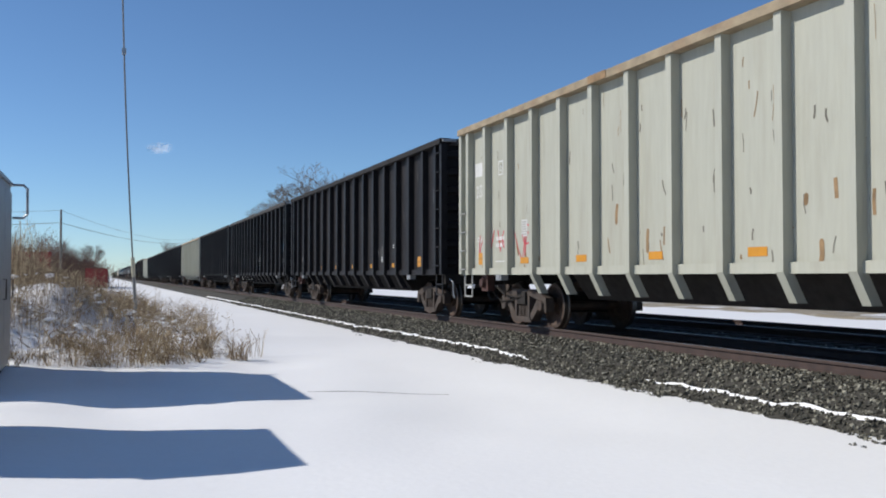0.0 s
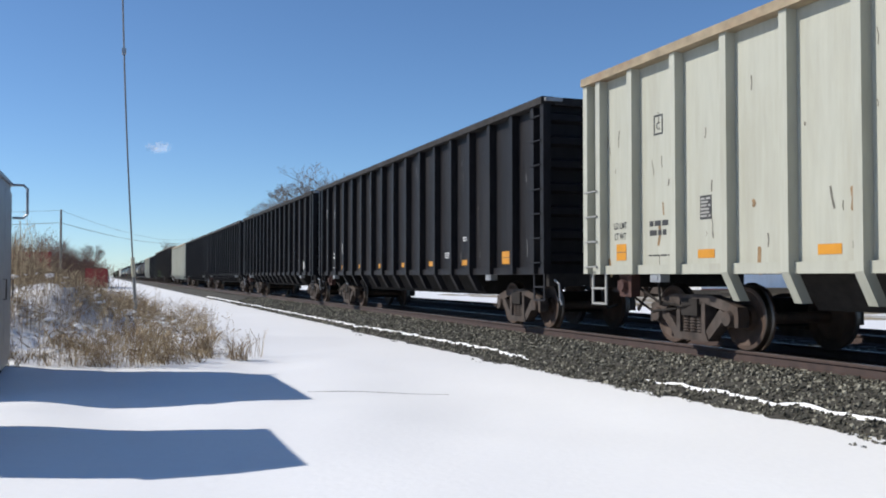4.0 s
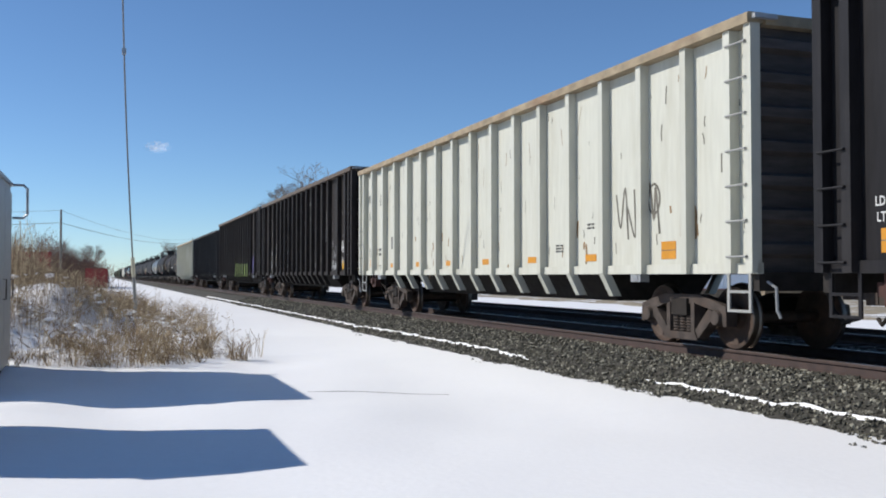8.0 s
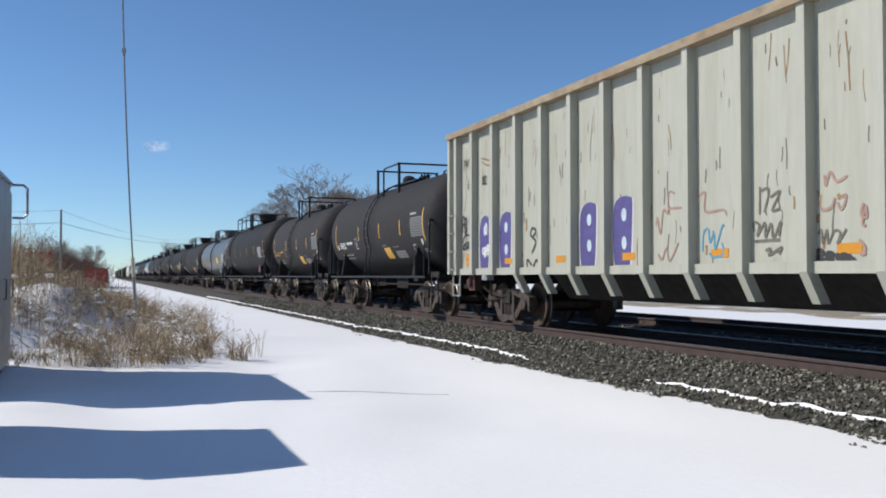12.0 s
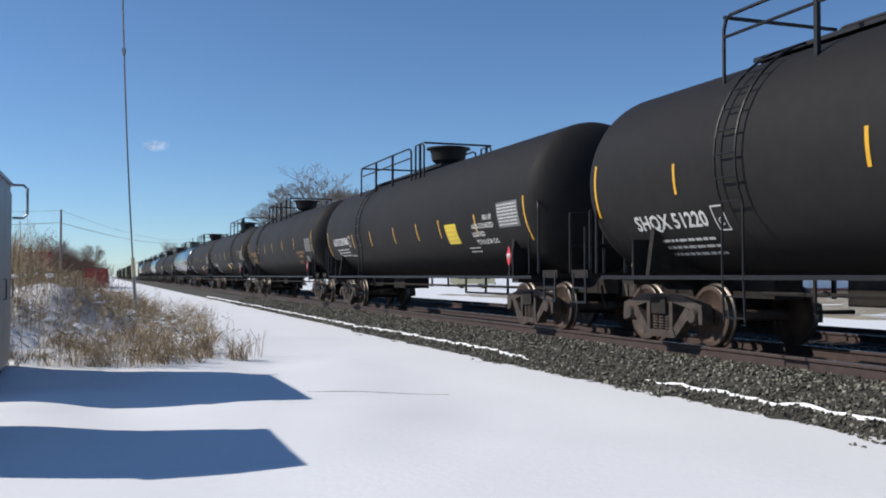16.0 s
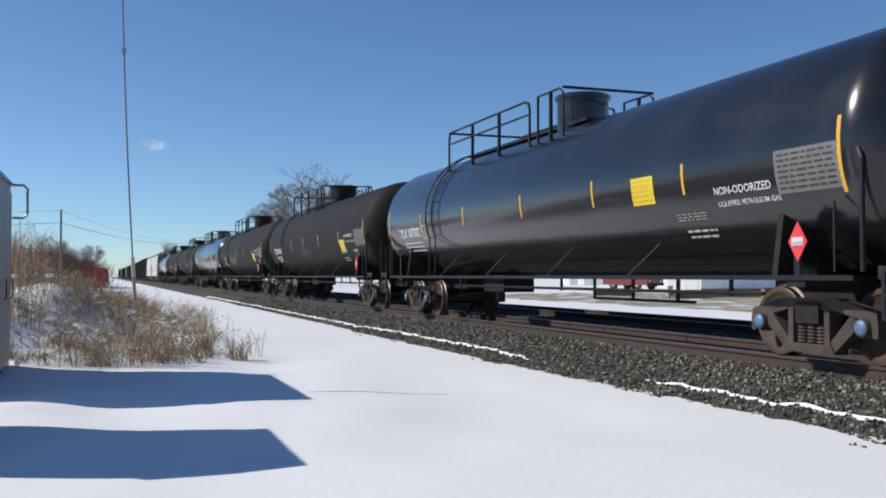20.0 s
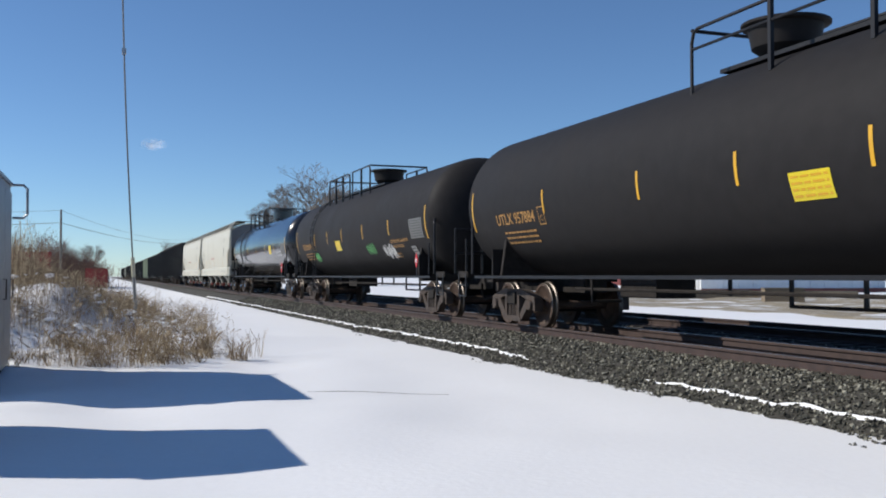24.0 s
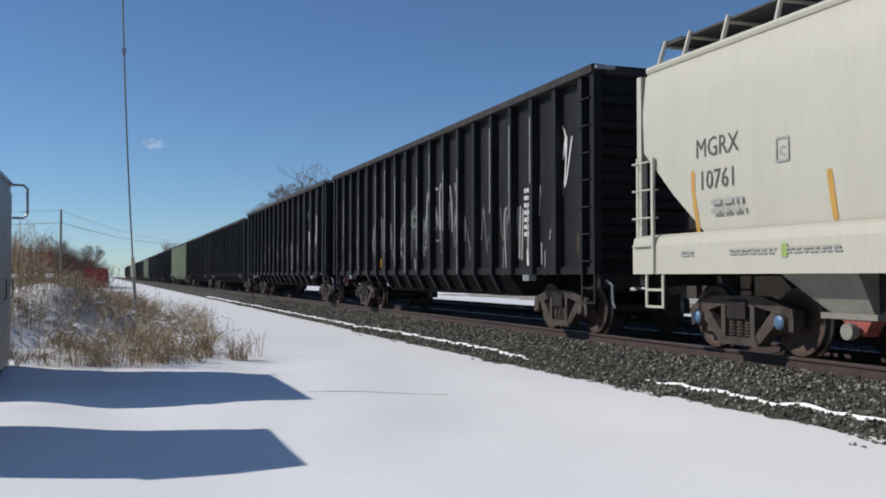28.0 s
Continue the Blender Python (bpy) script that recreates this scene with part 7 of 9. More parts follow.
strokes(car_d, M_SILVERPAINT, 0.03, [(-5.01, 1.79), (-4.88, 1.78), (-4.95, 1.7), (-5.03, 1.66), (-4.88, 1.58)], [(-5.18, 1.8), (-5.07, 1.76), (-5.2, 1.67), (-5.05, 1.58), (-5.0, 1.65)], [(-5.17, 1.57), (-5.21, 1.78), (-5.31, 1.7), (-5.23, 1.67), (-5.33, 1.57)], [(-5.36, 1.57), (-5.4, 1.77), (-5.46, 1.66), (-5.54, 1.78), (-5.51, 1.56)], [(-5.04, 1.53), (-4.91, 1.52)], [(-4.96, 1.52), (-4.97, 1.38)], [(-5.19, 1.51), (-5.07, 1.48), (-5.09, 1.37), (-5.18, 1.38), (-5.18, 1.44)], [(-5.27, 1.52), (-5.41, 1.52)], [(-5.36, 1.52), (-5.33, 1.39)])
# blue, olive and red on the fourth
strokes(car_d, M_WHITE, 0.05, [(8.09, 1.69), (7.81, 1.83), (8.01, 2.01), (7.9, 2.25), (7.52, 2.34), (7.45, 2.28), (7.5, 2.06), (7.73, 1.86)], [(7.92, 1.87), (7.76, 2.02), (7.57, 2.14), (7.49, 1.91)], [(8.01, 1.78), (7.44, 1.83)], [(7.94, 1.64), (7.7, 1.81), (7.42, 1.65)])
strokes(car_d, M_LIMEPAINT, 0.035, [(6.42, 1.38), (6.34, 1.53), (6.27, 1.42), (6.22, 1.52)], [(6.36, 1.34), (6.23, 1.36)])
blot(car_d, MIST_OLIVE, [(5.74, 1.45), (5.41, 1.56), (4.99, 1.65), (4.87, 1.43), (4.82, 1.23), (5.65, 1.23)], 0.0012)
blot(car_d, MIST_OLIVE, [(3.98, 1.4), (3.78, 1.72), (3.46, 1.77), (3.23, 1.73), (3.13, 1.45), (3.05, 1.28), (3.21, 1.23), (4.0, 1.23)], 0.0012)
blot(car_d, MIST_OLIVE, [(4.79, 1.5), (4.32, 1.45), (3.98, 1.4), (4.03, 1.23), (4.35, 1.23), (4.64, 1.31)], 0.0012)
blot(car_d, MIST_RED, [(5.24, 1.36), (4.88, 1.26), (4.79, 1.23), (5.35, 1.23)], 0.002)
blot(car_d, MIST_RED, [(2.2, 1.23), (1.98, 1.38), (1.76, 1.4), (1.79, 1.23), (2.22, 1.23)], 0.002)
strokes(car_d, M_BLUEPAINT, 0.05, [(5.65, 1.23), (5.68, 1.52), (5.72, 1.77), (5.59, 1.87), (5.53, 1.61), (5.44, 1.83), (5.5, 1.97), (5.43, 1.67)], [(5.42, 1.96), (5.35, 2.12), (5.19, 2.04), (5.1, 1.83), (5.2, 1.6), (5.42, 1.56), (5.7, 1.48)], [(5.62, 1.48), (5.61, 1.23)], [(5.02, 1.67), (4.91, 1.51)])
strokes(car_d, M_BLUEPAINT, 0.05, [(4.49, 1.57), (4.52, 1.8), (4.38, 2.0), (4.31, 1.85), (3.99, 1.89)], [(4.28, 1.89), (4.19, 1.78), (4.02, 1.76)], [(4.0, 1.64), (4.3, 1.67), (4.24, 1.54), (3.99, 1.4), (4.37, 1.47)], [(4.49, 1.23), (4.33, 1.41)])
strokes(car_d, M_BLUEPAINT, 0.055, [(3.37, 2.03), (3.27, 2.18), (3.03, 2.18), (2.95, 2.28), (2.93, 2.11), (3.02, 2.01), (3.23, 2.11), (3.36, 2.0), (3.28, 1.87), (3.32, 1.76)], [(2.99, 1.94), (2.89, 1.87), (2.79, 1.77)], [(3.03, 1.92), (3.19, 1.64), (3.28, 1.38)], [(3.07, 1.88), (2.96, 1.7), (2.83, 1.53), (2.61, 1.36)])
blot(car_d, M_BLUEPAINT, [(3.17, 2.13), (2.96, 2.24), (2.94, 2.05), (2.99, 1.88), (3.04, 2.02)], 0.003)
blot(car_d, M_BLUEPAINT, [(4.47, 1.93), (4.38, 2.02), (4.29, 1.87), (4.37, 1.77)], 0.003)
strokes(car_d, M_FAINTBLUE, 0.06, [(2.54, 1.98), (2.67, 1.8), (2.72, 1.62), (2.66, 1.46), (2.6, 1.36)], [(2.82, 1.53), (2.8, 1.33), (2.64, 1.23)], [(3.26, 1.23), (3.0, 1.31), (3.05, 1.45)])
strokes(car_d, M_BLUEPAINT, 0.05, [(2.26, 1.95), (2.17, 1.88), (2.17, 1.79), (2.27, 1.7), (2.28, 1.48), (2.15, 1.28)], [(1.71, 1.91), (1.99, 2.0), (2.08, 1.81), (1.74, 1.76)], [(2.16, 1.69), (2.13, 1.53), (2.0, 1.56), (1.99, 1.4)], [(2.1, 1.34), (1.98, 1.37)])
blot(car_d, M_BLUEPAINT, [(2.18, 1.73), (1.9, 1.76), (1.73, 1.79), (1.91, 1.69), (1.96, 1.59), (2.0, 1.68), (2.1, 1.66)], 0.003)
# ice-blue and silver on the eighth
strokes(car_g, M_ICEPAINT, 0.05, [(5.34, 2.06), (5.86, 2.11), (5.88, 1.72), (5.44, 1.75)], [(5.79, 1.74), (5.78, 1.47), (5.35, 1.5)], [(5.71, 2.31), (5.38, 2.33), (5.31, 2.19)], [(6.5, 1.92), (6.58, 1.63), (6.44, 1.41)])
strokes(car_g, M_ICEPAINT, 0.05, [(4.19, 2.0), (4.55, 2.0), (4.52, 1.68), (4.47, 1.4), (4.15, 1.46)], [(4.22, 1.88), (4.32, 1.46)], [(4.52, 2.19), (4.32, 2.31), (4.23, 2.13)])
strokes(car_g, M_ICEPAINT, 0.05, [(2.99, 2.06), (3.36, 2.02), (3.43, 1.82), (3.01, 1.84)], [(3.01, 1.8), (3.27, 1.72), (3.36, 1.54), (3.16, 1.38)], [(3.41, 2.18), (3.32, 2.34), (3.08, 2.32), (3.01, 2.14)], [(3.01, 1.84), (2.78, 1.56)])
strokes(car_g, M_LETTEREDGE, 0.045, [(2.3, 1.51), (2.24, 1.74), (2.31, 1.93), (2.27, 2.19), (2.12, 2.25), (2.01, 2.15), (2.22, 1.88), (1.93, 2.02), (1.84, 1.75), (2.14, 1.6), (1.97, 1.45)], [(1.87, 2.0), (2.08, 1.74), (1.83, 1.61)])
strokes(car_g, M_ICEPAINT, 0.055, [(1.64, 1.29), (1.72, 1.58), (1.65, 1.84), (1.46, 1.91)], [(1.18, 1.97), (0.95, 2.05), (0.57, 1.99)], [(1.57, 1.34), (1.09, 1.35), (0.99, 1.27), (0.62, 1.38)], [(0.57, 2.06), (0.64, 1.46)])
strokes(car_g, M_ICEPAINT, 0.05, [(0.02, 1.87), (-0.24, 1.98), (-0.56, 1.93), (-0.64, 1.77), (-0.68, 1.5), (-0.62, 1.43)], [(0.03, 1.74), (-0.65, 1.43)], [(0.05, 1.45), (-0.27, 1.32), (-0.46, 1.28), (-0.68, 1.35)], [(-0.1, 1.57), (-0.17, 1.75)], [(-0.26, 1.52), (-0.33, 1.68)], [(-0.42, 1.48), (-0.46, 1.62)])
blot(car_g, M_DARKFILL, [(1.63, 1.85), (1.18, 1.94), (0.6, 1.97), (0.65, 1.4), (1.03, 1.32), (1.6, 1.36)], 0.0012)
blot(car_g, M_DARKFILL, [(-0.01, 1.85), (-0.27, 1.95), (-0.56, 1.9), (-0.64, 1.74), (-0.65, 1.46), (-0.0, 1.76)], 0.0012)
drops(car_g, M_ICEPAINT, [(0.84, 1.68, 0.125, 0.138), (-1.82, 1.5, 0.107, 0.142), (-1.78, 1.25, 0.086, 0.078), (-1.57, 1.48, 0.067, 0.065), (-2.43, 2.14, 0.088, 0.136), (-2.31, 2.22, 0.05, 0.055), (-2.95, 1.88, 0.089, 0.091), (-3.07, 1.65, 0.061, 0.077), (-2.95, 1.45, 0.097, 0.129), (-2.9, 1.13, 0.089, 0.11), (-1.89, 1.83, 0.043, 0.035), (-1.54, 1.66, 0.034, 0.029)], 0.0045)
blot(car_g, M_DARKFILL, [(-2.9, 2.09), (-2.55, 2.12), (-2.3, 1.99), (-2.17, 1.77), (-2.21, 1.52), (-2.47, 1.34), (-2.83, 1.34)], 0.0012)
strokes(car_g, M_PALESILVER, 0.21, [(-2.83, 1.92), (-2.6, 1.91), (-2.44, 1.81), (-2.43, 1.68), (-2.57, 1.59), (-2.8, 1.59)])
blot(car_g, M_PALESILVER, [(-2.34, 1.37), (-2.82, 1.38), (-2.8, 1.23), (-2.38, 1.23)], 0.003)
strokes(car_g, M_ICEPAINT, 0.04, [(-2.9, 2.09), (-2.66, 2.12), (-2.42, 2.05), (-2.29, 1.89)], [(-2.8, 1.64), (-2.67, 1.62)])
strokes(car_g, M_BLACKLET, 0.03, [(-2.37, 1.8), (-2.51, 1.9), (-2.58, 1.83), (-2.7, 1.94), (-2.79, 1.86)], [(-2.41, 1.73), (-2.56, 1.81)])
drops(car_g, M_PALESILVER, [(-3.48, 2.03, 0.13, 0.149)], 0.0045)
strokes(car_g, M_ICEPAINT, 0.045, [(-3.33, 2.16), (-3.46, 2.25), (-3.66, 2.2), (-3.73, 2.01), (-3.73, 1.88)], [(-3.32, 1.87), (-3.41, 1.78)])
blot(car_g, M_PALESILVER, [(-3.37, 1.68), (-3.65, 1.83), (-3.73, 1.59), (-3.71, 1.25), (-3.48, 1.23), (-3.4, 1.54)], 0.003)
strokes(car_g, M_WHITE, 0.04, [(-3.35, 1.69), (-3.39, 1.42), (-3.45, 1.23)])
strokes(car_g, M_LETTEREDGE, 0.045, [(-5.27, 1.61), (-5.05, 1.84), (-5.29, 2.01), (-5.44, 1.77)], [(-5.36, 2.24), (-5.68, 2.22), (-5.66, 1.69)], [(-5.04, 1.5), (-5.31, 1.26), (-5.63, 1.23)])
blot(car_g, M_PALESILVER, [(-5.38, 2.2), (-5.63, 2.18), (-5.63, 1.71), (-5.39, 1.72)], 0.003)
blot(car_g, M_PALESILVER, [(-5.07, 1.61), (-5.39, 1.77), (-5.65, 1.54), (-5.63, 1.23), (-5.25, 1.24)], 0.003)
strokes(car_g, M_ICEPAINT, 0.045, [(-6.71, 2.29), (-6.42, 2.31), (-6.35, 2.01), (-6.44, 1.88)], [(-6.28, 1.69), (-6.31, 1.36), (-6.6, 1.23)], [(-6.69, 1.87), (-6.82, 1.72)])
blot(car_g, M_PALESILVER, [(-6.44, 2.24), (-6.71, 2.25), (-6.69, 1.95), (-6.45, 1.96)], 0.003)
blot(car_g, M_PALESILVER, [(-6.41, 1.74), (-6.73, 1.78), (-6.81, 1.46), (-6.6, 1.23), (-6.37, 1.42)], 0.003)
blot(car_g, M_DARKFILL, [(-6.32, 2.32), (-6.81, 2.35), (-6.91, 1.56), (-6.64, 1.23), (-6.26, 1.25)], 0.0012)
blot(car_g, M_DARKFILL, [(-4.99, 1.62), (-5.3, 2.29), (-5.74, 2.27), (-5.74, 1.23), (-5.13, 1.23)], 0.0012)
drops(car_g, M_ICEPAINT, [(-4.47, 1.81, 0.12, 0.095), (-4.48, 1.45, 0.12, 0.142), (-6.85, 1.88, 0.094, 0.084), (-6.76, 1.57, 0.119, 0.095), (-7.54, 1.92, 0.066, 0.061), (-7.64, 1.38, 0.193, 0.141), (-7.72, 1.58, 0.064, 0.04), (-7.83, 1.24, 0.063, 0.04), (-3.65, 1.9, 0.129, 0.086)], 0.0045)
strokes(car_f, M_BLUEPAINT, 0.035, [(9.0, 1.71), (9.01, 1.87), (8.88, 1.94), (8.77, 1.87), (8.83, 1.73), (8.93, 1.63)], [(8.84, 1.72), (8.65, 1.87), (8.51, 1.81), (8.68, 1.71), (8.45, 1.76)], [(8.91, 1.6), (8.66, 1.71), (8.8, 1.51), (8.5, 1.66)], [(8.77, 1.88), (8.72, 1.47)], [(8.62, 1.62), (8.47, 1.72), (8.53, 1.56)])
strokes(car_f, M_GREYSTENCIL, 0.02, [(9.15, 1.43), (9.15, 1.23)])
# chalky tags on the first faded car
strokes(car_j, M_WHITE, 0.06, [(-7.44, 1.92), (-7.49, 2.16), (-7.58, 2.26), (-7.66, 2.15), (-7.59, 2.04), (-7.47, 2.03)], [(-7.72, 2.06), (-7.63, 2.0), (-7.65, 1.89), (-7.76, 1.9)], [(-7.77, 1.95), (-7.88, 2.01), (-7.82, 2.06), (-7.76, 1.97), (-7.86, 1.87)], [(-7.95, 2.09), (-7.93, 1.88), (-8.03, 1.85), (-8.07, 1.95), (-7.96, 1.97)])
strokes(car_j, M_PALESILVER, 0.045, [(-5.96, 1.23), (-6.05, 1.58), (-6.19, 1.55), (-6.08, 1.44), (-6.23, 1.39), (-6.09, 1.34), (-6.32, 1.43), (-6.39, 1.34), (-6.29, 1.29), (-6.49, 1.54), (-6.47, 1.31), (-6.59, 1.36), (-6.5, 1.41), (-6.69, 1.54), (-6.67, 1.31), (-6.78, 1.42), (-6.89, 1.3), (-6.8, 1.23), (-6.99, 1.34), (-7.0, 1.56), (-7.12, 1.51), (-7.02, 1.41), (-7.13, 1.35), (-7.02, 1.29)])
strokes(car_j, M_PALESILVER, 0.045, [(-7.43, 1.4), (-7.48, 1.69), (-7.58, 1.66), (-7.49, 1.56), (-7.59, 1.51)], [(-7.65, 1.61), (-7.64, 1.51)], [(-7.73, 1.69), (-7.72, 1.49)], [(-7.81, 1.69), (-7.79, 1.49)], [(-7.86, 1.6), (-7.92, 1.51), (-7.99, 1.63), (-7.89, 1.39)])
strokes(car_j, M_SMOKE, 0.05, [(-6.05, 1.68), (-6.09, 1.93), (-6.23, 1.91), (-6.18, 1.67), (-6.34, 1.92), (-6.42, 1.66), (-6.55, 1.92), (-6.7, 1.91), (-6.65, 1.67)], [(-6.17, 1.79), (-6.62, 1.79)], [(-6.45, 1.98), (-6.61, 2.12), (-6.83, 2.01), (-6.96, 2.13)])
strokes(car_j, M_PALESILVER, 0.03, [(-5.13, 1.47), (-5.52, 1.45), (-5.5, 1.23), (-5.11, 1.23), (-5.13, 1.47)], [(-5.18, 1.41), (-5.45, 1.41)], [(-5.3, 1.41), (-5.29, 1.24)], [(-5.21, 1.36), (-5.2, 1.26)], [(-5.42, 1.36), (-5.41, 1.26)], [(-5.14, 1.23), (-5.5, 1.23)])
strokes(car_j, M_SMOKE, 0.045, [(-3.12, 2.69), (-3.25, 2.85), (-3.35, 2.57), (-3.48, 2.78), (-3.42, 2.5), (-3.07, 2.59)], [(-3.1, 1.71), (-3.04, 1.43), (-3.25, 1.66), (-3.32, 1.42), (-3.48, 1.59)], [(-3.07, 1.35), (-3.47, 1.36)])
strokes(car_j, M_GREYSTENCIL, 0.05, [(-4.07, 1.59), (-4.07, 1.86), (-4.27, 1.92), (-4.42, 1.8), (-4.28, 1.62), (-4.11, 1.72)], [(-4.09, 1.4), (-4.24, 1.56), (-4.4, 1.4)], [(-2.15, 1.39), (-2.37, 1.44), (-2.13, 1.75), (-2.32, 1.95)], [(-2.15, 2.16), (-2.17, 1.65)])
blot(car_j, MIST_CHALK, [(-0.11, 2.19), (-0.36, 2.27), (-0.6, 2.19), (-0.55, 1.26), (-0.07, 1.26)], 0.0012)
strokes(car_j, M_GREYSTENCIL, 0.04, [(-0.19, 1.35), (-0.21, 2.12), (-0.45, 2.13), (-0.46, 1.76), (-0.28, 1.7), (-0.44, 1.37)])
blot(car_j, MIST_CHALK, [(-1.19, 2.28), (-1.42, 2.36), (-1.63, 2.28), (-1.59, 1.56), (-1.15, 1.57)], 0.0012)
strokes(car_j, M_GREYSTENCIL, 0.04, [(-1.27, 1.66), (-1.28, 2.21), (-1.5, 2.22), (-1.5, 1.96), (-1.35, 1.9), (-1.49, 1.67)])
blot(car_j, MIST_CHALK, [(0.67, 2.06), (0.49, 2.15), (0.32, 2.07), (0.36, 1.23), (0.71, 1.23)], 0.0012)
strokes(car_j, M_GREYSTENCIL, 0.04, [(0.62, 1.31), (0.6, 1.99), (0.42, 2.0), (0.42, 1.68), (0.55, 1.61), (0.44, 1.33)])
blot(car_j, MIST_CHALK, [(1.47, 2.04), (1.25, 2.13), (1.03, 2.04), (1.08, 1.23), (1.51, 1.23)], 0.0012)
strokes(car_j, M_GREYSTENCIL, 0.04, [(1.4, 1.26), (1.39, 1.96), (1.17, 1.98), (1.16, 1.64), (1.32, 1.57), (1.18, 1.28)])
blot(car_j, MIST_CHALK, [(3.32, 2.12), (2.94, 2.21), (2.58, 2.12), (2.63, 1.23), (3.36, 1.23)], 0.0012)
strokes(car_j, M_GREYSTENCIL, 0.04, [(3.16, 1.27), (3.17, 2.04), (2.8, 2.05), (2.78, 1.68), (3.04, 1.61), (2.8, 1.29)])
blot(car_j, MIST_CHALK, [(3.86, 2.08), (3.58, 2.18), (3.32, 2.08), (3.35, 1.23), (3.89, 1.23)], 0.0012)
strokes(car_j, M_GREYSTENCIL, 0.04, [(3.75, 1.3), (3.75, 1.99), (3.48, 2.01), (3.47, 1.68), (3.66, 1.61), (3.48, 1.33)])
blot(car_j, MIST_CHALK, [(7.23, 2.38), (6.77, 2.48), (6.33, 2.37), (6.37, 1.23), (7.26, 1.23)], 0.0012)
strokes(car_j, M_GREYSTENCIL, 0.04, [(7.03, 1.34), (7.05, 2.28), (6.6, 2.29), (6.57, 1.84), (6.88, 1.76), (6.59, 1.37)])
blot(car_j, M_WHITE, [(-5.2, 2.87), (-5.25, 2.89), (-5.25, 2.68), (-5.18, 2.69)], 0.0012)
blot(car_j, M_WHITE, [(-6.96, 3.31), (-7.04, 3.32), (-7.02, 2.92), (-6.96, 2.95)], 0.0012)
strokes(car_j, M_PALESILVER, 0.03, [(1.67, 3.45), (1.62, 3.01), (1.74, 2.59)], [(0.68, 4.36), (0.64, 3.76), (0.78, 2.94)], [(-6.84, 4.26), (-6.85, 4.1)], [(-7.0, 4.31), (-6.98, 4.16)], [(-7.64, 2.51), (-7.61, 2.4)], [(-9.04, 3.22), (-9.07, 3.12)])
# silver blocks with dark slits, lime posts and a purple piece on the second
blot(car_k, M_PALESILVER, [(5.88, 1.96), (5.73, 2.19), (5.52, 2.15), (5.44, 1.97), (5.47, 1.23), (5.6, 1.23), (5.87, 1.23), (5.89, 1.64)], 0.0012)
drops(car_k, M_BLACKLET, [(5.64, 1.85, 0.061, 0.122), (5.68, 1.35, 0.055, 0.111)], 0.0045)
blot(car_k, M_PALESILVER, [(4.88, 1.92), (4.75, 2.14), (4.55, 2.11), (4.47, 1.93), (4.51, 1.23), (4.63, 1.23), (4.87, 1.23), (4.89, 1.62)], 0.0012)
drops(car_k, M_BLACKLET, [(4.67, 1.67, 0.05, 0.124)], 0.0045)
blot(car_k, M_PALESILVER, [(3.86, 2.05), (3.72, 2.26), (3.51, 2.22), (3.43, 2.05), (3.48, 1.23), (3.61, 1.23), (3.86, 1.23), (3.88, 1.68)], 0.0012)
drops(car_k, M_BLACKLET, [(3.63, 1.9, 0.059, 0.129), (3.68, 1.38, 0.053, 0.117)], 0.0045)
blot(car_k, M_PALESILVER, [(2.88, 2.05), (2.73, 2.25), (2.51, 2.21), (2.43, 2.05), (2.48, 1.23), (2.61, 1.23), (2.88, 1.23), (2.9, 1.68)], 0.0012)
drops(car_k, M_BLACKLET, [(2.64, 1.9, 0.062, 0.125), (2.69, 1.39, 0.055, 0.114)], 0.0045)
blot(car_k, M_PALESILVER, [(1.93, 2.11), (1.78, 2.3), (1.55, 2.27), (1.47, 2.11), (1.52, 1.23), (1.66, 1.23), (1.93, 1.23), (1.95, 1.72)], 0.0012)
drops(car_k, M_BLACKLET, [(1.69, 1.77, 0.056, 0.14)], 0.0045)
blot(car_k, M_PALESILVER, [(0.99, 2.15), (0.82, 2.32), (0.58, 2.29), (0.49, 2.14), (0.55, 1.23), (0.7, 1.23), (1.0, 1.23), (1.01, 1.71)], 0.0012)
drops(car_k, M_BLACKLET, [(0.72, 1.95, 0.07, 0.135), (0.78, 1.4, 0.062, 0.123)], 0.0045)
blot(car_k, M_PALESILVER, [(0.07, 2.14), (-0.09, 2.31), (-0.33, 2.27), (-0.42, 2.13), (-0.36, 1.23), (-0.21, 1.23), (0.09, 1.23), (0.1, 1.72)], 0.0012)
drops(car_k, M_BLACKLET, [(-0.19, 1.95, 0.069, 0.13), (-0.13, 1.41, 0.061, 0.118)], 0.0045)
blot(car_k, M_PALESILVER, [(-0.91, 2.21), (-1.08, 2.37), (-1.34, 2.33), (-1.43, 2.19), (-1.36, 1.23), (-1.2, 1.23), (-0.89, 1.23), (-0.88, 1.76)], 0.0012)
drops(car_k, M_BLACKLET, [(-1.17, 1.81, 0.063, 0.147)], 0.0045)
blot(car_k, M_PALESILVER, [(-1.88, 2.26), (-2.06, 2.41), (-2.33, 2.36), (-2.43, 2.24), (-2.35, 1.23), (-2.19, 1.23), (-1.86, 1.23), (-1.85, 1.78)], 0.0012)
drops(car_k, M_BLACKLET, [(-2.17, 2.02, 0.076, 0.137), (-2.1, 1.46, 0.068, 0.125)], 0.0045)
blot(car_k, M_PALESILVER, [(-2.9, 2.25), (-3.08, 2.38), (-3.35, 2.34), (-3.44, 2.22), (-3.36, 1.23), (-3.2, 1.23), (-2.87, 1.23), (-2.87, 1.77)], 0.0012)
drops(car_k, M_BLACKLET, [(-3.19, 2.0, 0.074, 0.136), (-3.12, 1.45, 0.067, 0.123)], 0.0045)
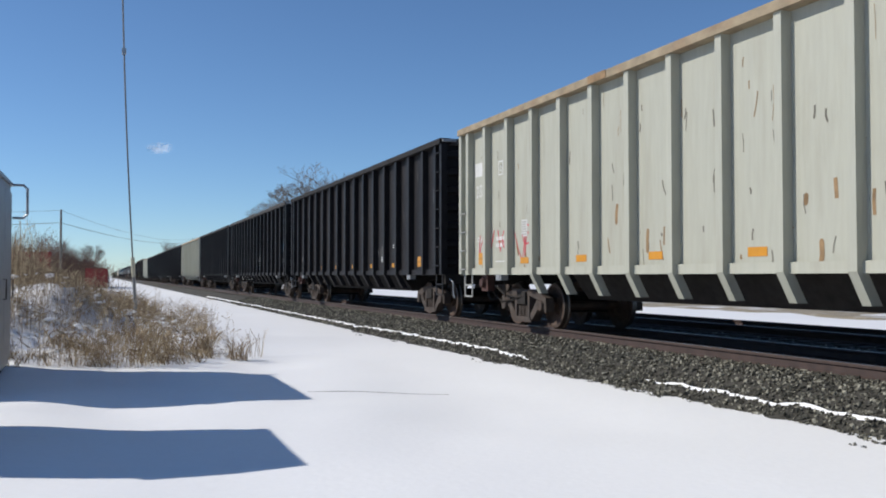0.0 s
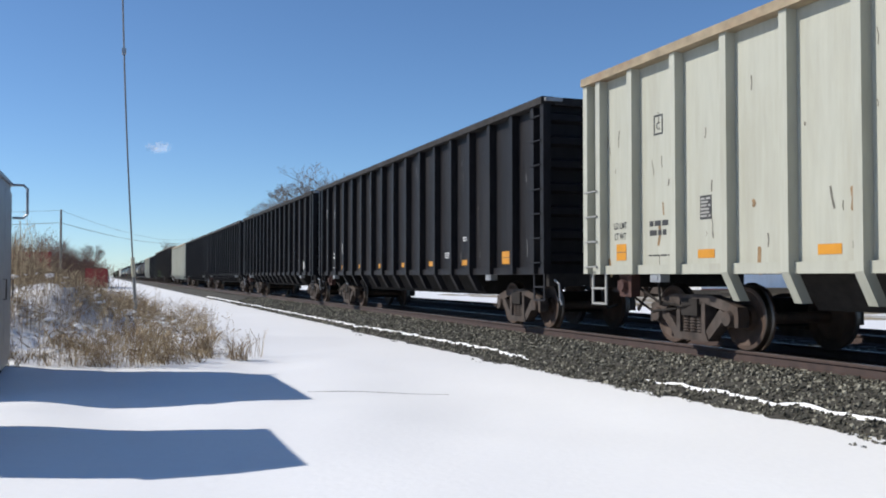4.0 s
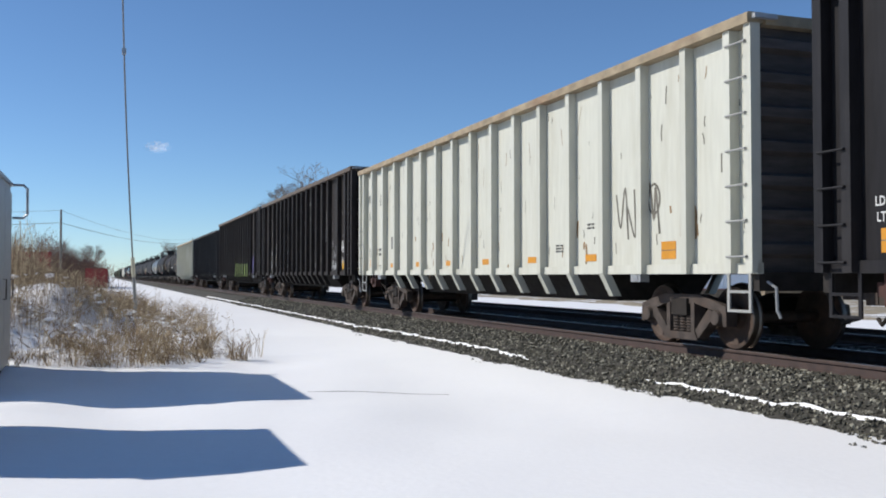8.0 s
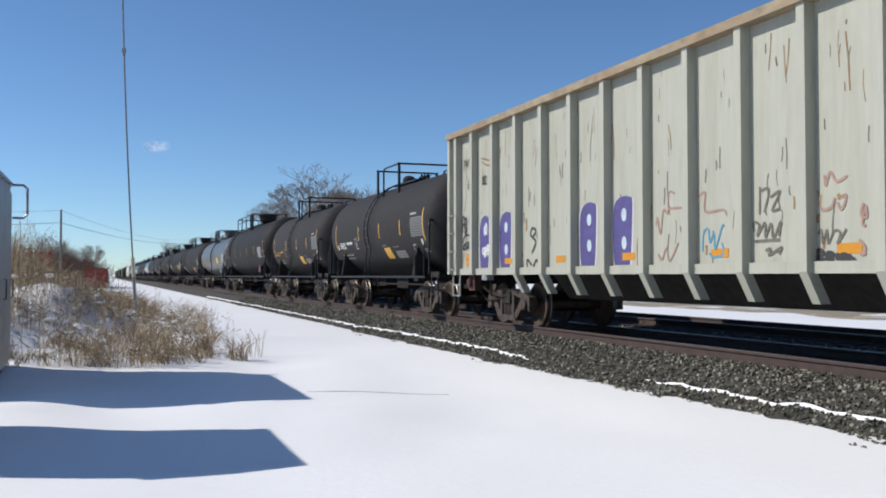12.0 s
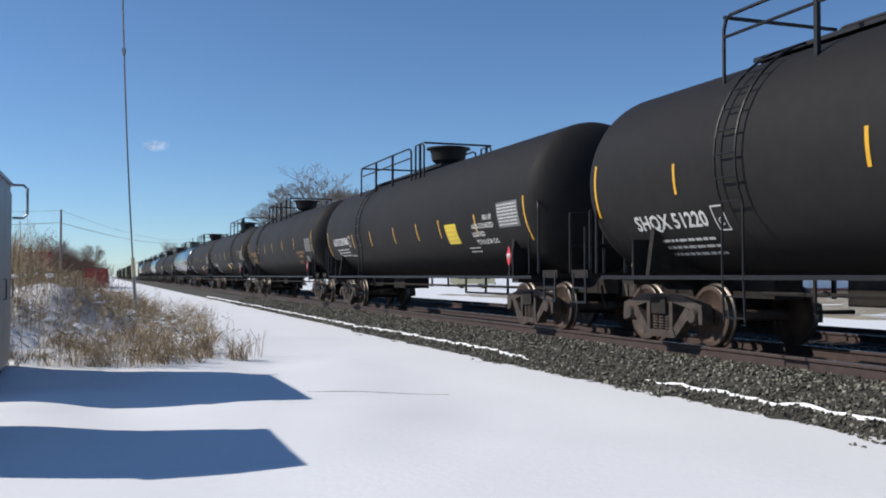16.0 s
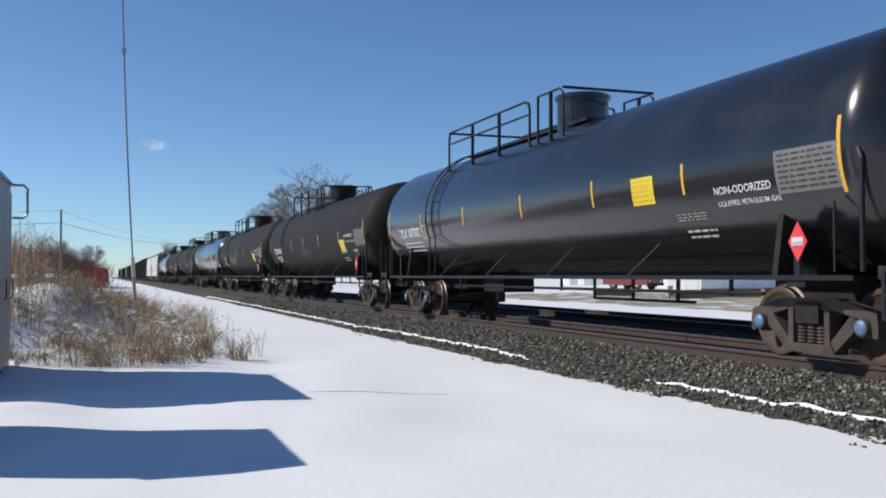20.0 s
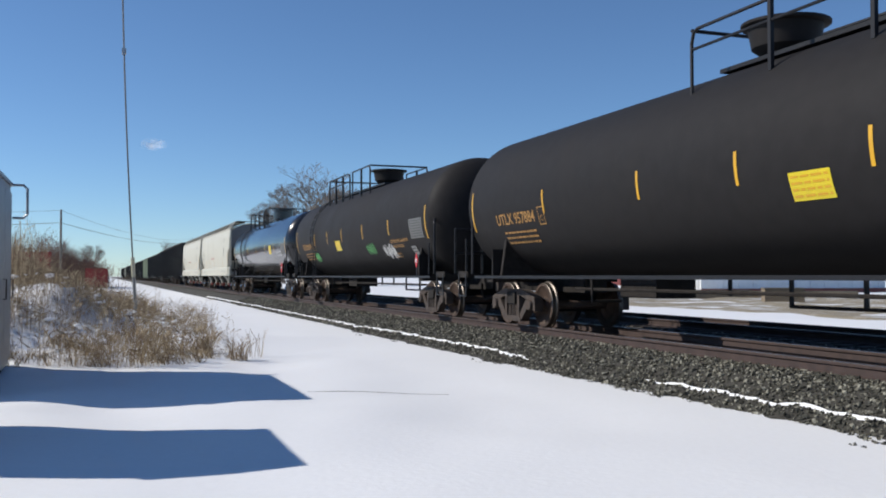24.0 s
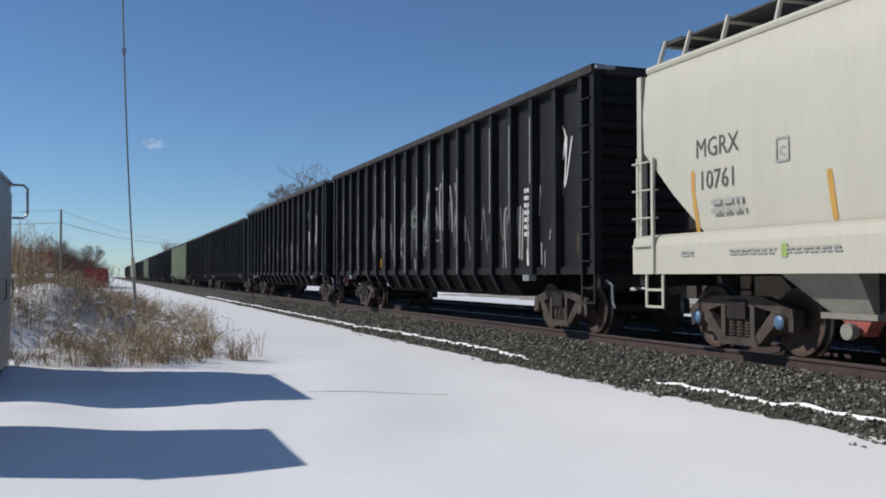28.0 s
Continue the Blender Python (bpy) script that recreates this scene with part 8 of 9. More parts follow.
blot(car_k, M_PALESILVER, [(-3.83, 2.31), (-4.01, 2.44), (-4.28, 2.39), (-4.38, 2.28), (-4.29, 1.23), (-4.12, 1.23), (-3.79, 1.23), (-3.79, 1.79)], 0.0012)
drops(car_k, M_BLACKLET, [(-4.1, 1.84, 0.067, 0.156)], 0.0045)
strokes(car_k, M_BLACKLET, 0.035, [(-1.12, 2.24), (-1.34, 2.3), (-1.26, 2.12), (-1.44, 2.2)], [(-4.14, 1.93), (-4.02, 1.88), (-4.11, 1.81), (-4.22, 1.9)], [(-4.27, 1.94), (-4.23, 1.81), (-4.35, 1.83)], [(-3.0, 1.94), (-3.27, 1.99), (-3.36, 1.84)])
strokes(car_k, M_RUSTSTAIN, 0.05, [(-3.18, 1.36), (-3.14, 1.23)], [(-1.37, 1.59), (-1.42, 1.36)])
blot(car_k, M_LIMEPAINT, [(-3.73, 1.52), (-3.94, 1.52), (-3.99, 1.23), (-3.77, 1.23)], 0.003)
strokes(car_k, M_LIMEPAINT, 0.055, [(-4.82, 2.12), (-4.8, 1.89), (-4.91, 1.88)], [(-4.95, 2.1), (-5.1, 2.1)], [(-5.02, 2.09), (-5.0, 1.88)], [(-5.12, 2.08), (-5.14, 1.88), (-5.24, 2.07)], [(-5.37, 2.06), (-5.29, 2.07), (-5.27, 1.89), (-5.37, 1.89)], [(-5.3, 1.97), (-5.36, 1.97)])
strokes(car_k, M_WHITE, 0.035, [(-4.93, 1.75), (-5.33, 1.75), (-5.3, 1.44), (-4.9, 1.44), (-4.93, 1.75)], [(-5.13, 1.73), (-5.12, 1.59)], [(-5.0, 1.69), (-4.99, 1.57)], [(-5.25, 1.69), (-5.24, 1.57)], [(-4.92, 1.53), (-5.3, 1.52)])
strokes(car_k, M_WHITE, 0.045, [(-4.79, 1.31), (-4.76, 1.23), (-4.86, 1.23), (-4.9, 1.28), (-4.81, 1.31)], [(-4.99, 1.32), (-4.97, 1.23)], [(-5.07, 1.31), (-5.03, 1.23), (-5.12, 1.23)], [(-5.2, 1.32), (-5.22, 1.23), (-5.32, 1.3)], [(-5.06, 1.23), (-5.13, 1.24)])
drops(car_k, M_WHITE, [(-5.14, 2.3, 0.105, 0.106)], 0.0045)
blot(car_k, M_PURPLEPAINT, [(-5.7, 1.23), (-5.72, 1.64), (-5.82, 2.04), (-6.05, 2.16), (-6.33, 2.22), (-6.45, 2.16), (-6.58, 2.22), (-6.79, 2.23), (-6.87, 2.13), (-6.82, 1.89), (-6.84, 1.59), (-6.72, 1.23), (-6.59, 1.23), (-6.21, 1.23), (-5.86, 1.23)], 0.0012)
strokes(car_k, M_BLACKLET, 0.035, [(-6.07, 2.16), (-6.06, 1.87)], [(-6.45, 2.17), (-6.38, 1.93), (-6.48, 1.87)], [(-6.25, 1.84), (-6.45, 1.91), (-6.52, 1.8), (-6.44, 1.67)], [(-6.07, 1.59), (-6.27, 1.67), (-6.48, 1.59), (-6.55, 1.44), (-6.49, 1.26), (-6.35, 1.23)], [(-6.19, 1.52), (-6.15, 1.3), (-6.24, 1.23)], [(-6.77, 2.02), (-6.73, 1.89)], [(-6.8, 1.68), (-6.66, 1.35)], [(-5.8, 1.67), (-5.75, 1.37)])
strokes(car_k, M_BLACKLET, 0.04, [(-5.81, 1.57), (-5.88, 1.37), (-5.75, 1.34)], [(-5.94, 1.5), (-5.99, 1.37), (-5.9, 1.3), (-6.02, 1.27)], [(-6.25, 1.46), (-6.22, 1.3), (-6.34, 1.45), (-6.34, 1.29)], [(-6.42, 1.43), (-6.37, 1.29)])
# purple letters and scribbles on the last pale car
blot(car_m, M_WHITE, [(8.08, 2.16), (7.86, 2.34), (7.57, 2.32), (7.49, 2.16), (7.54, 1.23), (7.78, 1.23), (8.04, 1.23), (8.1, 1.72)], 0.0012)
blot(car_m, M_PURPLEPAINT, [(8.05, 2.16), (7.85, 2.35), (7.59, 2.33), (7.52, 2.16), (7.57, 1.23), (7.78, 1.23), (8.01, 1.23), (8.07, 1.72)], 0.0024)
drops(car_m, M_PALEBLUE, [(7.76, 2.04, 0.073, 0.113), (7.76, 1.56, 0.072, 0.113)], 0.0045)
blot(car_m, M_WHITE, [(6.97, 2.19), (6.72, 2.35), (6.4, 2.33), (6.31, 2.18), (6.36, 1.23), (6.63, 1.23), (6.92, 1.23), (6.99, 1.76)], 0.0012)
blot(car_m, M_PURPLEPAINT, [(6.93, 2.19), (6.71, 2.36), (6.42, 2.35), (6.34, 2.18), (6.4, 1.23), (6.63, 1.23), (6.89, 1.23), (6.95, 1.75)], 0.0024)
drops(car_m, M_PALEBLUE, [(6.61, 2.06, 0.082, 0.11), (6.6, 1.6, 0.081, 0.11)], 0.0045)
blot(car_m, M_WHITE, [(3.4, 2.16), (3.16, 2.29), (2.85, 2.27), (2.76, 2.13), (2.83, 1.23), (3.08, 1.23), (3.36, 1.23), (3.42, 1.73)], 0.0012)
blot(car_m, M_PURPLEPAINT, [(3.36, 2.15), (3.15, 2.3), (2.87, 2.28), (2.8, 2.14), (2.86, 1.23), (3.08, 1.23), (3.34, 1.23), (3.39, 1.72)], 0.0024)
drops(car_m, M_PALEBLUE, [(3.05, 2.01, 0.078, 0.104), (3.05, 1.57, 0.078, 0.104)], 0.0045)
blot(car_m, M_WHITE, [(2.24, 2.19), (2.0, 2.32), (1.69, 2.29), (1.61, 2.17), (1.68, 1.23), (1.94, 1.23), (2.21, 1.23), (2.27, 1.74)], 0.0012)
blot(car_m, M_PURPLEPAINT, [(2.21, 2.19), (1.99, 2.32), (1.71, 2.3), (1.64, 2.17), (1.72, 1.23), (1.94, 1.23), (2.19, 1.23), (2.24, 1.74)], 0.0024)
drops(car_m, M_PALEBLUE, [(1.9, 2.03, 0.078, 0.107), (1.9, 1.58, 0.078, 0.106)], 0.0045)
strokes(car_m, M_BLACKLET, 0.05, [(5.33, 1.8), (5.17, 1.91), (5.32, 1.98), (5.41, 1.85), (5.18, 1.71), (5.35, 1.5)], [(5.57, 1.23), (5.56, 1.37), (5.36, 1.26)], [(5.29, 1.23), (5.15, 1.36), (5.01, 1.23)])
strokes(car_m, M_FAINTRED, 0.03, [(0.97, 1.81), (0.93, 1.93), (0.85, 1.67), (0.77, 2.03), (0.65, 1.97), (0.63, 2.27), (0.48, 2.26)], [(0.62, 2.04), (-0.07, 2.03)], [(-0.1, 2.15), (-0.27, 2.2), (-0.27, 1.94), (-0.66, 1.94), (-0.75, 1.86)], [(0.91, 1.38), (0.82, 1.29), (0.69, 1.46), (0.61, 1.27), (0.39, 1.53)])
strokes(car_m, M_BLUEPAINT, 0.03, [(-0.2, 1.39), (-0.22, 1.63), (-0.33, 1.7), (-0.37, 1.51), (-0.46, 1.64), (-0.49, 1.42), (-0.64, 1.71), (-0.69, 1.72)], [(-0.36, 1.37), (-0.43, 1.31), (-0.66, 1.34), (-0.64, 1.5)])
strokes(car_m, M_GRIME, 0.035, [(-1.43, 2.18), (-1.42, 1.83)], [(-1.42, 2.12), (-1.6, 2.13), (-1.51, 1.85)], [(-1.63, 2.03), (-1.81, 2.09), (-1.66, 1.87), (-1.81, 1.88)], [(-1.31, 1.62), (-1.3, 1.73), (-1.41, 1.7), (-1.37, 1.56), (-1.52, 1.72), (-1.53, 1.54), (-1.63, 1.7), (-1.68, 1.53), (-1.82, 1.72), (-1.78, 1.54)], [(-1.32, 1.49), (-1.8, 1.5)], [(-1.53, 1.37), (-1.62, 1.39), (-1.59, 1.31), (-1.7, 1.35), (-1.83, 1.4), (-1.78, 1.32)])
strokes(car_m, M_FAINTRED, 0.035, [(-2.57, 2.21), (-2.59, 2.09), (-2.66, 2.24), (-2.76, 2.12), (-2.92, 2.17)], [(-2.51, 1.99), (-2.48, 1.88), (-2.55, 1.81), (-2.68, 1.84), (-2.73, 1.94)], [(-2.83, 1.94), (-2.9, 1.96), (-2.88, 1.86), (-2.82, 1.8), (-2.77, 1.88)], [(-3.16, 1.85), (-3.12, 1.73), (-3.2, 1.69), (-3.19, 1.81), (-3.14, 1.63), (-3.19, 1.6)], [(-3.09, 1.45), (-3.18, 1.35), (-3.11, 1.29), (-3.19, 1.3)])
strokes(car_m, M_GRIME, 0.03, [(-2.45, 1.54), (-2.51, 1.58), (-2.53, 1.43), (-2.6, 1.58), (-2.62, 1.42), (-2.71, 1.56), (-2.81, 1.54), (-2.76, 1.41), (-2.88, 1.55), (-2.9, 1.58)])
strokes(car_m, M_BLACKLET, 0.06, [(-2.43, 1.23), (-2.45, 1.34), (-2.54, 1.32), (-2.46, 1.25), (-2.56, 1.23)], [(-2.59, 1.23), (-2.61, 1.31), (-2.7, 1.29), (-2.62, 1.24), (-2.7, 1.23), (-2.61, 1.23)], [(-2.77, 1.31), (-2.76, 1.23)], [(-2.81, 1.23), (-2.82, 1.28), (-2.9, 1.28), (-2.87, 1.23), (-2.81, 1.23)], [(-2.97, 1.29), (-2.93, 1.23), (-3.01, 1.23), (-3.02, 1.23)])
# black reporting marks and tags on the last pale gondola
words(car_m, "FWTX", 0.33, 8.74, 3.58, M_BLACKLET, SHEET_X - 0.006, 0.004, narrow=0.62)
words(car_m, "620", 0.33, 8.64, 3.12, M_BLACKLET, SHEET_X - 0.006, 0.004, narrow=0.62)
words(car_m, "002", 0.3, 7.78, 3.13, M_BLACKLET, SHEET_X - 0.006, 0.004, narrow=0.62)
strokes(car_m, M_BLACKLET, 0.06, [(9.11, 2.04), (9.11, 2.37), (9.02, 2.4), (8.99, 2.27), (9.1, 2.21)], [(8.96, 2.07), (8.96, 2.34), (8.88, 2.36), (8.87, 2.25), (8.95, 2.21), (8.85, 2.13), (8.9, 2.05), (8.98, 2.03)], [(8.64, 2.48), (8.65, 2.24)], [(8.65, 2.11), (8.63, 2.09)])
strokes(car_m, M_BLACKLET, 0.05, [(9.12, 1.82), (8.97, 1.96), (8.78, 1.99), (8.62, 1.92)], [(9.02, 1.78), (9.08, 1.69), (9.0, 1.66), (8.95, 1.74), (9.01, 1.79)], [(8.82, 1.81), (8.9, 1.8), (8.89, 1.74), (8.83, 1.7), (8.92, 1.66)], [(8.79, 1.67), (8.76, 1.82), (8.7, 1.77), (8.76, 1.73), (8.65, 1.64)], [(8.62, 1.78), (8.68, 1.73), (8.61, 1.67)])
strokes(car_m, M_BLACKLET, 0.05, [(9.66, 1.8), (9.66, 2.12), (9.59, 2.14), (9.57, 2.03), (9.65, 1.99), (9.57, 1.81)], [(9.52, 2.11), (9.48, 2.05), (9.53, 1.95), (9.47, 1.91), (9.52, 1.79)], [(9.64, 1.56), (9.65, 1.32)], [(9.54, 1.57), (9.55, 1.34)], [(9.64, 1.44), (9.55, 1.45)], [(8.5, 1.33), (8.4, 1.36), (8.5, 1.23), (8.4, 1.23)])
strokes(car_m, M_GREYSTENCIL, 0.03, [(7.99, 3.66), (7.34, 3.51)])
strokes(car_m, M_RUSTSTAIN, 0.04, [(7.97, 3.65), (7.58, 3.56), (7.33, 3.5)], [(7.9, 3.56), (7.68, 3.47), (7.46, 3.43)])
strokes(car_m, M_WHITE, 0.05, [(7.68, 2.2), (7.72, 2.11), (7.7, 1.98), (7.65, 1.99), (7.63, 2.11), (7.68, 2.2)], [(7.82, 1.67), (7.88, 1.63), (7.87, 1.54), (7.81, 1.55)], [(7.76, 1.55), (7.77, 1.65), (7.7, 1.67), (7.67, 1.58), (7.76, 1.54), (7.65, 1.51)], [(7.61, 1.51), (7.61, 1.71), (7.54, 1.69), (7.58, 1.62), (7.5, 1.58), (7.58, 1.5)])
for y, z, tall in ((0.19, 1.44, 0.83), (-0.79, 1.42, 0.79), (-1.77, 1.39, 0.72), (-2.7, 1.4, 0.75), (-3.74, 1.39, 0.72), (-4.63, 1.39, 0.72)):
    plate(car_k, "lime_edge", y, z, 0.135, tall, M_LIMEPAINT, -1.6165, thick=0.002)
for letter, y in (("D", 4.71), ("R", 3.54), ("U", 2.36), ("G", 1.18)):      # one letter on each slanted post foot
    mark = words(car_c, letter, 0.30, y, 0.92, M_WHITE, -1.528, 0.006, narrow=0.62)
    mark.matrix_basis = Matrix.Translation((-1.528, y, 0.92)) @ Matrix.Rotation(radians(-27.8), 4, "Y") @ NEAR_SIDE @ Matrix.Diagonal((0.62, 1, 1, 1))
# white runs on the first cars of the tail
for k, car in enumerate(tail[:4]):
    half = 9.5 if k == 0 else 10.1
    reflectors(car, half, M_ORANGE if k else M_YELLOW, 3)
    streaks(car, half, 60, 100 + k, M_SILVERPAINT, z0=1.4, z1=2.9, long=0.5, w=0.035)
    graffiti(car, 5, -6.5, 1.5, 2.7, 8, 110 + k, M_SMOKE, width=0.04)
graffiti(tail[0], -7.6, -8.6, 2.6, 3.9, 1, 120, M_WHITE, width=0.05)
bars(tail[0], -6.7, 2.3, 0.6, 1.0, 7, M_WHITE, SHEET_X, 121)
plate(tail[0], "notice", -6.7, 1.42, 0.35, 0.32, M_WHITE, SHEET_X)
tag_letters(tail[0], -0.3, -2.9, 2.2, 3.3, 5, 123, M_GREYSTENCIL, fat=0.07)
tag_letters(tail[0], -5.4, -7.0, 1.4, 2.4, 3, 124, M_GREYSTENCIL, fat=0.06)
tag_letters(tail[0], 4.8, 0.5, 1.5, 2.6, 6, 125, M_SMOKE, fat=0.06)
plate(tail[0], "reflector", -8.75, 1.62, 0.2, 0.36, M_YELLOW, SHEET_X)
graffiti(tail[0], 1.5, -1.0, 2.3, 2.9, 2, 122, M_GREENPAINT, width=0.05)
streaks(tail[1], 10.1, 30, 130, M_WHITE, z0=2.4, z1=3.9, long=1.0, w=0.05)

rng_w = random.Random(77)
for k in range(18):
    y = -9.5 + 1.5 + k * 1.0
    if rng_w.random() < 0.75:
        tall = rng_w.uniform(0.8, 2.8)
        plate(tail[0], "paint_run", y + rng_w.uniform(-0.04, 0.04), 4.2 - tall / 2 - rng_w.uniform(0, 0.8), 0.035, round(tall, 2), M_GREYSTENCIL, x=-1.6165, thick=0.002)


def panel(car, y, z, w, h, material, label="", rows=0, ink=M_BLACKLET, seed=0):
    r, zc = car["r"], car["zc"]
    tank_patch(car, "data_panel", y - w / 2, y + w / 2, z - h / 2, z + h / 2, r, zc, material, label)
    if rows:
        tank_bars(car, y, z, w * 0.9, h * 0.9, rows, r, zc, ink, seed)


def placard(car, y, z, paint=M_RED, label="red diamond hazard placard", w=0.12, t=0.2):
    """A red diamond placard in its holder on a short post."""
    g = Geo().prism([(y, z - t), (y + w, z), (y, z + t), (y - w, z)], -1.535, -1.525, "x")
    p = part("placard", g, paint, car, label)
    part("placard_plate", Geo().box(-1.541, -1.5355, y - w * 0.6, y + w * 0.6, z - 0.05, z + 0.05), M_WHITE, p)
    if paint is M_RED:
        words(car, "1075", 0.09, y, z - 0.035, M_BLACKLET, -1.5425)
    part("placard_post", Geo().box(-1.522, -1.50, y - 0.02, y + 0.02, 1.03, z + 0.1), M_RAILING, car)


def tank_text(car, body, size, y, z, ink, bold=0.0):
    tank_words(car, body, size, y, z, car["r"], car["zc"], ink, bold)


def tank_lines(car, y, z, w, h, rows, ink, seed):
    tank_bars(car, y, z, w, h, rows, car["r"], car["zc"], ink, seed)


def tank_frame(car, y, z, ink):
    r, zc = car["r"], car["zc"]
    for a, b, c, d in ((-0.13, -0.11, -0.17, 0.17), (0.11, 0.13, -0.17, 0.17), (-0.11, 0.11, 0.15, 0.17), (-0.11, 0.11, -0.17, -0.15)):
        tank_patch(car, "stencil_frame", y + a, y + b, z + c, z + d, r, zc, ink, lift=0.008)
    tank_words(car, "C", 0.17, y, z - 0.05, r, zc, ink)


def standard(car, mark, y, z, size, ink, bold, seed, end=-7.55):
    tank_text(car, mark, size, y, z, ink, bold)
    tank_frame(car, y - (2.15 if mark == "SHQX 51097" else 1.22), z, ink)
    tank_lines(car, y - 0.1, z - 0.36, 1.55, 0.30, 3, ink, seed)
    panel(car, end, 2.32, 1.08, 0.52, M_PALEPANEL if car is tank_c else M_SMOKE if car is tank_e else M_DATAPANEL, "grey stencilled data panel", 7, M_WHITE if car is tank_e else M_BLACKLET, seed)
    if car is tank_c:
        placard(car, end - 0.15, 1.42, M_WHITE, "white diamond placard")
    else:
        tilx = mark.startswith("TILX")
        placard(car, end + (0.12 if tilx else -0.1), 1.46, w=0.16 if tilx else 0.12, t=0.24 if tilx else 0.2)
    tank_lines(car, end + 2.4, 1.66, 0.7, 0.16, 2, ink, seed + 5)


WH, OR = M_WHITE, M_ORANGELET
standard(tank_c, "UTLX 667705", 6.15, 2.05, 0.36, OR, 0.004, 1, -6.6)
standard(tank_d, "SHQX 51220", 6.95, 1.85, 0.34, WH, 0.008, 2)
standard(tank_e, "GATX 203066", 6.97, 2.22, 0.345, WH, 0.008, 3)
standard(tank_f, "UTLX 957752", 7.1, 2.2, 0.32, OR, 0.004, 4)
standard(tank_g, "SHQX 51359", 6.75, 1.85, 0.34, WH, 0.008, 5)
standard(tank_h, "SHQX 51097", 6.75, 1.85, 0.34, WH, 0.008, 6, -7.8)
standard(tank_i, "TILX 307302", 7.2, 2.2, 0.33, WH, 0.010, 7, -8.2)
standard(tank_j, "TILX 307156", 7.0, 2.2, 0.33, WH, 0.010, 8, -8.12)
standard(tank_k, "TILX", 7.0, 2.2, 0.33, WH, 0.006, 9, -8.12)
standard(tank_l, "TILX 307275", 7.2, 2.2, 0.33, WH, 0.010, 10, -8.2)
standard(tank_m, "UTLX 957884", 6.6, 2.2, 0.32, OR, 0.004, 11)
standard(tank_n, "UTLX 957741", 6.6, 2.2, 0.32, OR, 0.004, 12)
standard(tank_o, "TILX 307395", 7.2, 2.2, 0.33, WH, 0.010, 13, -8.2)
for car in (tank_i, tank_j, tank_l, tank_o, tank_k):
    matt = car in (tank_j, tank_k)
    tank_text(car, "NON-ODORIZED", 0.15, -6.73 if matt else -6.97, 2.42 if matt else 2.19, WH, 0.002)
    tank_text(car, "LIQUEFIED PETROLEUM GAS", 0.10, -6.92 if matt else -7.05, 2.23 if matt else 2.02, WH, 0.001)
    rf, zf = car["r"], car["zc"]
    for a, b, c, d in () if car not in (tank_j, tank_k) else ((-0.30, -0.27, 1.62, 1.94), (0.27, 0.30, 1.62, 1.94), (-0.02, 0.02, 1.65, 1.91), (-0.27, 0.27, 1.91, 1.94), (-0.27, 0.27, 1.62, 1.65)):
        tank_patch(car, "stencil_frame", -7.36 + a * 0.85, -7.36 + b * 0.85, c, d, rf, zf, M_WHITE, lift=0.008)
    tank_lines(car, -5.75, 1.90, 0.75, 0.12, 3, M_FADED, 39)
    panel(car, -5.78 if car in (tank_j, tank_k) else -4.62, 2.10 if car in (tank_j, tank_k) else 2.35, 0.68 if car in (tank_j, tank_k) else 0.62, 0.42, M_PANEL, "yellow notice panel", 5, M_YELLOW, 31)
for car in (tank_d, tank_g, tank_h):
    panel(car, -0.56 if car is tank_g else -2.44, 1.70, 0.75, 0.3, M_YELLOW, "orange-yellow notice panel")
    shift = 1.9 if car is tank_g else 0
    tank_text(car, "LIQUEFIED PETROLEUM GAS", 0.13, -4.1 + shift, 1.86, WH, 0.002)
    tank_text(car, "NON-ODORIZED", 0.13, -3.8 + shift, 1.68, WH, 0.002)
    panel(car, -6.0, 1.72, 0.55, 0.34, M_SMOKE, "grey test stencil", 3, M_WHITE, 32)
for car, y in ((tank_f, -5.8), (tank_m, -5.6), (tank_n, -5.8)):
    tank_text(car, "LIQUEFIED PETROLEUM GAS", 0.13, y, 2.05, OR, 0.002)
    tank_text(car, "NON-ODORIZED", 0.13, y + 0.2, 1.9, OR, 0.002)
    panel(car, -6.9, 1.72, 0.4, 0.3, M_GREYSTENCIL, "pale test stencil", 3, M_BLACKLET, 33)
for car, y in ((tank_m, -1.85), (tank_n, 1.42)):
    panel(car, y, 2.12, 0.70, 0.34, M_PANEL, "yellow notice panel", 4, M_YELLOW, 34)
panel(tank_m, -5.0, 1.75, 0.6, 0.36, M_GREYSTENCIL, "faded pink notice", 3, M_RED, 35)
panel(tank_e, -4.1, 2.05, 0.75, 0.46, M_PANEL, "yellow notice panel", 4, M_YELLOW, 36)
for k, line in enumerate(("FRA AP", "NON-ODORIZED", "LIQUEFIED", "PETROLEUM GAS")):
    tank_text(tank_e, line, 0.16, -6.1 + (0.35 if k == 2 else 0) - (0.35 if k == 0 else 0), 2.32 - 0.17 * k, WH, 0.003)
panel(tank_c, -3.4, 2.2, 0.9, 0.42, M_PANEL, "yellow notice panel", 4, M_YELLOW, 37)
panel(tank_c, -4.9, 2.0, 0.45, 0.35, M_BLACKLET, "dark stencil panel", 3, M_WHITE, 38)
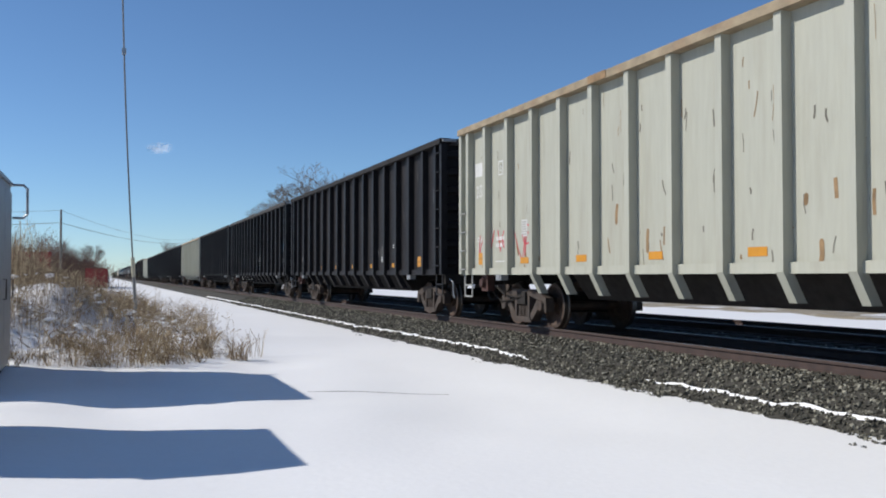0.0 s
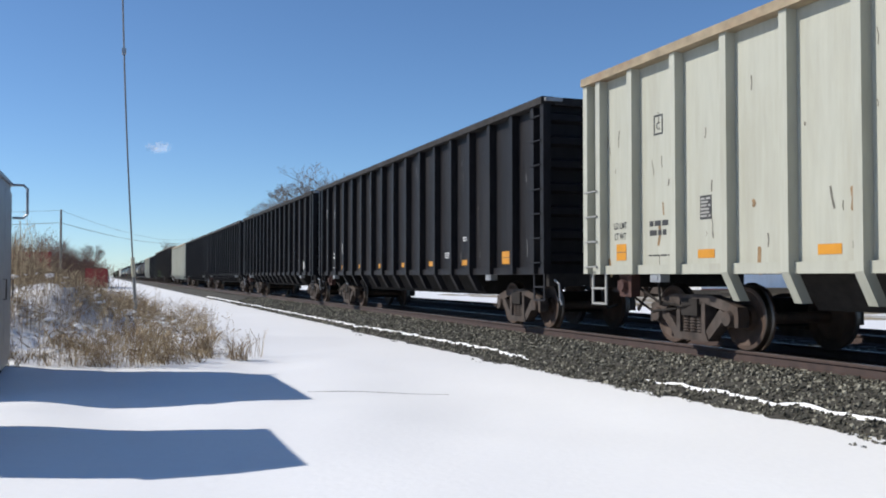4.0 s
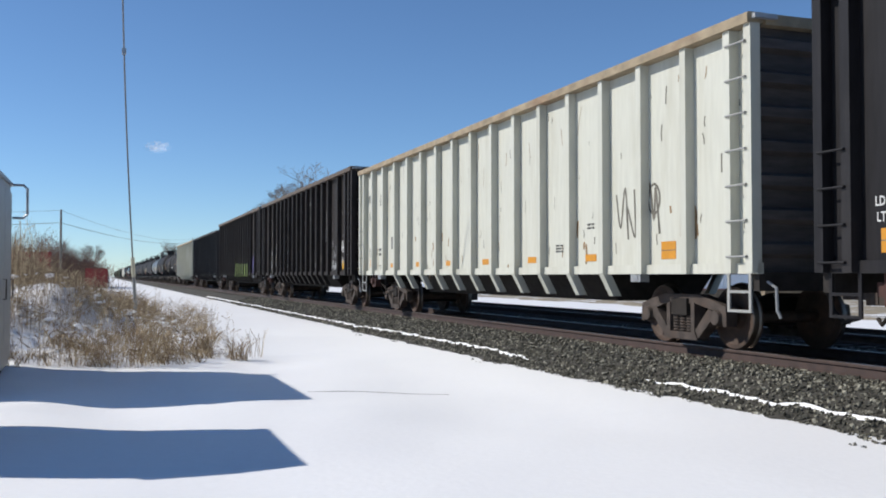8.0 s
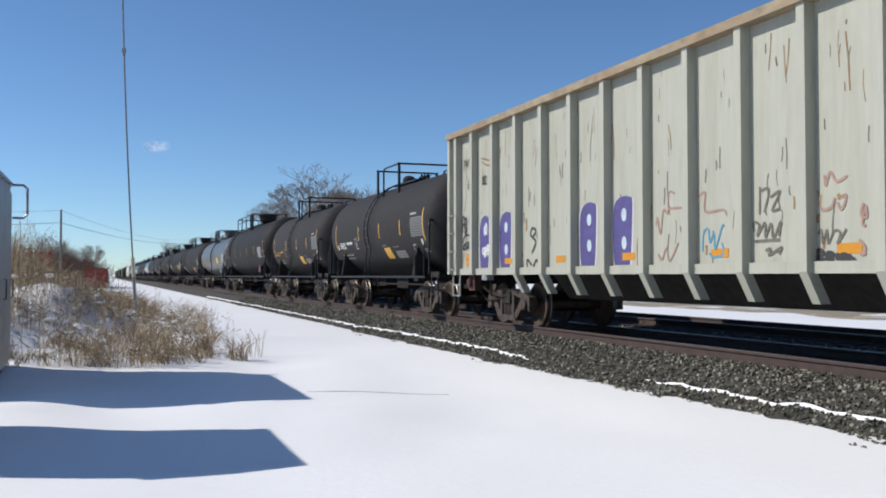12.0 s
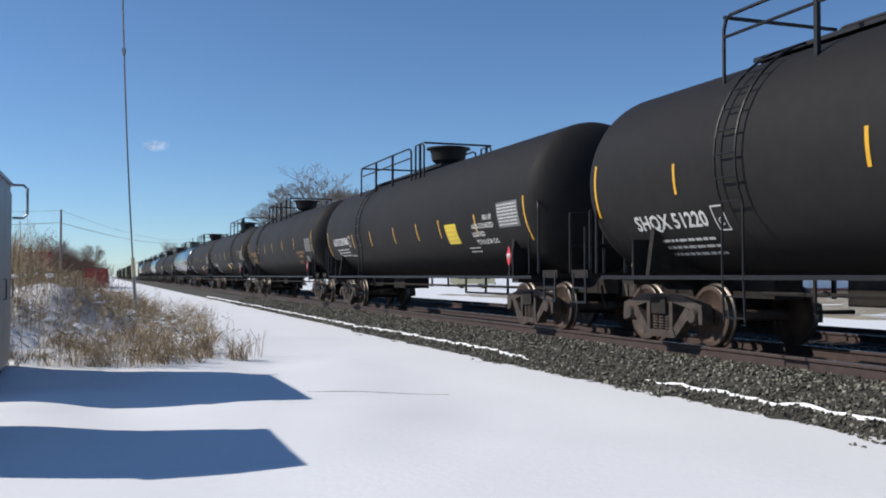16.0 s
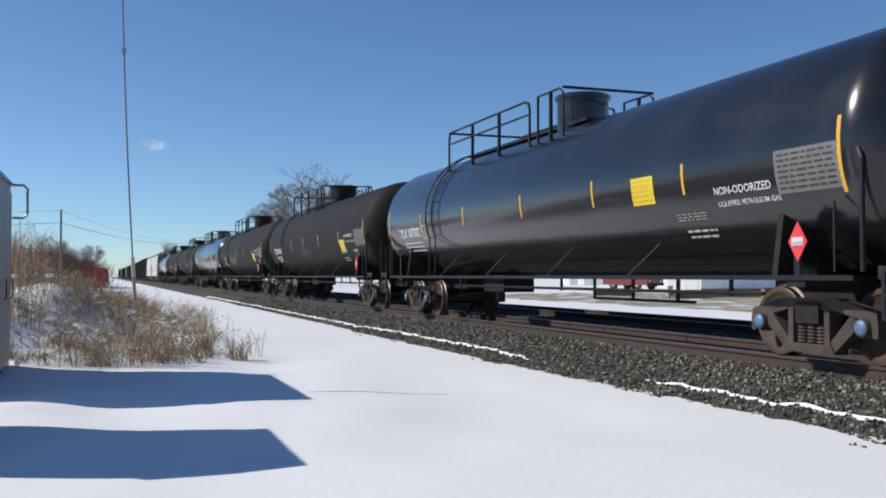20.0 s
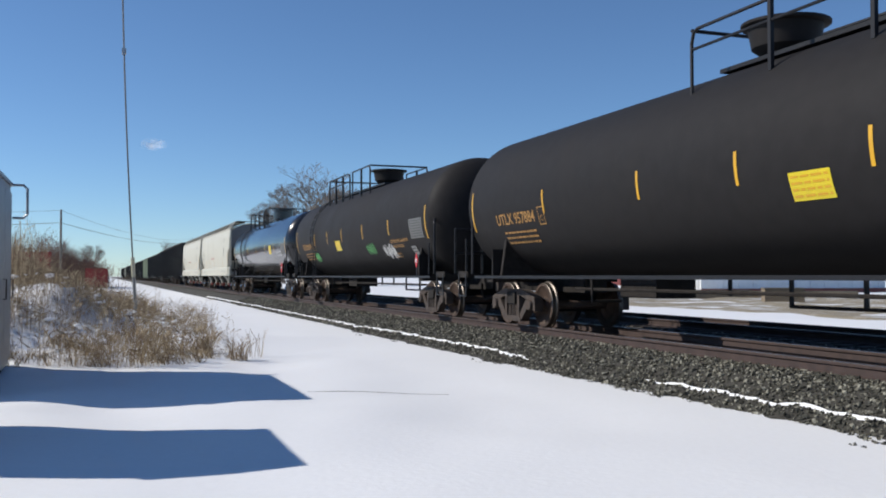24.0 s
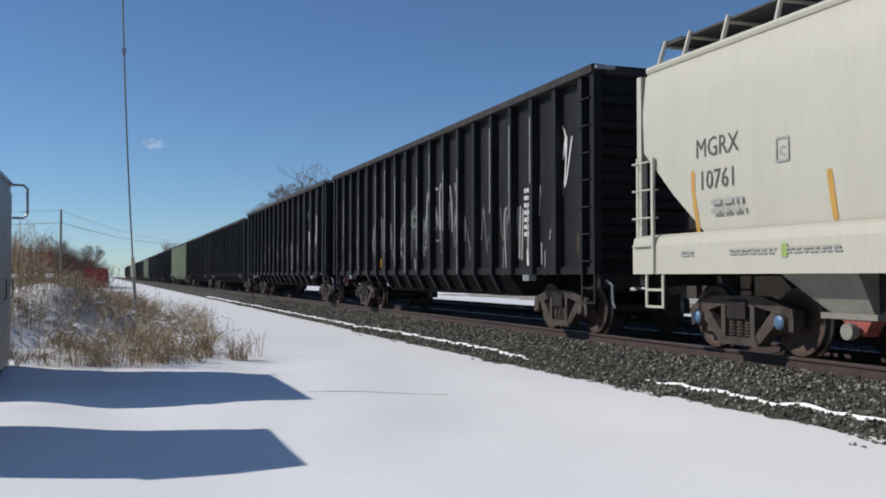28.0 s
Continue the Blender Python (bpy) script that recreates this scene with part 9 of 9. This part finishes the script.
for car, ink, seed in ((tank_1, WH, 40), (tank_2, OR, 41)):
    tank_text(car, "SHPX" if car is tank_1 else "UTLX", 0.30, 4.0, 2.08, ink, 0.010)
    tank_lines(car, 3.05, 2.16, 0.75, 0.24, 1, ink, seed)
    tank_frame(car, 2.15, 2.12, ink)
    tank_lines(car, 3.75, 1.72, 1.4, 0.22, 2, M_FADED, seed + 1)
    tank_patch(car, "stencil_frame", 4.62, 4.76, 1.98, 2.14, car["r"], car["zc"], ink)
    panel(car, -4.35, 2.38, 1.05, 0.52, M_DATAPANEL, "grey stencilled data panel", 7, M_BLACKLET, seed)
    panel(car, -4.05, 2.74, 0.5, 0.06, M_GREYSTENCIL)
    panel(car, -1.17, 1.74, 0.62, 0.32, M_YELLOW, "orange-yellow notice panel")
    tank_lines(car, -1.0, 1.96, 0.4, 0.05, 1, M_FADED, seed + 2)
    panel(car, -2.35, 1.68, 0.95, 0.22, M_SMOKE, "faded stencil block", 3, M_FADED, seed + 3)
    tank_lines(car, -2.1, 1.90, 0.45, 0.05, 1, M_FADED, seed + 4)
    tank_frame(car, -3.86, 1.75, ink)
    panel(car, -4.62, 1.94, 0.14, 0.2, M_WHITE, "white notice")
    tank_lines(car, -4.75, 1.74, 0.4, 0.12, 2, M_FADED, seed + 5)
tank_text(tank_b, "ETCX", 0.34, 6.0, 2.2, OR, 0.004)
tank_text(tank_b, "LD LMT", 0.13, 6.2, 1.88, OR, 0.002)
tank_text(tank_b, "LT WT", 0.13, 6.1, 1.70, OR, 0.002)
tank_lines(tank_b, 5.2, 1.84, 0.8, 0.32, 2, OR, 45)
tank_text(tank_e, "NEW 04-06", 0.12, 5.75, 1.74, WH, 0.001)
panel(tank_b, -6.3, 2.32, 1.1, 0.55, M_GREYSTENCIL, "grey stencilled data panel", 6, M_BLACKLET, 46)
placard(tank_b, -6.6, 1.42)
# sprayed tags on the tanks
rp, rp_long = round_put(1.55, 2.60), round_put(1.53, 2.58)
graffiti(tank_n, 5.75, 4.95, 1.6, 2.0, 5, 70, M_GREENTAG, width=0.028, put=rp)
graffiti(tank_n, 5.7, 5.0, 1.7, 1.95, 4, 76, M_GREENTAG, width=0.022, put=rp)
graffiti(tank_n, -2.2, -3.2, 1.7, 2.1, 4, 71, M_GREENTAG, width=0.025, put=rp)
graffiti(tank_n, -4.0, -5.2, 1.55, 2.0, 4, 72, M_WHITE, width=0.045, put=rp)
graffiti(tank_j, 1.6, -0.2, 1.8, 2.3, 3, 73, M_FAINTBLUE, width=0.035, put=rp_long)
graffiti(tank_k, 4.5, 1.5, 1.7, 2.5, 5, 74, M_SMOKE, width=0.06, put=rp_long)
graffiti(tank_h, -6.9, -7.6, 1.5, 1.9, 1, 75, M_SILVERPAINT, width=0.04, put=rp)


def hopper_x(z):
    return float(np.interp(z, (1.55, 2.2, 2.9, 3.5, 3.98), (-1.48, -1.585, -1.60, -1.585, -1.53)))


def hopper_marks(car, number, seed):
    half = 9.55
    hx = lambda y, z, lift: (hopper_x(z) - 0.006 - lift, y, z)
    words(car, "MGRX", 0.37, half - 2.15, 2.78, M_HOPPERLET, -1.606, narrow=0.9)
    words(car, number, 0.37, half - 2.15, 2.34, M_HOPPERLET, -1.600, narrow=0.9)
    frame_mark(car, half - 3.45, 2.58, 0.24, 0.30, M_FADED, -1.606)
    bars(car, half - 2.35, 1.98, 0.7, 0.24, 2, M_FADED, -1.585, seed)
    for k, y in enumerate((7.95, 5.33, 2.78, 0.1, -2.6, -5.2, -7.95)):
        tall = 0.85 if k in (0, 6) else 0.5
        g = Geo()
        pts = [Vector((y, 1.62 + 0.1 * (k not in (0, 6)) + tall * q / 4)) for q in range(5)]
        ribbon(g, pts, 0.09, hx, 0)
        part("reflector_strip", g, M_TANSTRIP, car)
    bars(car, 0.6, 2.35, 2.2, 0.16, 2, M_FADEDRED, -1.603, seed + 1)
    bars(car, -half + 3.4, 2.7, 0.8, 0.7, 6, M_FAINTPRINT, -1.606, seed + 2)
    bars(car, -half + 3.2, 3.5, 0.7, 0.3, 2, M_FAINTPRINT, -1.60, seed + 3)
    for k, (y, w) in enumerate(((half - 2.9, 0.9), (half - 4.0, 0.9), (half - 8.0, 0.9), (-half + 4, 1.2), (-half + 2.4, 0.8), (half - 1.5, 0.3))):
        bars(car, y, 1.36, w, 0.09, 2, M_FADED, -1.635, seed + 4 + k)
    plate(car, "notice", half - 3.5, 1.36, 0.10, 0.16, M_LIMEPAINT, -1.63)
    plate(car, "notice", half - 8.6, 1.95, 0.3, 0.22, M_WHITE, -1.56)


M_HOPPERLET = mat("faded_black_lettering", (0.075, 0.075, 0.07), 0.7, vary=0.15, bump=0)
M_FAINTPRINT = mat("faint_grey_print", (0.37, 0.36, 0.31), 0.6, vary=0.1, bump=0)
M_FADEDRED = mat("faded_red_print", (0.40, 0.20, 0.16), 0.6, vary=0.1, bump=0)
M_TANSTRIP = mat("tan_reflector", (0.48, 0.27, 0.06), 0.5, vary=0.1, bump=0)
hopper_marks(hop_p, "11056", 1)
hopper_marks(hop_q, "10761", 2)


def motions():
    x, y, z = CLOUD_AT
    walk(cloud, [(0.0, pose(x, y, z, 0, 0, -TURN)), (28.0, pose(x - 10.2, y + 3.6, z + 6.5, 0, 0, -TURN))])
    for car, y in TRAIN:
        walk(car, [(0.0, pose(TRACK_X, y, RAIL_Z)), (28.0, pose(TRACK_X, y - SPEED * 28.0, RAIL_Z))])
    for w, y in WHEELS:
        walk(w, [(k * 0.1, pose(0, y, WHEEL_R, 80.0 * k)) for k in range(281)])


motions()
